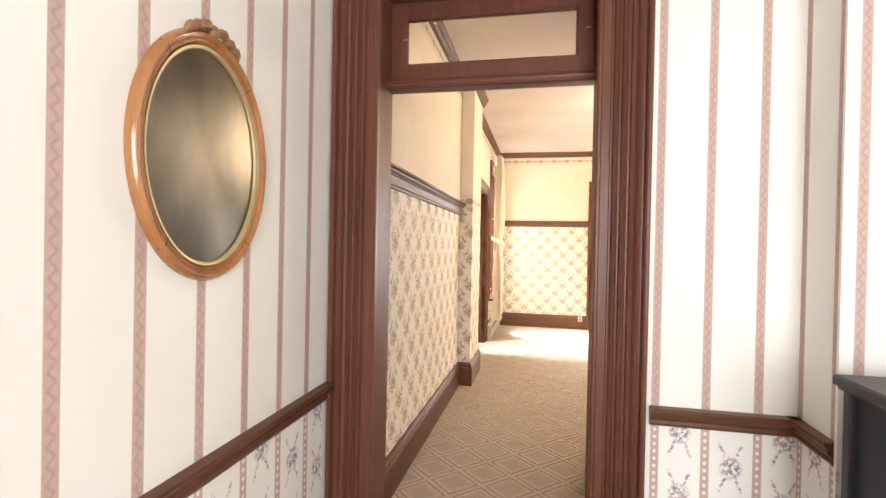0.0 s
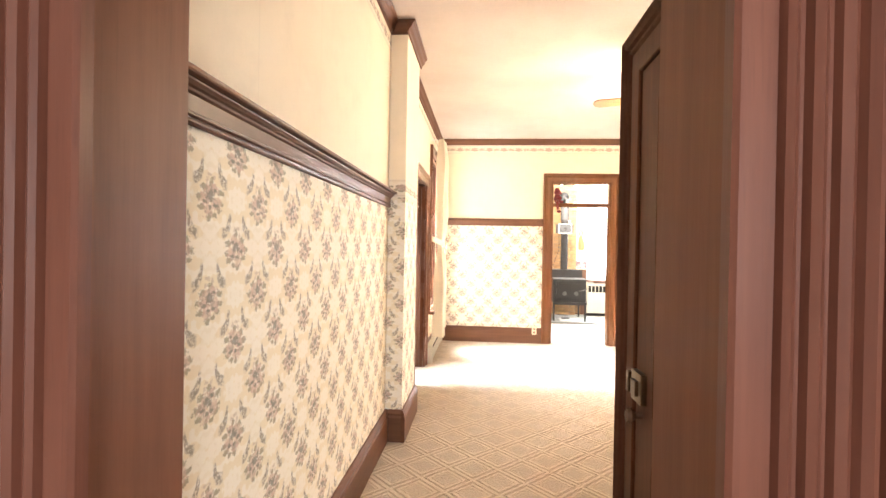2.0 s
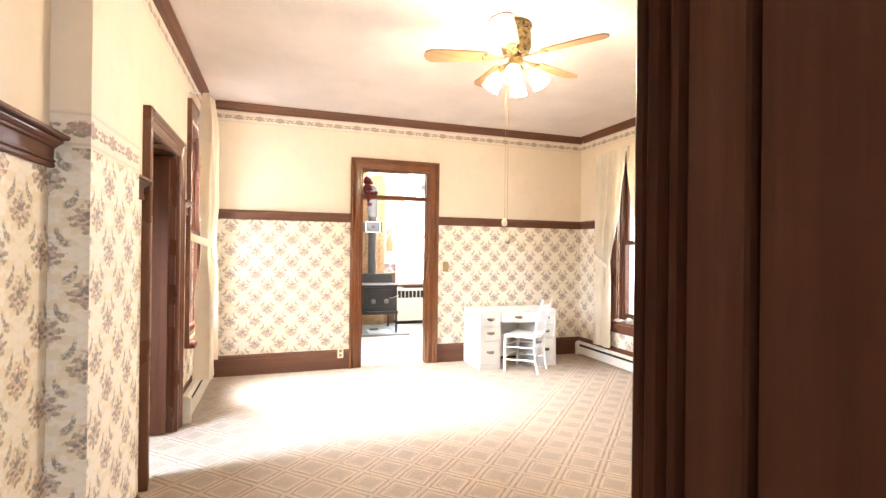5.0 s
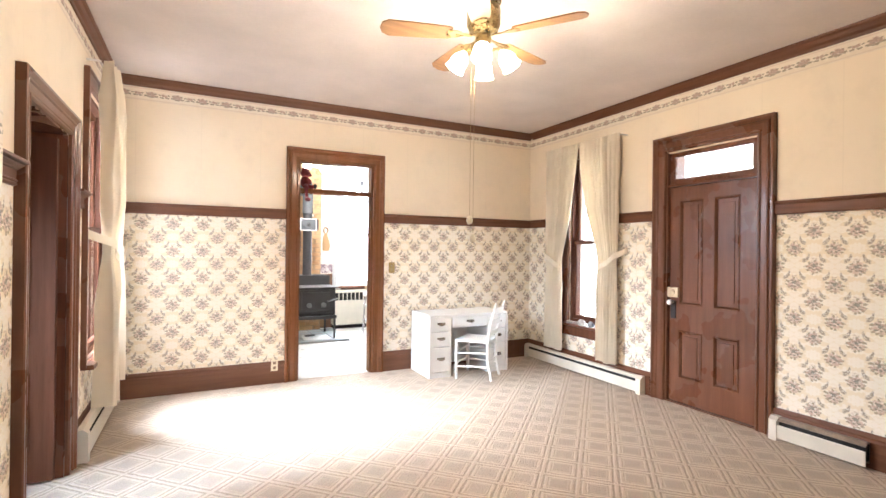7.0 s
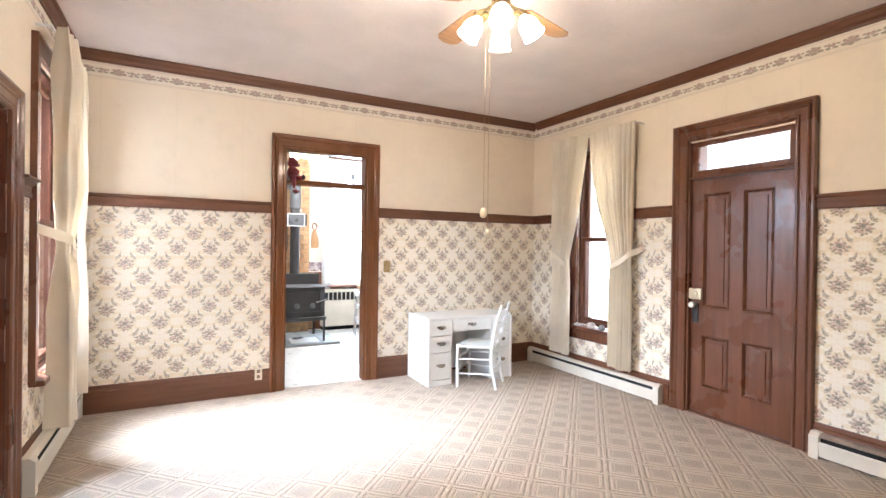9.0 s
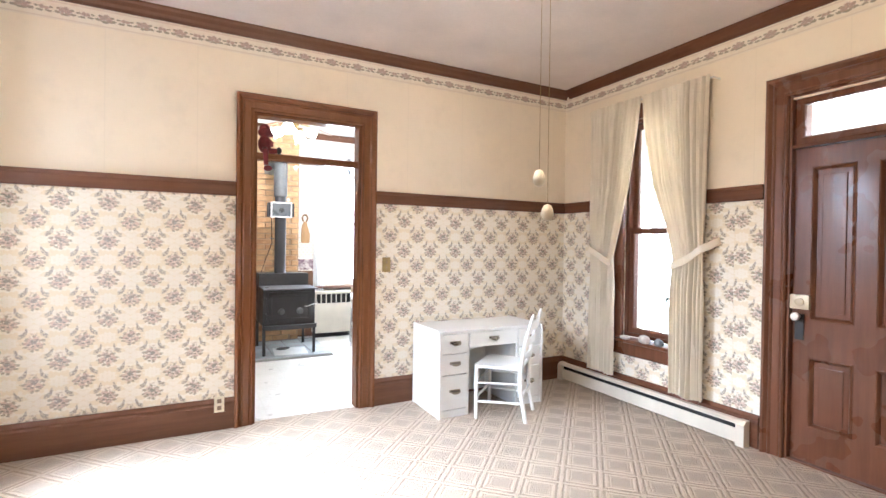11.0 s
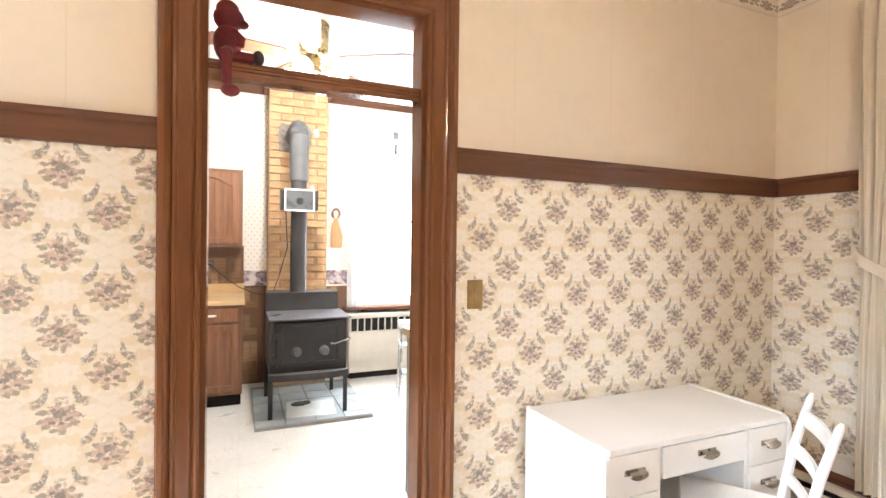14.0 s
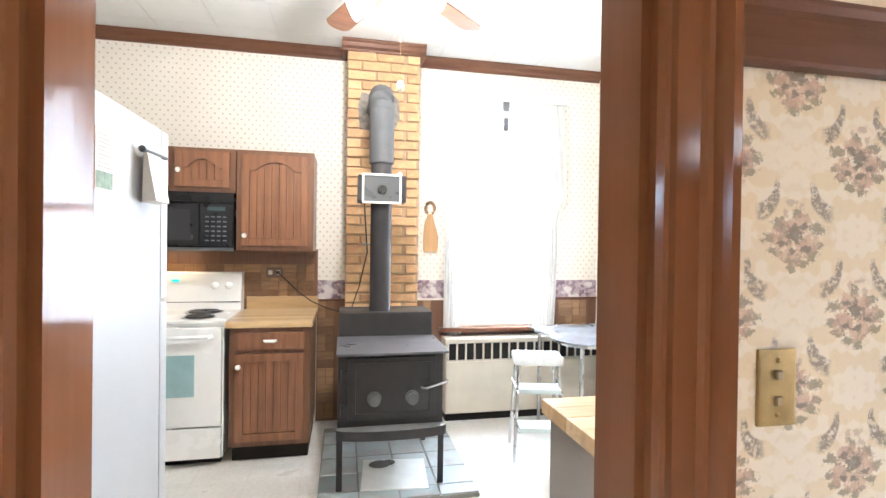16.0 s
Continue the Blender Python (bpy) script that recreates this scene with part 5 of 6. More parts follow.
blob(bm, (DX, DY, DZ + 0.070), 0.046, (1.0, 1.0, 1.45))
blob(bm, (DX + 0.004, DY, DZ + 0.155), 0.045, (1.12, 1.0, 0.92))
blob(bm, (DX, DY + 0.002, DZ + 0.186), 0.036, (1.05, 1.0, 0.9))
blob(bm, (DX + 0.046, DY - 0.006, DZ + 0.140), 0.019, (1.2, 1, 0.8))
tube(bm, [(DX, DY - 0.02, DZ + 0.035), (DX - 0.002, DY - 0.075, DZ + 0.012), (DX, DY - 0.088, DZ - 0.09)], [0.022, 0.021, 0.017], 10)
blob(bm, (DX + 0.012, DY - 0.098, DZ - 0.118), 0.022, (1.35, 1.1, 0.9))
tube(bm, [(DX + 0.01, DY, DZ + 0.030), (DX + 0.055, DY - 0.01, DZ + 0.022), (DX + 0.085, DY - 0.012, DZ + 0.024)], [0.022, 0.021, 0.018], 10)
blob(bm, (DX + 0.100, DY - 0.012, DZ + 0.030), 0.022, (0.9, 1.0, 1.2))
tube(bm, [(DX + 0.02, DY - 0.03, DZ + 0.10), (DX + 0.045, DY - 0.045, DZ + 0.075), (DX + 0.04, DY - 0.05, DZ + 0.05)], 0.014, 8)
n = Nodes("red_velvet")
p = n.local()
c = n.mix(n.ramp(n.noise(p, 18.0, 2.0), 0.0, 1.0), (0.085, 0.008, 0.010), (0.17, 0.016, 0.018))
RED = n.end(c, 0.8, 0.0, n.noise(p, 120.0), 0.3, 0.002)
doll = linked("doll", bm, RED, True)
doll.data.materials.append(plain("black_boot_cloth", (0.018, 0.012, 0.012), 0.6))
for f in doll.data.polygons:
    if f.center.x > (DX + 0.078) * S:
        f.material_index = 1
tagged(doll, "dark red cloth doll sitting on the transom bar", "doll")

# ---- front room things ----
MY, MZ = 1.068, 1.512
ob = thing("mirror", (-0.84, MY, MZ), "oval mirror in a carved golden oak frame", "mirror")
RA, RB = 0.213, 0.280
OAK = wood("golden_oak", (0.27, 0.105, 0.034), (0.40, 0.175, 0.062), 0.22, "z", 0.4)


def oval_ring(bm, prof, seg=72):
    rings = []
    for r, o in prof:
        rings.append([bm.verts.new((o, (RA + r) * math.cos(t), (RB + r) * math.sin(t))) for t in [2 * math.pi * k / seg for k in range(seg)]])
    k = len(prof)
    for i in range(k):
        p, q = rings[i], rings[(i + 1) % k]
        for j in range(seg):
            bm.faces.new((p[j], p[(j + 1) % seg], q[(j + 1) % seg], q[j]))
    return bm


part("frame", oval_ring(bmesh.new(), [(0.028, 0.0), (0.030, 0.010), (0.026, 0.020), (0.018, 0.027), (0.010, 0.024), (0.006, 0.018), (0.0, 0.020), (-0.006, 0.014), (-0.008, 0.008), (-0.008, 0.0)]), OAK, ob, smooth=True)
bm = oval_ring(bmesh.new(), [(-0.008, 0.006), (-0.008, 0.016), (-0.015, 0.014), (-0.018, 0.008), (-0.018, 0.004)])
part("inner_bead", bm, plain("gilt_bead", (0.46, 0.35, 0.18), 0.4, 0.3), ob, "pale gilt inner bead", True)
bm = bmesh.new()
ring = [bm.verts.new((0.008, (RA - 0.014) * math.cos(t), (RB - 0.014) * math.sin(t))) for t in [2 * math.pi * k / 72 for k in range(72)]]
back = [bm.verts.new((0.003, v.co.y, v.co.z)) for v in ring]
bm.faces.new(ring), bm.faces.new(back[::-1])
for j in range(72):
    bm.faces.new((ring[j], back[j], back[(j + 1) % 72], ring[(j + 1) % 72]))
part("glass", bm, MIRROR, ob, "dim old mirror glass")
# the frame's four joints
for a in (48, 132, 228, 312):
    t = radians(a)
    c, sn = math.cos(t), math.sin(t)
    bm = tube(bmesh.new(), [(0.0185, (RA - 0.005) * c, (RB - 0.005) * sn), (0.0275, (RA + 0.017) * c, (RB + 0.017) * sn), (0.012, (RA + 0.0305) * c, (RB + 0.0305) * sn)], 0.0009, 6)
    part("joint", bm, DARK, ob, "thin dark joint in the frame")
CARVED_OAK = wood("carved_oak", (0.16, 0.075, 0.03), (0.27, 0.13, 0.055), 0.4, "y", 0.2)
bm = bmesh.new()
blob(bm, (0.020, 0.0, RB + 0.034), 0.016, (0.8, 1.0, 1.1))
crest = part("crest", bm, CARVED_OAK, ob, "carved boss of the leaf crest", True)
for sgn in (-1, 1):
    # three curling leaves on each side of the middle boss
    for y, z, ln, dr in ((0.012, 0.034, 0.040, -0.010), (0.042, 0.022, 0.036, -0.014), (0.068, 0.010, 0.028, -0.016)):
        pts = [(0.018 + 0.006 * math.sin(math.pi * q / 6), sgn * (y + ln * q / 6), RB + z + dr * (q / 6) ** 2 + 0.010 * math.sin(math.pi * q / 6)) for q in range(7)]
        part("carved_leaf", tube(bmesh.new(), pts, [0.004 + 0.009 * math.sin(math.pi * (q + 0.6) / 7) for q in range(7)], 8), CARVED_OAK, crest, smooth=True)

ob = thing("side_cabinet", (0.745, 1.00, 0), "dark slate-blue cabinet with a black wooden top", "cabinet")
SLATE_BLUE = plain("slate_blue_paint", (0.018, 0.025, 0.033), 0.6, 0.0, 0.15)
BLACK_WOOD = plain("black_top", (0.016, 0.012, 0.011), 0.45, 0.0, 0.2)
part("body", B(0.030, 0.55, 0.03, 0.400, 0.0, 0.952, bevel=0.004), SLATE_BLUE, ob)
for y in (0.022, 0.382):
    part("corner_post", B(0.016, 0.046, y, y + 0.030, 0.0, 0.952, bevel=0.004), BLACK_WOOD, ob, "black corner post")
part("top", prism(bmesh.new(), [(0.0, 0.966), (0.010, 0.960), (0.014, 0.952), (0.58, 0.952), (0.58, 0.990), (0.006, 0.990), (0.0, 0.984)], (0, 0.004, 0), (1, 0, 0), (0, 0, 1), (0, 0.424, 0)), BLACK_WOOD, ob, "moulded dark top")

# ---- kitchen ----
n = Nodes("ceiling_tile_paint")
p = n.position()
TILE = n.end(n.mix(n.ramp(n.noise(p, 2.0, 4.0), 0.0, 1.0), (0.66, 0.66, 0.64), (0.74, 0.74, 0.72)), 0.8, 0.0, n.noise(p, 70.0), 0.2, 0.002)
bm = B(KXL - 0.02, KXR + 0.02, KY0 - 0.02, KY1 + 0.02, ZC + 0.006, ZC + 0.1)
x = KXL
while x < KXR - 0.01:
    y = KY0 + 0.02
    while y < KY1 - 0.01:
        box(bm, x + 0.002, min(x + 0.398, KXR), y + 0.002, min(y + 0.398, KY1), ZC, ZC + 0.006)
        y += 0.4
    x += 0.4
setting("ceiling_kitchen", bm, TILE, "white painted square ceiling tiles", "ceiling")
CHX, CHY = (1.188, 1.722), 10.95
for a, b in ((KXL, CHX[0]), (CHX[1], KXR)):
    rail_run("crown_kitchen", CROWN, (a, KY1, ZC), (b, KY1, ZC), N_, TRIM_X, "brown kitchen crown moulding", "crown moulding")
rail_run("crown_chimney", [(o, z) for o, z in CROWN], (CHX[0] - 0.04, CHY, ZC), (CHX[1] + 0.04, CHY, ZC), N_, TRIM_X, "brown moulding round the chimney", "crown moulding")
for a in CHX:
    setting("crown_chimney_side", B(a - 0.04 if a < 1.4 else a, a if a < 1.4 else a + 0.04, CHY, KY1, ZC - 0.08, ZC - 0.002), TRIM_Y, "brown moulding round the chimney", "crown moulding")
rail_run("crown_kitchen_west", CROWN, (KXL, KY0, ZC), (KXL, KY1, ZC), W_, TRIM_Y, "brown kitchen crown moulding", "crown moulding")
for a, b in ((KXL, CHX[0]), (CHX[1], KXR)):
    for p, q in ((a, b),) if b < 1.5 else ((a, KW[0] - 0.002), (KW[1] + 0.002, b)):
        setting("wall_border_kitchen", B(p, q, KY1 - 0.004, KY1, 0.93, 1.075), FRUIT, "fruit-patterned wallpaper border", "wallpaper border")
    if b < 1.5:
        setting("trim_wainscot", B(0.97, b, KY1 - 0.02, KY1 - 0.004, 0.915, 0.932, bevel=0.003), TRIM_X, "thin wooden cap rail", "trim")
    else:
        setting("trim_wainscot", B(KW[1] + 0.01, b, KY1 - 0.02, KY1 - 0.004, 0.915, 0.932, bevel=0.003), TRIM_X, "thin wooden cap rail", "trim")
chimney = setting("wall_chimney", B(CHX[0], CHX[1], CHY, KY1, -0.004, ZC), MORTAR, "old brick chimney breast in the kitchen", "chimney")

# wood stove
STEEL_EDGE = plain("worn_steel", (0.20, 0.20, 0.20), 0.35, 0.8, 0.3, 9.0)
ob = thing("wood_stove", (1.442, 10.0, 0.028), "black iron wood stove on slate hearth tiles", "wood stove")
SW = 0.288
part("body", B(-SW, SW, 0.0, 0.62, 0.33, 0.745, bevel=0.006), BLACK_IRON, ob)
part("top_plate", prism(bmesh.new(), [(-0.125, 0.748), (-0.125, 0.760), (0.36, 0.760), (0.36, 0.748)], (-SW - 0.008, 0, 0), (0, 1, 0), (0, 0, 1), (2 * SW + 0.016, 0, 0)), plain("worn_stove_top", (0.17, 0.165, 0.175), 0.34, 0.5, 0.4, 6.0), ob, "worn steel top plate")
part("upper_box", B(-SW, SW, 0.36, 0.66, 0.745, 0.905, bevel=0.008), BLACK_IRON, ob)
d = part("door", B(-0.235, 0.245, -0.028, -0.001, 0.375, 0.715, bevel=0.006), BLACK_IRON, ob, "black iron stove door")
bm = surround(bmesh.new(), [(0, 0.028), (0, 0.036), (-0.010, 0.036), (-0.012, 0.028)], -0.205, 0.215, 0.405, 0.685, lambda u, z, o: Vector((u, -o, z)), True)
part("door_rib", bm, BLACK_IRON, d)
for x in (-0.095, 0.110):
    k = part("draft_knob", lathe(bmesh.new(), [(0.038, -0.028), (0.038, -0.036), (0.016, -0.040), (0.016, -0.055), (0.030, -0.058), (0.032, -0.072), (0.026, -0.078)], (x, 0, 0.495), "y", 20), STEEL_EDGE, d, "round worn steel draft knob", True)
part("latch_handle", tube(bmesh.new(), [(0.165, -0.032, 0.545), (0.185, -0.060, 0.548), (0.30, -0.085, 0.590)], [0.012, 0.008, 0.009]), plain("nickel", (0.62, 0.62, 0.62), 0.25, 0.9), d, "bright spring door handle", True)
for z in (0.44, 0.62):
    part("hinge", tube(bmesh.new(), [(-0.262, -0.022, z - 0.035), (-0.262, -0.022, z + 0.035)], 0.011), BLACK_IRON, d, smooth=True)
    part("hinge_strap", B(-0.258, -0.205, -0.034, -0.028, z - 0.022, z + 0.022, bevel=0.002), BLACK_IRON, d)
pr = [(-SW - 0.005, 0.0)] + [(SW * math.cos(t) * 1.02, -0.06 - 0.055 * math.sin(t)) for t in [math.pi - math.pi * k / 12 for k in range(13)]] + [(SW + 0.005, 0.0)]
l = part("ash_lip", prism(bmesh.new(), pr, (0, 0, 0.325), (1, 0, 0), (0, 1, 0), (0, 0, 0.012)), plain("grey_ash_lip", (0.40, 0.41, 0.41), 0.4, 0.4, 0.3), ob, "grey curved ash lip")
bm = bmesh.new()
front = pr[1:-1]
a = [[bm.verts.new((x, y - o, z)) for x, y in front] for o, z in ((0, 0.300), (0.008, 0.300), (0.008, 0.348), (0, 0.348))]
for i in range(4):
    for j in range(len(front) - 1):
        bm.faces.new((a[i][j], a[i][j + 1], a[(i + 1) % 4][j + 1], a[(i + 1) % 4][j]))
part("lip_band", bm, BLACK_IRON, l)
for x in (-SW + 0.012, SW - 0.012):
    for y in (0.0, 0.60):
        bm = B(x - 0.016, x + 0.016, y - 0.016, y - 0.010, 0.0, 0.335)
        box(bm, x - 0.016 if x < 0 else x + 0.010, x - 0.010 if x < 0 else x + 0.016, y - 0.010, y + 0.016, 0.0, 0.335)
        part("leg", bm, BLACK_IRON, ob)
ob = thing("stove_pipe", (1.408, 10.47, 0.933), "grey-black metal stove pipe with elbow into the chimney", "stove pipe")
part("lower_pipe", lathe(bmesh.new(), [(0.066, 0.0), (0.066, 0.70), (0.070, 0.705), (0.070, 0.72), (0.066, 0.725), (0.066, 0.93)], seg=28), plain("black_pipe_paint", (0.036, 0.032, 0.032), 0.65, 0.1, 0.25, 5.0), ob, smooth=True)
GREY_PIPE = plain("grey_stove_pipe", (0.085, 0.085, 0.086), 0.72, 0.1, 0.25, 6.0)
part("upper_pipe", lathe(bmesh.new(), [(0.069, 0.93), (0.078, 0.94), (0.078, 1.27), (0.074, 1.28)], seg=28), GREY_PIPE, ob, "grey wider pipe", True)
bm = bmesh.new()
tube(bm, [(0, 0, 1.27), (0, 0.004, 1.31), (0, 0.020, 1.35), (0, 0.050, 1.38), (0, 0.095, 1.395), (0, 0.16, 1.40), (0, 0.475, 1.40)], 0.078, 28)
part("elbow", bm, GREY_PIPE, ob, "grey pipe elbow", True)
part("collar", lathe(bmesh.new(), [(0.078, 0.455), (0.11, 0.455), (0.115, 0.468), (0.078, 0.474)], (0, 0, 1.40), "y", 28), plain("bright_collar", (0.55, 0.55, 0.54), 0.3, 0.8), ob, "bright wall collar", True)
part("damper_handle", tube(bmesh.new(), [(-0.066, 0, 0.42), (-0.105, 0, 0.42), (-0.118, 0, 0.432)], 0.005), STEEL_EDGE, ob, smooth=True)
ob = thing("pipe_heat_exchanger", (1.408, 10.38, 1.62), "small black box with white-framed front on the stove pipe", "heat fan")
part("housing", B(-0.150, 0.150, 0.004, 0.16, 0.0, 0.165, bevel=0.005), BLACK_IRON, ob)
part("frame", surround(bmesh.new(), [(0, 0.0), (0, 0.014), (-0.012, 0.014), (-0.012, 0.0)], -0.125, 0.118, -0.012, 0.172, lambda u, z, o: Vector((u, 0.004 - o, z)), True), WHITE_WOOD, ob, "white rectangular frame")
part("grille", B(-0.113, 0.106, -0.003, 0.004, 0.0, 0.160), plain("dark_grey_panel", (0.07, 0.075, 0.08), 0.3), ob, "dark grey front panel")
part("bezel", lathe(bmesh.new(), [(0.030, 0.0), (0.030, -0.008), (0.022, -0.010), (0.020, -0.004)], (0.0, 0, 0.075), "y", 18), BLACK_IRON, ob)
ob = thing("smoke_alarm_tag", (1.575, CHY - 0.012, 1.87), "small cream wall hook on the bricks", "hook")
part("knob", lathe(bmesh.new(), [(0.020, 0.0), (0.022, -0.02), (0.014, -0.034), (0.004, -0.038)], axis="y", seg=14), WHITE_KNOB, ob, smooth=True)

ob = thing("ash_board", (1.30, 9.96, 0.028), "pale metal sheet lying under the stove", "metal sheet")
part("sheet", prism(bmesh.new(), [(-0.02, 0.01), (0.345, -0.03), (0.375, 0.33), (0.01, 0.37)], (0, 0, 0), (1, 0, 0), (0, 1, 0), (0, 0, 0.008)), plain("pale_sheet", (0.74, 0.76, 0.74), 0.4, 0.0, 0.1), ob)
ob = thing("folded_glove", (1.40, 10.24, 0.028), "grey crumpled stove glove on the slate", "glove")
bm = bmesh.new()
blob(bm, (0, 0, 0.016), 0.05, (1.3, 0.8, 0.32))
blob(bm, (0.055, 0.01, 0.018), 0.03, (1.3, 0.7, 0.5))
part("cloth", bm, plain("grey_glove", (0.12, 0.12, 0.12), 0.9), ob, smooth=True)

# cabinets
CAB = wood("cabinet_oak", (0.135, 0.053, 0.023), (0.25, 0.108, 0.048), 0.38, "z", 0.25)
CAB_DARK = wood("cabinet_frame_oak", (0.10, 0.042, 0.020), (0.175, 0.078, 0.036), 0.38, "z", 0.25)


def plank_door(parent, x0, x1, z0, z1, y, arched, knob, t=0.02):
    """Frame with grooved planks inside, its top arched when asked."""
    d = part("door", B(x0, x1, y, y + 0.008, z0, z1), CAB_DARK, parent)
    w = 0.048
    pr = [(x0, z0), (x1, z0), (x1, z1), (x0, z1)]
    bm = bmesh.new()
    box(bm, x0, x0 + w, y - t, y, z0, z1, 0.003)
    box(bm, x1 - w, x1, y - t, y, z0, z1, 0.003)
    box(bm, x0 + w, x1 - w, y - t, y, z0, z0 + w, 0.003)
    n = 16
    top = []
    h = min(0.06, (z1 - z0) * 0.28) if arched else 0.0
    for k in range(n + 1):
        u = k / n
        arch = max(0.0, math.sin(math.pi * min(1.0, max(0.0, (u - 0.12) / 0.76)))) ** 0.8
        top.append((x0 + w + (x1 - x0 - 2 * w) * u, z1 - w - h * (1 - arch)))
    prism(bm, [(x1 - w, z1), (x0 + w, z1)] + top, (0, y, 0), (1, 0, 0), (0, 0, 1), (0, -t, 0))
    part("door_frame", bm, CAB, d)
    k = max(3, round((x1 - x0 - 2 * w) / 0.045))
    pw = (x1 - x0 - 2 * w) / k
    for i in range(k):
        a = x0 + w + i * pw
        part("plank", B(a + 0.0012, a + pw - 0.0012, y - 0.006, y, z0 + w, z1 - w - (h * 0.15 if arched else 0), bevel=0.002), CAB, d)
    kn = lathe(bmesh.new(), [(0.007, 0.0), (0.007, -0.010), (0.015, -0.014), (0.017, -0.022), (0.010, -0.029), (0.003, -0.030)], (knob[0], y - t, knob[1]), "y", 14)
    part("knob", kn, WHITE_KNOB, d, "white china knob", True)
    return d


ob = thing("base_cabinet", (0.50, 10.50, -0.004), "brown oak base cabinet with drawer and plank door", "cabinet", "kitchen cabinets")
part("body", B(0.0, 0.475, 0.0, 0.64, 0.10, 0.835), CAB_DARK, ob)
# toe space coloured near-black to hold the shade under the cabinet
part("toe_kick", B(0.01, 0.465, 0.05, 0.62, 0.0, 0.10), DARK, ob, "recessed toe kick painted near-black as shade")
d = part("drawer", B(0.035, 0.44, -0.020, 0.0, 0.70, 0.805, bevel=0.005), CAB, ob)
bm = tube(bmesh.new(), [(0.205, -0.022, 0.755), (0.215, -0.042, 0.755), (0.265, -0.042, 0.755), (0.275, -0.022, 0.755)], [0.008, 0.010, 0.010, 0.008])
part("pull", bm, WHITE_KNOB, d, "white china pull", True)
plank_door(ob, 0.035, 0.44, 0.135, 0.675, 0.0, False, (0.058, 0.60))
BUTCHER = block_material("butcher_block", (0.50, 0.33, 0.16), (0.70, 0.52, 0.30), 0.35)
ob = thing("worktop", (0.50, 10.48, 0.831), "butcher block worktop with backsplash lip", "worktop")
for k in range(9):
    part("stave", B(-0.02, 0.49, 0.001 + k * 0.0735, 0.0735 + k * 0.0735, 0.0, 0.038, bevel=0.002), BUTCHER, ob)
part("backsplash", B(-0.02, 0.49, 0.645, 0.666, 0.038, 0.125, bevel=0.003), BUTCHER, ob)

ob = thing("wall_cabinet", (0.47, 10.80, 1.30), "brown oak wall cabinet with arched plank door", "cabinet", "kitchen cabinets")
part("body", B(0.0, 0.50, 0.0, 0.345, 0.0, 0.675), CAB_DARK, ob)
plank_door(ob, 0.035, 0.465, 0.035, 0.645, 0.0, True, (0.058, 0.10))
ob = thing("wall_cabinet", (-0.32, 10.80, 1.685), "short brown oak cabinet over the microwave", "cabinet", "kitchen cabinets")
part("body", B(0.0, 0.785, 0.0, 0.345, 0.0, 0.29), CAB_DARK, ob)
plank_door(ob, 0.02, 0.375, 0.03, 0.265, 0.0, True, (0.35, 0.155))
plank_door(ob, 0.415, 0.75, 0.03, 0.265, 0.0, True, (0.44, 0.135))
BLACK_GLOSS = plain("black_gloss_plastic", (0.014, 0.014, 0.016), 0.18, 0.0, 0.1)
ob = thing("microwave", (-0.30, 10.76, 1.295), "black over-range microwave oven", "microwave")
part("body", B(0.0, 0.758, 0.02, 0.38, 0.0, 0.388, bevel=0.006), BLACK_GLOSS, ob)
part("vent_grille", B(0.006, 0.752, -0.002, 0.02, 0.315, 0.380, bevel=0.004), BLACK_GLOSS, ob)
for k in range(5):
    part("vent_slat", B(0.02, 0.74, -0.006, -0.002, 0.322 + 0.011 * k, 0.327 + 0.011 * k), DARK, ob)
d = part("door", B(0.006, 0.55, 0.0, 0.02, 0.03, 0.31, bevel=0.006), BLACK_GLOSS, ob)
part("window", B(0.06, 0.50, -0.003, 0.0, 0.07, 0.27), plain("smoked_glass", (0.03, 0.03, 0.034), 0.08), d, "smoked glass door window")
c = part("control_panel", B(0.556, 0.752, 0.0, 0.02, 0.03, 0.31, bevel=0.004), BLACK_GLOSS, ob)
LEGEND = plain("grey_legend", (0.13, 0.135, 0.14), 0.5)
part("display", B(0.60, 0.71, -0.002, 0.0, 0.265, 0.29), plain("dim_display", (0.05, 0.08, 0.08), 0.2), c)
for r in range(6):
    for q in range(4):
        part("key", B(0.588 + 0.036 * q, 0.610 + 0.036 * q, -0.0015, 0.0, 0.065 + 0.031 * r, 0.073 + 0.031 * r), LEGEND, c)
part("bottom_trim", B(0.0, 0.758, 0.0, 0.03, 0.0, 0.022, bevel=0.003), STEEL_EDGE, ob)
lamp("cooktop_light", "AREA", (0.02, 10.98, 1.285), 1.6, (1.0, 0.72, 0.4), (0.02, 11.0, 0.9), (0.2, 0.06))

WHITE_ENAMEL = plain("white_enamel", (0.88, 0.88, 0.87), 0.22, 0.0, 0.03, 3.0, 0.02)
ob = thing("range", (-0.29, 10.50, -0.004), "white electric kitchen range", "stove")
part("body", B(0.0, 0.755, 0.02, 0.62, 0.04, 0.862, bevel=0.004), WHITE_ENAMEL, ob)
part("cooktop", B(-0.004, 0.759, 0.0, 0.60, 0.862, 0.882, bevel=0.006), WHITE_ENAMEL, ob)
# the shade under the range is painted on as a near-black plinth
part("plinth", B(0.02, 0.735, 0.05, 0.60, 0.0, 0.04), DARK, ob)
d = part("oven_door", B(0.006, 0.749, -0.022, 0.02, 0.245, 0.84, bevel=0.008), WHITE_ENAMEL, ob)
part("window", B(0.20, 0.60, -0.025, -0.022, 0.43, 0.68), plain("pale_blue_oven_glass", (0.34, 0.50, 0.52), 0.06), d, "blue-tinted oven window")
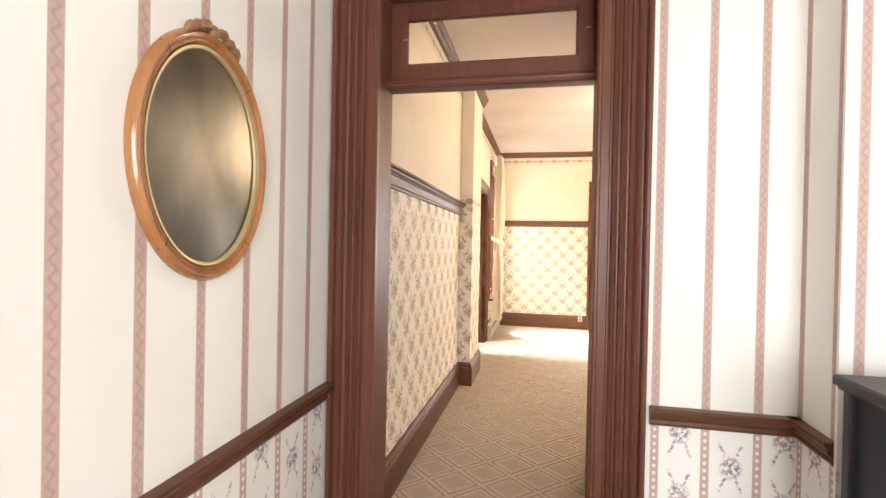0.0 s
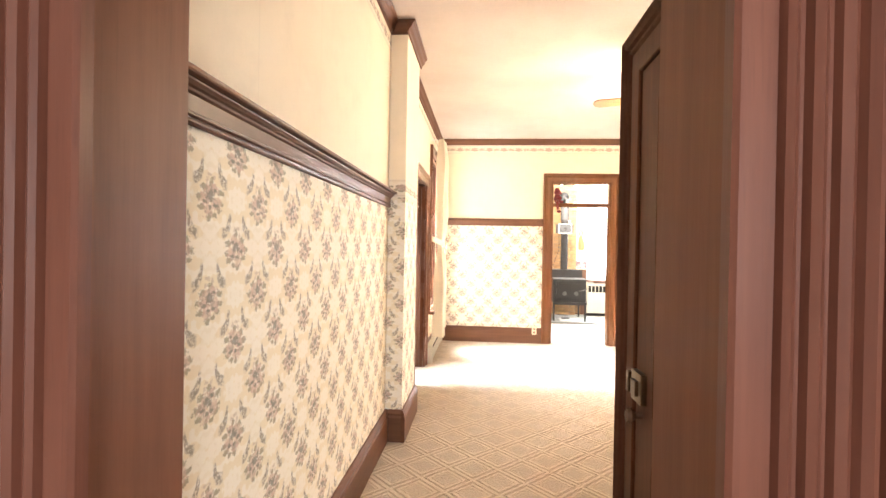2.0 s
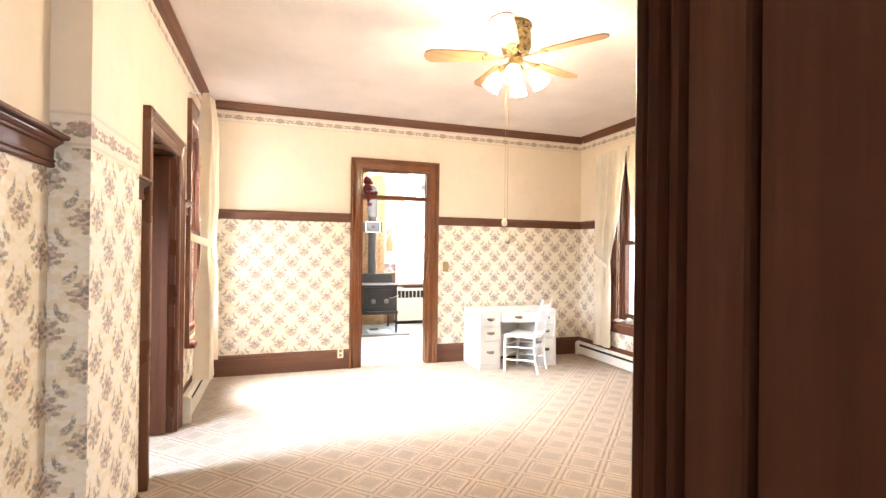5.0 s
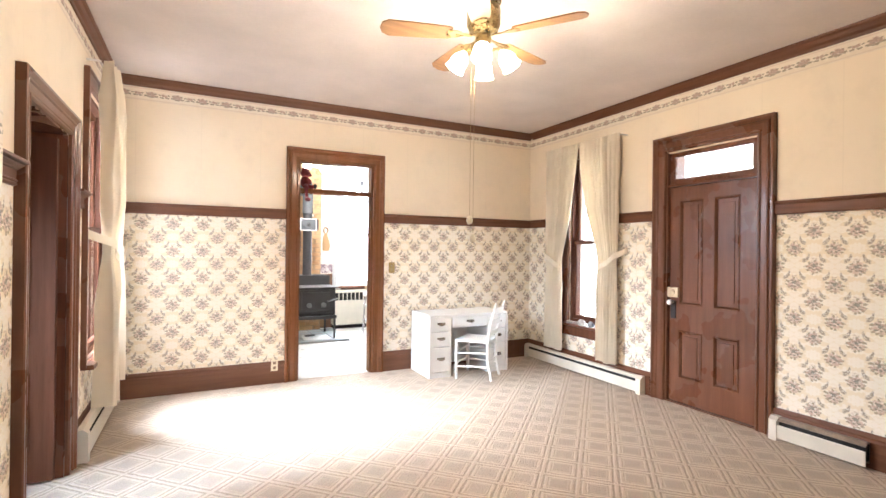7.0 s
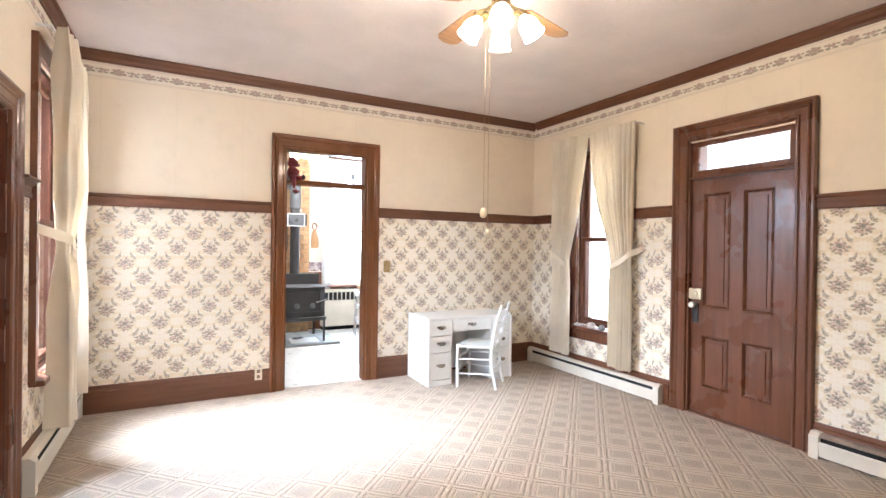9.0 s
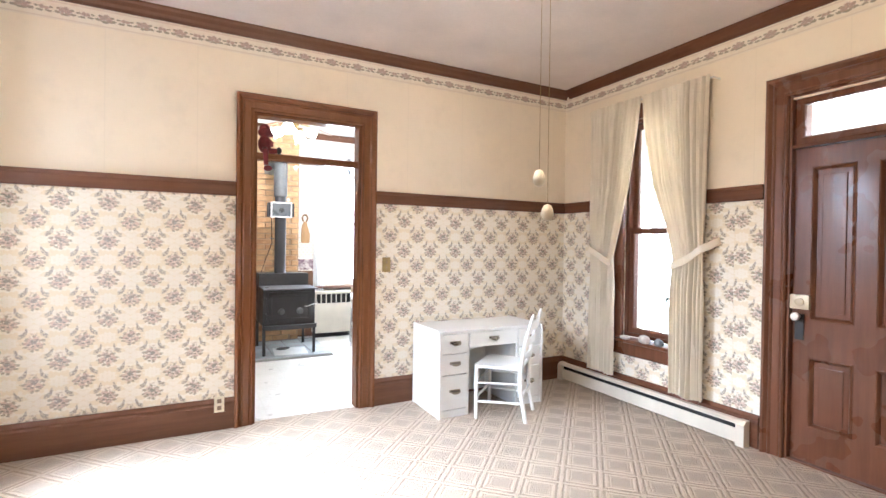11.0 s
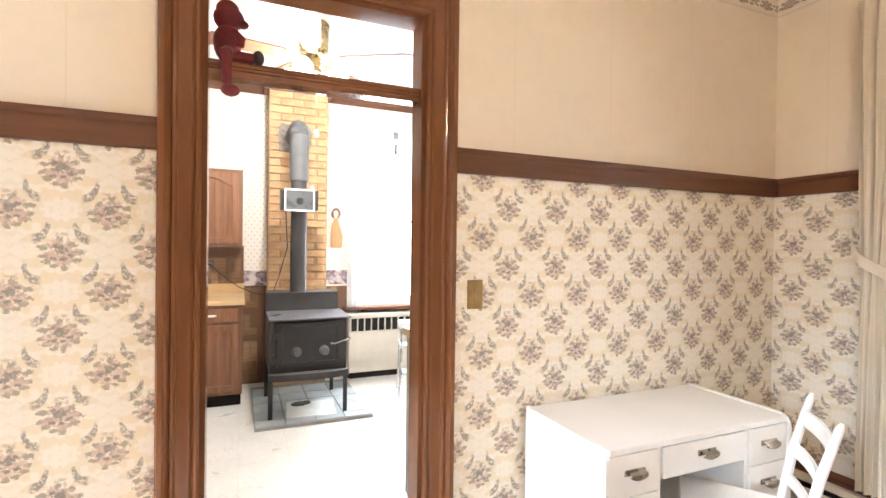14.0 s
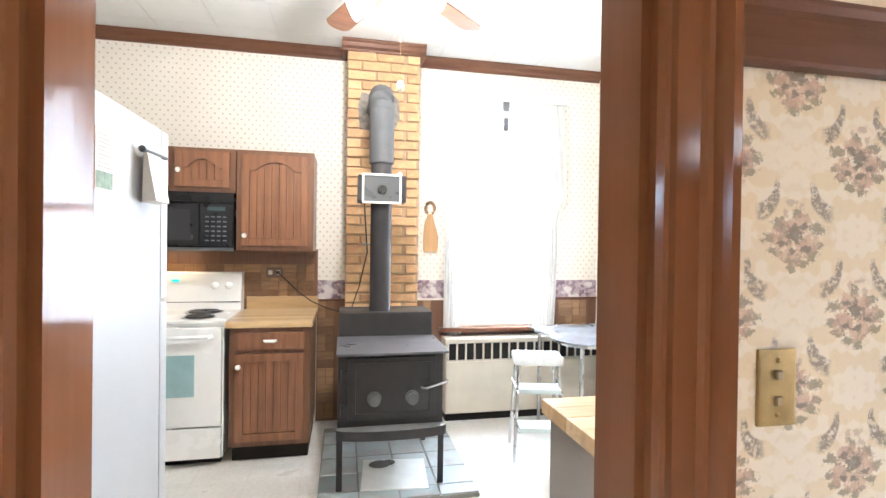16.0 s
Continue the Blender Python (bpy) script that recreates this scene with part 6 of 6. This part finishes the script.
part("handle", tube(bmesh.new(), [(0.06, -0.022, 0.79), (0.07, -0.055, 0.79), (0.685, -0.055, 0.79), (0.695, -0.022, 0.79)], 0.011), WHITE_ENAMEL, d, smooth=True)
part("drawer", B(0.006, 0.749, -0.018, 0.02, 0.05, 0.235, bevel=0.006), WHITE_ENAMEL, ob)
b = part("backguard", prism(bmesh.new(), [(0.50, 0.882), (0.515, 1.00), (0.53, 1.135), (0.545, 1.145), (0.615, 1.145), (0.615, 0.882)], (0, 0, 0), (0, 1, 0), (0, 0, 1), (0.755, 0, 0)), WHITE_ENAMEL, ob)
part("clock", B(0.30, 0.345, 0.514, 0.53, 1.078, 1.094), glow("clock_display", (0.05, 0.75, 0.65), 0.8), b, "green glowing clock display")
part("panel_line", B(0.004, 0.751, 0.503, 0.515, 0.935, 0.939), DARK, b)
for x in (0.08, 0.16, 0.58, 0.67):
    part("knob", lathe(bmesh.new(), [(0.026, 0.525), (0.024, 0.505), (0.014, 0.490), (0.010, 0.488)], (x, 0, 1.05), "y", 18), WHITE_ENAMEL, b, smooth=True)
for x, y, r in ((0.58, 0.14, 0.085), (0.55, 0.38, 0.105), (0.19, 0.14, 0.105), (0.19, 0.38, 0.085)):
    bm = bmesh.new()
    pts = [((x + r * k / 40 * math.cos(t)), (y + r * k / 40 * math.sin(t)), 0.891) for k, t in [(8 + 32 * q / 90, 2 * math.pi * 4 * q / 90) for q in range(91)]]
    tube(bm, pts, 0.005, 6)
    e = part("burner_coil", bm, BLACK_IRON, ob, "black spiral burner coil", True)
    part("drip_bowl", lathe(bmesh.new(), [(r + 0.016, 0.884), (r + 0.012, 0.887), (r, 0.884), (0.02, 0.8835)], (x, y, 0), seg=28), STEEL_EDGE, e, "steel drip bowl", True)

ob = thing("refrigerator", (-0.12, 8.40, -0.004), "white refrigerator with papers on its side", "refrigerator")
FRW, FRD, FRH = 0.72, 0.67, 1.715
n = Nodes("textured_fridge_enamel")
p = n.local()
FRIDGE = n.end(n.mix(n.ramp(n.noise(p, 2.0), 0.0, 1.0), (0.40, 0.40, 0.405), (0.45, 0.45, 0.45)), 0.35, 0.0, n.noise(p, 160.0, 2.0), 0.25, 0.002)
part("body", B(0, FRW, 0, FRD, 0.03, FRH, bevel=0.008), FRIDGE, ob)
# near-black plinth, the shade below the body put into its colour
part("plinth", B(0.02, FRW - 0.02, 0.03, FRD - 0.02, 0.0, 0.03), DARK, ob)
for z0, z1 in ((0.10, 1.16), (1.17, FRH)):
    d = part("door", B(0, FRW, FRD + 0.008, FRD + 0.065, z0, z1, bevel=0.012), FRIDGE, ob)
    zz = (z0 + 0.62, z1 - 0.03) if z0 < 1 else (z0 + 0.03, z1 - 0.22)
    part("handle", tube(bmesh.new(), [(FRW - 0.05, FRD + 0.062, zz[0]), (FRW - 0.05, FRD + 0.10, zz[0] + 0.03), (FRW - 0.05, FRD + 0.10, zz[1] - 0.03), (FRW - 0.05, FRD + 0.062, zz[1])], 0.013), FRIDGE, d, smooth=True)
ob = thing("paper_notice", (0.601, 8.645, 1.475), "printed card fixed to the refrigerator side", "paper")
part("card", B(0.0, 0.002, 0.0, 0.090, 0.0, 0.15), plain("aged_card", (0.66, 0.60, 0.48), 0.7), ob)
for k in range(9):
    part("text_line", B(0.002, 0.0026, 0.010, 0.080 - 0.012 * (k % 3), 0.055 + 0.0098 * k, 0.058 + 0.0098 * k), plain("print_grey", (0.30, 0.27, 0.24), 0.7), ob)
part("picture_strip", B(0.002, 0.0027, 0.004, 0.086, 0.004, 0.046), plain("printed_green", (0.16, 0.22, 0.14), 0.6, 0.0, 0.6, 60.0), ob, "dark green picture strip")
ob = thing("note_pad", (0.601, 8.875, 1.465), "hanging note pad on a black clip bar", "note pad")
bm = bmesh.new()
tube(bm, [(0.02, -0.01, 0.145), (0.022, 0.165, 0.150)], 0.006)
blob(bm, (0.02, -0.012, 0.147), 0.010)
part("clip_bar", bm, BLACK_IRON, ob, "black clip bar", True)
part("paper", prism(bmesh.new(), [(0.012, 0.0), (0.050, 0.004), (0.024, 0.145), (0.016, 0.145)], (0, 0.01, 0), (1, 0, 0), (0, 0, 1), (0, 0.105, 0)), plain("note_paper", (0.62, 0.59, 0.53), 0.8), ob)

# kitchen window dressing
VAL = thing("valance_rod", (0, 0, 0), "white flat curtain rod over the kitchen window", "curtain rod")
part("rod", B(1.95, 2.98, KY1 - 0.075, KY1 - 0.062, 2.525, 2.580, bevel=0.004), WHITE_WOOD, VAL)
for x in (1.95, 2.967):
    part("bracket", B(x, x + 0.013, KY1 - 0.062, KY1, 2.53, 2.575), WHITE_WOOD, VAL)
ob = thing("curtain", (0, 0, 0), "white sheer kitchen curtain gathered aside", "curtain", "kitchen curtains")
part("cloth", drape(lambda z: (1.955, lerp_table(z, [(0.62, 2.10), (0.95, 2.10), (1.5, 2.12), (2.54, 2.42)])), 0.60, 2.545, at_y(KY1, -1), 6.0, 0.012, 0.05, 21), SHEER, ob, smooth=True)
ob = thing("curtain", (0, 0, 0), "white sheer kitchen curtain gathered aside", "curtain", "kitchen curtains")
part("cloth", drape(lambda z: (lerp_table(z, [(0.72, 2.72), (1.2, 2.72), (1.9, 2.62), (2.54, 2.43)]), lerp_table(z, [(0.72, 2.90), (1.6, 2.93), (1.75, 3.0), (2.54, 2.97)])), 0.70, 2.545, at_y(KY1, -1), 7.0, 0.012, 0.05, 22), SHEER, ob, smooth=True)
ob = thing("window_thermometer", (2.45, KY1 - 0.064, 2.28), "small grey ornament hanging at the window", "ornament")
bm = B(-0.028, 0.028, -0.004, 0.004, 0.16, 0.24, bevel=0.003)
box(bm, -0.022, 0.022, -0.004, 0.004, 0.0, 0.11, 0.003)
tube(bm, [(0, 0, 0.11), (0, 0, 0.16)], 0.004)
part("plate", bm, plain("grey_metal_tag", (0.22, 0.22, 0.22), 0.4, 0.5), ob)
setting("window_sill_kitchen", B(KW[0] - 0.10, KW[1] + 0.10, KY1 - 0.10, KY1 + 0.02, 0.672, 0.700, bevel=0.005), DOOR_WOOD, "dark wooden kitchen window sill", "window sill")

ob = thing("convector", (1.95, 10.96, -0.004), "cream steel convector cabinet under the window", "radiator")
CVW = 1.30
part("body", B(0, CVW, 0.012, 0.188, 0.06, 0.635, bevel=0.004), CREAM_METAL, ob)
part("front_panel", B(0.006, CVW - 0.006, 0.0, 0.012, 0.065, 0.46, bevel=0.004), CREAM_METAL, ob)
# no real opening: a near-black sheet paints the shade between the bars
part("grille_shade", B(0.01, CVW - 0.01, 0.008, 0.0115, 0.475, 0.60), DARK, ob, "near-black sheet painted as the shade behind the grille")
for k in range(19):
    x = 0.012 + k * (CVW - 0.036) / 18
    part("grille_bar", B(x, x + 0.014, 0.0, 0.011, 0.468, 0.606, bevel=0.002), CREAM_METAL, ob)
part("top_lip", B(-0.004, CVW + 0.004, -0.006, 0.188, 0.606, 0.64, bevel=0.004), CREAM_METAL, ob)
# shade beneath the convector, painted as a near-black base
part("base", B(0.01, CVW - 0.01, 0.03, 0.188, 0.0, 0.06), DARK, ob)

CHROME = plain("dull_chrome", (0.60, 0.60, 0.60), 0.22, 1.0, 0.1)
ob = thing("step_stool", (2.425, 10.33, -0.004), "chrome step stool with white padded seat and steps", "stool", rz=-14)
part("seat", B(-0.155, 0.155, -0.115, 0.115, 0.60, 0.655, bevel=0.018), plain("white_vinyl_seat", (0.76, 0.77, 0.75), 0.3), ob, "white padded seat", True)
for sx in (-1, 1):
    for sy in (-1, 1):
        part("leg", tube(bmesh.new(), [(sx * 0.125, sy * 0.09, 0.605), (sx * 0.155, sy * 0.155, 0.0)], 0.0105, 10), CHROME, ob, smooth=True)
for z, y in ((0.44, -0.10), (0.22, -0.16)):
    part("step", B(-0.13, 0.13, y - 0.075, y + 0.075, z, z + 0.03, bevel=0.008), plain("pale_green_step", (0.62, 0.70, 0.68), 0.4), ob, "pale green step pad", True)
    for sx in (-1, 1):
        part("step_arm", tube(bmesh.new(), [(sx * 0.132, y - 0.07, z), (sx * 0.145, 0.10, z + 0.02)], 0.008), CHROME, ob, smooth=True)

ob = thing("kitchen_table", (2.95, 10.55, -0.004), "grey drop-leaf kitchen table on chrome legs", "table")
pr = [(0.33, -0.40), (0.33, 0.45), (-0.33, 0.42)] + [(-0.30 - 0.06 * math.sin(t), 0.05 - 0.42 * math.sin(t / 2) * 0 - 0.40 * k / 6) for k, t in [(k, math.pi * k / 6) for k in range(1, 6)]] + [(-0.24, -0.37)]
part("tabletop", prism(bmesh.new(), pr, (0, 0, 0.705), (1, 0, 0), (0, 1, 0), (0, 0, 0.026)), plain("grey_laminate", (0.24, 0.25, 0.27), 0.12, 0.0, 0.15), ob, "glossy grey laminate top")
part("rim", prism(bmesh.new(), [(a * 1.012, b * 1.012) for a, b in pr], (0, 0, 0.708), (1, 0, 0), (0, 1, 0), (0, 0, 0.018)), CHROME, ob, "chrome edge band")
for x, y in ((-0.26, -0.33), (-0.26, 0.36), (0.28, -0.33), (0.28, 0.38)):
    part("leg", tube(bmesh.new(), [(x, y, 0.705), (x, y, 0.0)], 0.014, 12), CHROME, ob, smooth=True)

ob = thing("kitchen_island", (1.768, 8.215, -0.004), "grey cabinet with a butcher block top", "kitchen island")
part("body", B(0.02, 0.74, 0.0, 0.49, 0.0, 0.855, bevel=0.004), plain("grey_brown_panel", (0.27, 0.24, 0.21), 0.5, 0.0, 0.12), ob)
for k in range(7):
    part("stave", B(0.0, 0.76, -0.06 + 0.0815 * k + 0.001, -0.06 + 0.0815 * (k + 1), 0.856, 0.898, bevel=0.003), BUTCHER, ob)

ob = thing("hanging_paddle", (1.845, KY1, 1.30), "worn wooden butter paddle hanging on the wall", "wooden paddle")
bm = prism(bmesh.new(), [(-0.050, 0.01), (-0.04, 0.0), (0.05, 0.0), (0.062, 0.012), (0.068, 0.12), (0.035, 0.235), (0.018, 0.30), (-0.018, 0.30), (-0.045, 0.22), (-0.052, 0.12)], (0, -0.022, 0), (1, 0, 0), (0, 0, 1), (0, 0.018, 0))
part("blade", bm, wood("worn_paddle_wood", (0.30, 0.17, 0.07), (0.46, 0.28, 0.13), 0.6, "z", 0.0), ob)
ring = [(0.045 * math.sin(t) * 0.8, -0.014, 0.345 + 0.048 * math.cos(t)) for t in [2 * math.pi * k / 18 - 2.6 for k in range(16)]]
part("handle_ring", tube(bmesh.new(), ring, 0.013), wood("dark_ring_wood", (0.16, 0.09, 0.04), (0.26, 0.15, 0.07), 0.5), ob, "dark curled handle", True)

ob = thing("wall_outlet", (0.672, KY1 - 0.012, 1.135), "brown outlet with a black plug on the backsplash", "outlet")
part("plate", B(-0.06, 0.06, -0.008, 0.0, -0.04, 0.04, bevel=0.003), plain("brown_plate", (0.15, 0.09, 0.06), 0.4), ob)
for x in (-0.028, 0.028):
    part("socket", B(x - 0.014, x + 0.014, -0.011, -0.008, -0.016, 0.016, bevel=0.003), plain("pale_socket", (0.60, 0.54, 0.45), 0.4), ob, "pale socket")
p = part("plug", B(0.012, 0.042, -0.035, -0.011, -0.012, 0.012, bevel=0.004), BLACK_IRON, ob, "black plug")
cord = thing("power_cord", (0, 0, 0), "black cord drooping from outlet to stove pipe box", "cord")
part("cord", tube(bmesh.new(), [(0.70, KY1 - 0.045, 1.135), (0.76, KY1 - 0.05, 1.08), (0.85, KY1 - 0.10, 1.00), (0.95, KY1 - 0.14, 0.93), (1.06, KY1 - 0.18, 0.885), (1.17, KY1 - 0.25, 0.86), (1.24, CHY - 0.03, 0.90), (1.29, CHY - 0.03, 1.05), (1.33, 10.60, 1.30), (1.30, 10.45, 1.64)], 0.0045, 6), BLACK_IRON, cord, smooth=True)

# ---- outside ----
n = Nodes("lawn")
p = n.position()
LAWN = n.end(n.mix(n.ramp(n.noise(p, 0.6, 4.0), 0.0, 1.0), (0.06, 0.09, 0.03), (0.13, 0.15, 0.06)), 0.95)
setting("ground", B(-300, 300, -300, 300, -0.62, -0.5), LAWN, "grass around the house", "ground")
# Added emissive board: stands for the bright outdoors and lights the east side.
setting("backdrop", B(9.0, 9.05, -2.0, 16.0, -0.5, 7.0), glow("daylight_board_glow", (0.95, 0.98, 1.0), 20.0), "added glowing board standing for daylight beyond the porch", "backdrop")
PORCH_WHITE = plain("porch_paint", (0.78, 0.78, 0.76), 0.6)
setting("porch_floor", B(XR + 0.22, 6.4, 3.6, 9.6, -0.5, -0.06), plain("porch_boards", (0.50, 0.49, 0.46), 0.6), "pale painted porch floor", "porch floor")
setting("porch_ceiling", B(XR + 0.22, 6.6, 3.6, 9.6, 2.75, 2.85), PORCH_WHITE, "white porch ceiling", "porch ceiling")
setting("porch_beam", B(6.15, 6.35, 3.6, 9.6, 2.45, 2.75), PORCH_WHITE, "white porch beam", "beam")
for y in (4.4, 7.2, 8.9):
    ob = thing("porch_post", (6.25, y, -0.06), "white square porch post", "post", "porch posts")
    part("shaft", B(-0.06, 0.06, -0.06, 0.06, 0.0, 2.51, bevel=0.008), PORCH_WHITE, ob)
    part("base", B(-0.09, 0.09, -0.09, 0.09, 0.0, 0.16, bevel=0.008), PORCH_WHITE, ob)
ob = thing("porch_chair", (4.84, 7.12, -0.06), "dark metal porch chair with pale green cushion", "chair", rz=-84)
FRAME_M = plain("dark_porch_metal", (0.10, 0.12, 0.12), 0.4, 0.5)
for sx in (-1, 1):
    part("arm_frame", tube(bmesh.new(), [(sx * 0.3, 0.28, 0.0), (sx * 0.3, 0.28, 0.55), (sx * 0.3, -0.25, 0.60), (sx * 0.3, -0.30, 0.0)], 0.018), FRAME_M, ob, smooth=True)
part("back_rail", tube(bmesh.new(), [(-0.3, -0.27, 0.58), (-0.3, -0.34, 0.88), (0.3, -0.34, 0.88), (0.3, -0.27, 0.58)], 0.018), FRAME_M, ob, smooth=True)
GREEN_C = plain("pale_green_cushion", (0.55, 0.68, 0.55), 0.9)
part("seat_cushion", B(-0.27, 0.27, -0.25, 0.27, 0.36, 0.48, bevel=0.03), GREEN_C, ob, "pale green seat cushion", True)
bm = B(-0.27, 0.27, -0.30, -0.19, 0.47, 0.86, bevel=0.03)
part("back_cushion", bm, GREEN_C, ob, "pale green back cushion", True)
part("seat_frame", B(-0.3, 0.3, -0.28, 0.28, 0.325, 0.36, bevel=0.004), FRAME_M, ob)

# ---- small pieces, last ----
rnd = random.Random(5)


def piece_mesh(name, w, d, h, material, bevel=0.004):
    bm = bmesh.new()
    box(bm, -w / 2, w / 2, -d / 2, d / 2, -h / 2, h / 2)
    es = [e for e in bm.edges if all(v.co.y < 0 for v in e.verts)] if d < w else list(bm.edges)
    bmesh.ops.bevel(bm, geom=es, offset=bevel, segments=1, affect="EDGES")
    bmesh.ops.recalc_face_normals(bm, faces=bm.faces)
    bmesh.ops.scale(bm, vec=(S, S, S), verts=bm.verts)
    me = bpy.data.meshes.new(name)
    bm.to_mesh(me)
    bm.free()
    me.materials.append(material)
    return me


def lay(name, me, place, parent, turn=(0, 0, 0)):
    ob = new(name, me)
    ob.parent = parent
    ob.matrix_basis = pose(place[0] * S, place[1] * S, place[2] * S, *turn)
    return ob


pr = [(-0.14, -0.13), (-0.02, -0.145), (0.11, -0.125), (0.15, -0.05), (0.145, 0.09), (0.10, 0.13), (-0.05, 0.12), (-0.13, 0.135), (-0.155, 0.03)]
part("cement_patch", prism(bmesh.new(), pr, (1.42, CHY - 0.026, 2.325), (1, 0, 0), (0, 0, 1), (0, 0.02, 0)), plain("grey_cement", (0.24, 0.21, 0.18), 0.95, 0.0, 0.4, 22.0, 0.6), chimney, "grey cement patch round the pipe")
# bricks of the chimney, in running bond
COURSE, LEN = 0.0705, 0.196
brick_full = [piece_mesh("brick", LEN, 0.030, COURSE - 0.012 + e, BRICK) for e in (-0.002, 0.0, 0.002)]
brick_half = piece_mesh("brick_half", LEN / 2 - 0.006, 0.030, COURSE - 0.012, BRICK)
row = 0
z = 0.045
while z < ZC - 0.09:
    x = CHX[0] + 0.004
    if row % 2:
        lay("brick", brick_half, (x + LEN / 4 - 0.003, CHY - 0.006 + rnd.uniform(-0.003, 0.002), z), chimney)
        x += LEN / 2 + 0.006
    while x + LEN <= CHX[1] + 0.03:
        dx = min(0.0, CHX[1] - (x + LEN))
        lay("brick", rnd.choice(brick_full), (x + LEN / 2 + dx, CHY - 0.006 + rnd.uniform(-0.003, 0.002), z), chimney, (rnd.uniform(-1, 1), rnd.uniform(-0.7, 0.7), rnd.uniform(-0.6, 0.6)))
        x += LEN + 0.012
    if CHX[1] - x > 0.06:
        lay("brick", brick_half, (CHX[1] - LEN / 4, CHY - 0.006, z), chimney)
    z += COURSE
    row += 1

# slate tiles of the hearth
hearth = setting("hearth", B(1.055, 1.915, 9.865, 10.93, -0.004, 0.018), plain("hearth_grout", (0.26, 0.25, 0.23), 0.9), "slate tile hearth under the stove", "hearth")
tile_full = piece_mesh("slate_tile", 0.206, 0.206, 0.010, SLATE, 0.003)
tile_long = piece_mesh("slate_edge_tile", 0.206, 0.10, 0.010, SLATE, 0.003)
for i in range(4):
    for j in range(5):
        me, y = (tile_long, 9.92) if j == 0 else (tile_full, 10.08 + (j - 1) * 0.2135)
        lay("slate_tile", me, (1.055 + 0.1075 + 0.215 * i, y, 0.0235 + rnd.uniform(-0.0015, 0.0015)), hearth)

# wood blocks of the wainscot and backsplash, laid in basket weave
wains = setting("wall_wainscot_kitchen", B(0.98, CHX[0], KY1 - 0.008, KY1 - 0.004, 0.0, 0.915), CAB_DARK, "wooden block wainscot behind the stove", "wainscot")
wains2 = setting("wall_wainscot_kitchen_east", wall_y(bmesh.new(), KY1 - 0.008, KY1 - 0.004, CHX[1], KXR, 0.0, 0.915, [(KW[0] - 0.002, KW[1] + 0.002, 0.70, 0.915)]), CAB_DARK, "wooden block wainscot beside the window", "wainscot")
splash = setting("wall_backsplash", B(-0.32, 0.985, KY1 - 0.008, KY1 - 0.0045, 0.86, 1.31), CAB_DARK, "wooden block backsplash behind the range", "backsplash")
lie = piece_mesh("wood_block", 0.124, 0.008, 0.060, BLOCK, 0.002)
stand = piece_mesh("wood_block_upright", 0.060, 0.008, 0.124, BLOCK, 0.002)
for parent, x0, x1, z0, z1 in ((wains, 0.985, CHX[0], 0.02, 0.90), (wains2, CHX[1] + 0.01, 1.95, 0.02, 0.90), (wains2, 2.95, KXR, 0.65, 0.90), (splash, -0.32, 0.98, 0.94, 1.29)):
    i, x = 0, x0
    while x + 0.10 < x1:
        j, z = 0, z0
        while z + 0.10 < z1:
            for k in (-1, 1):
                if (i + j) % 2:
                    lay("wood_block", lie, (x + 0.064, KY1 - 0.011 + rnd.uniform(-0.0015, 0.001), z + 0.064 + k * 0.032), parent)
                else:
                    lay("wood_block", stand, (x + 0.064 + k * 0.032, KY1 - 0.011 + rnd.uniform(-0.0015, 0.001), z + 0.064), parent)
            z += 0.128
            j += 1
        x += 0.128
        i += 1
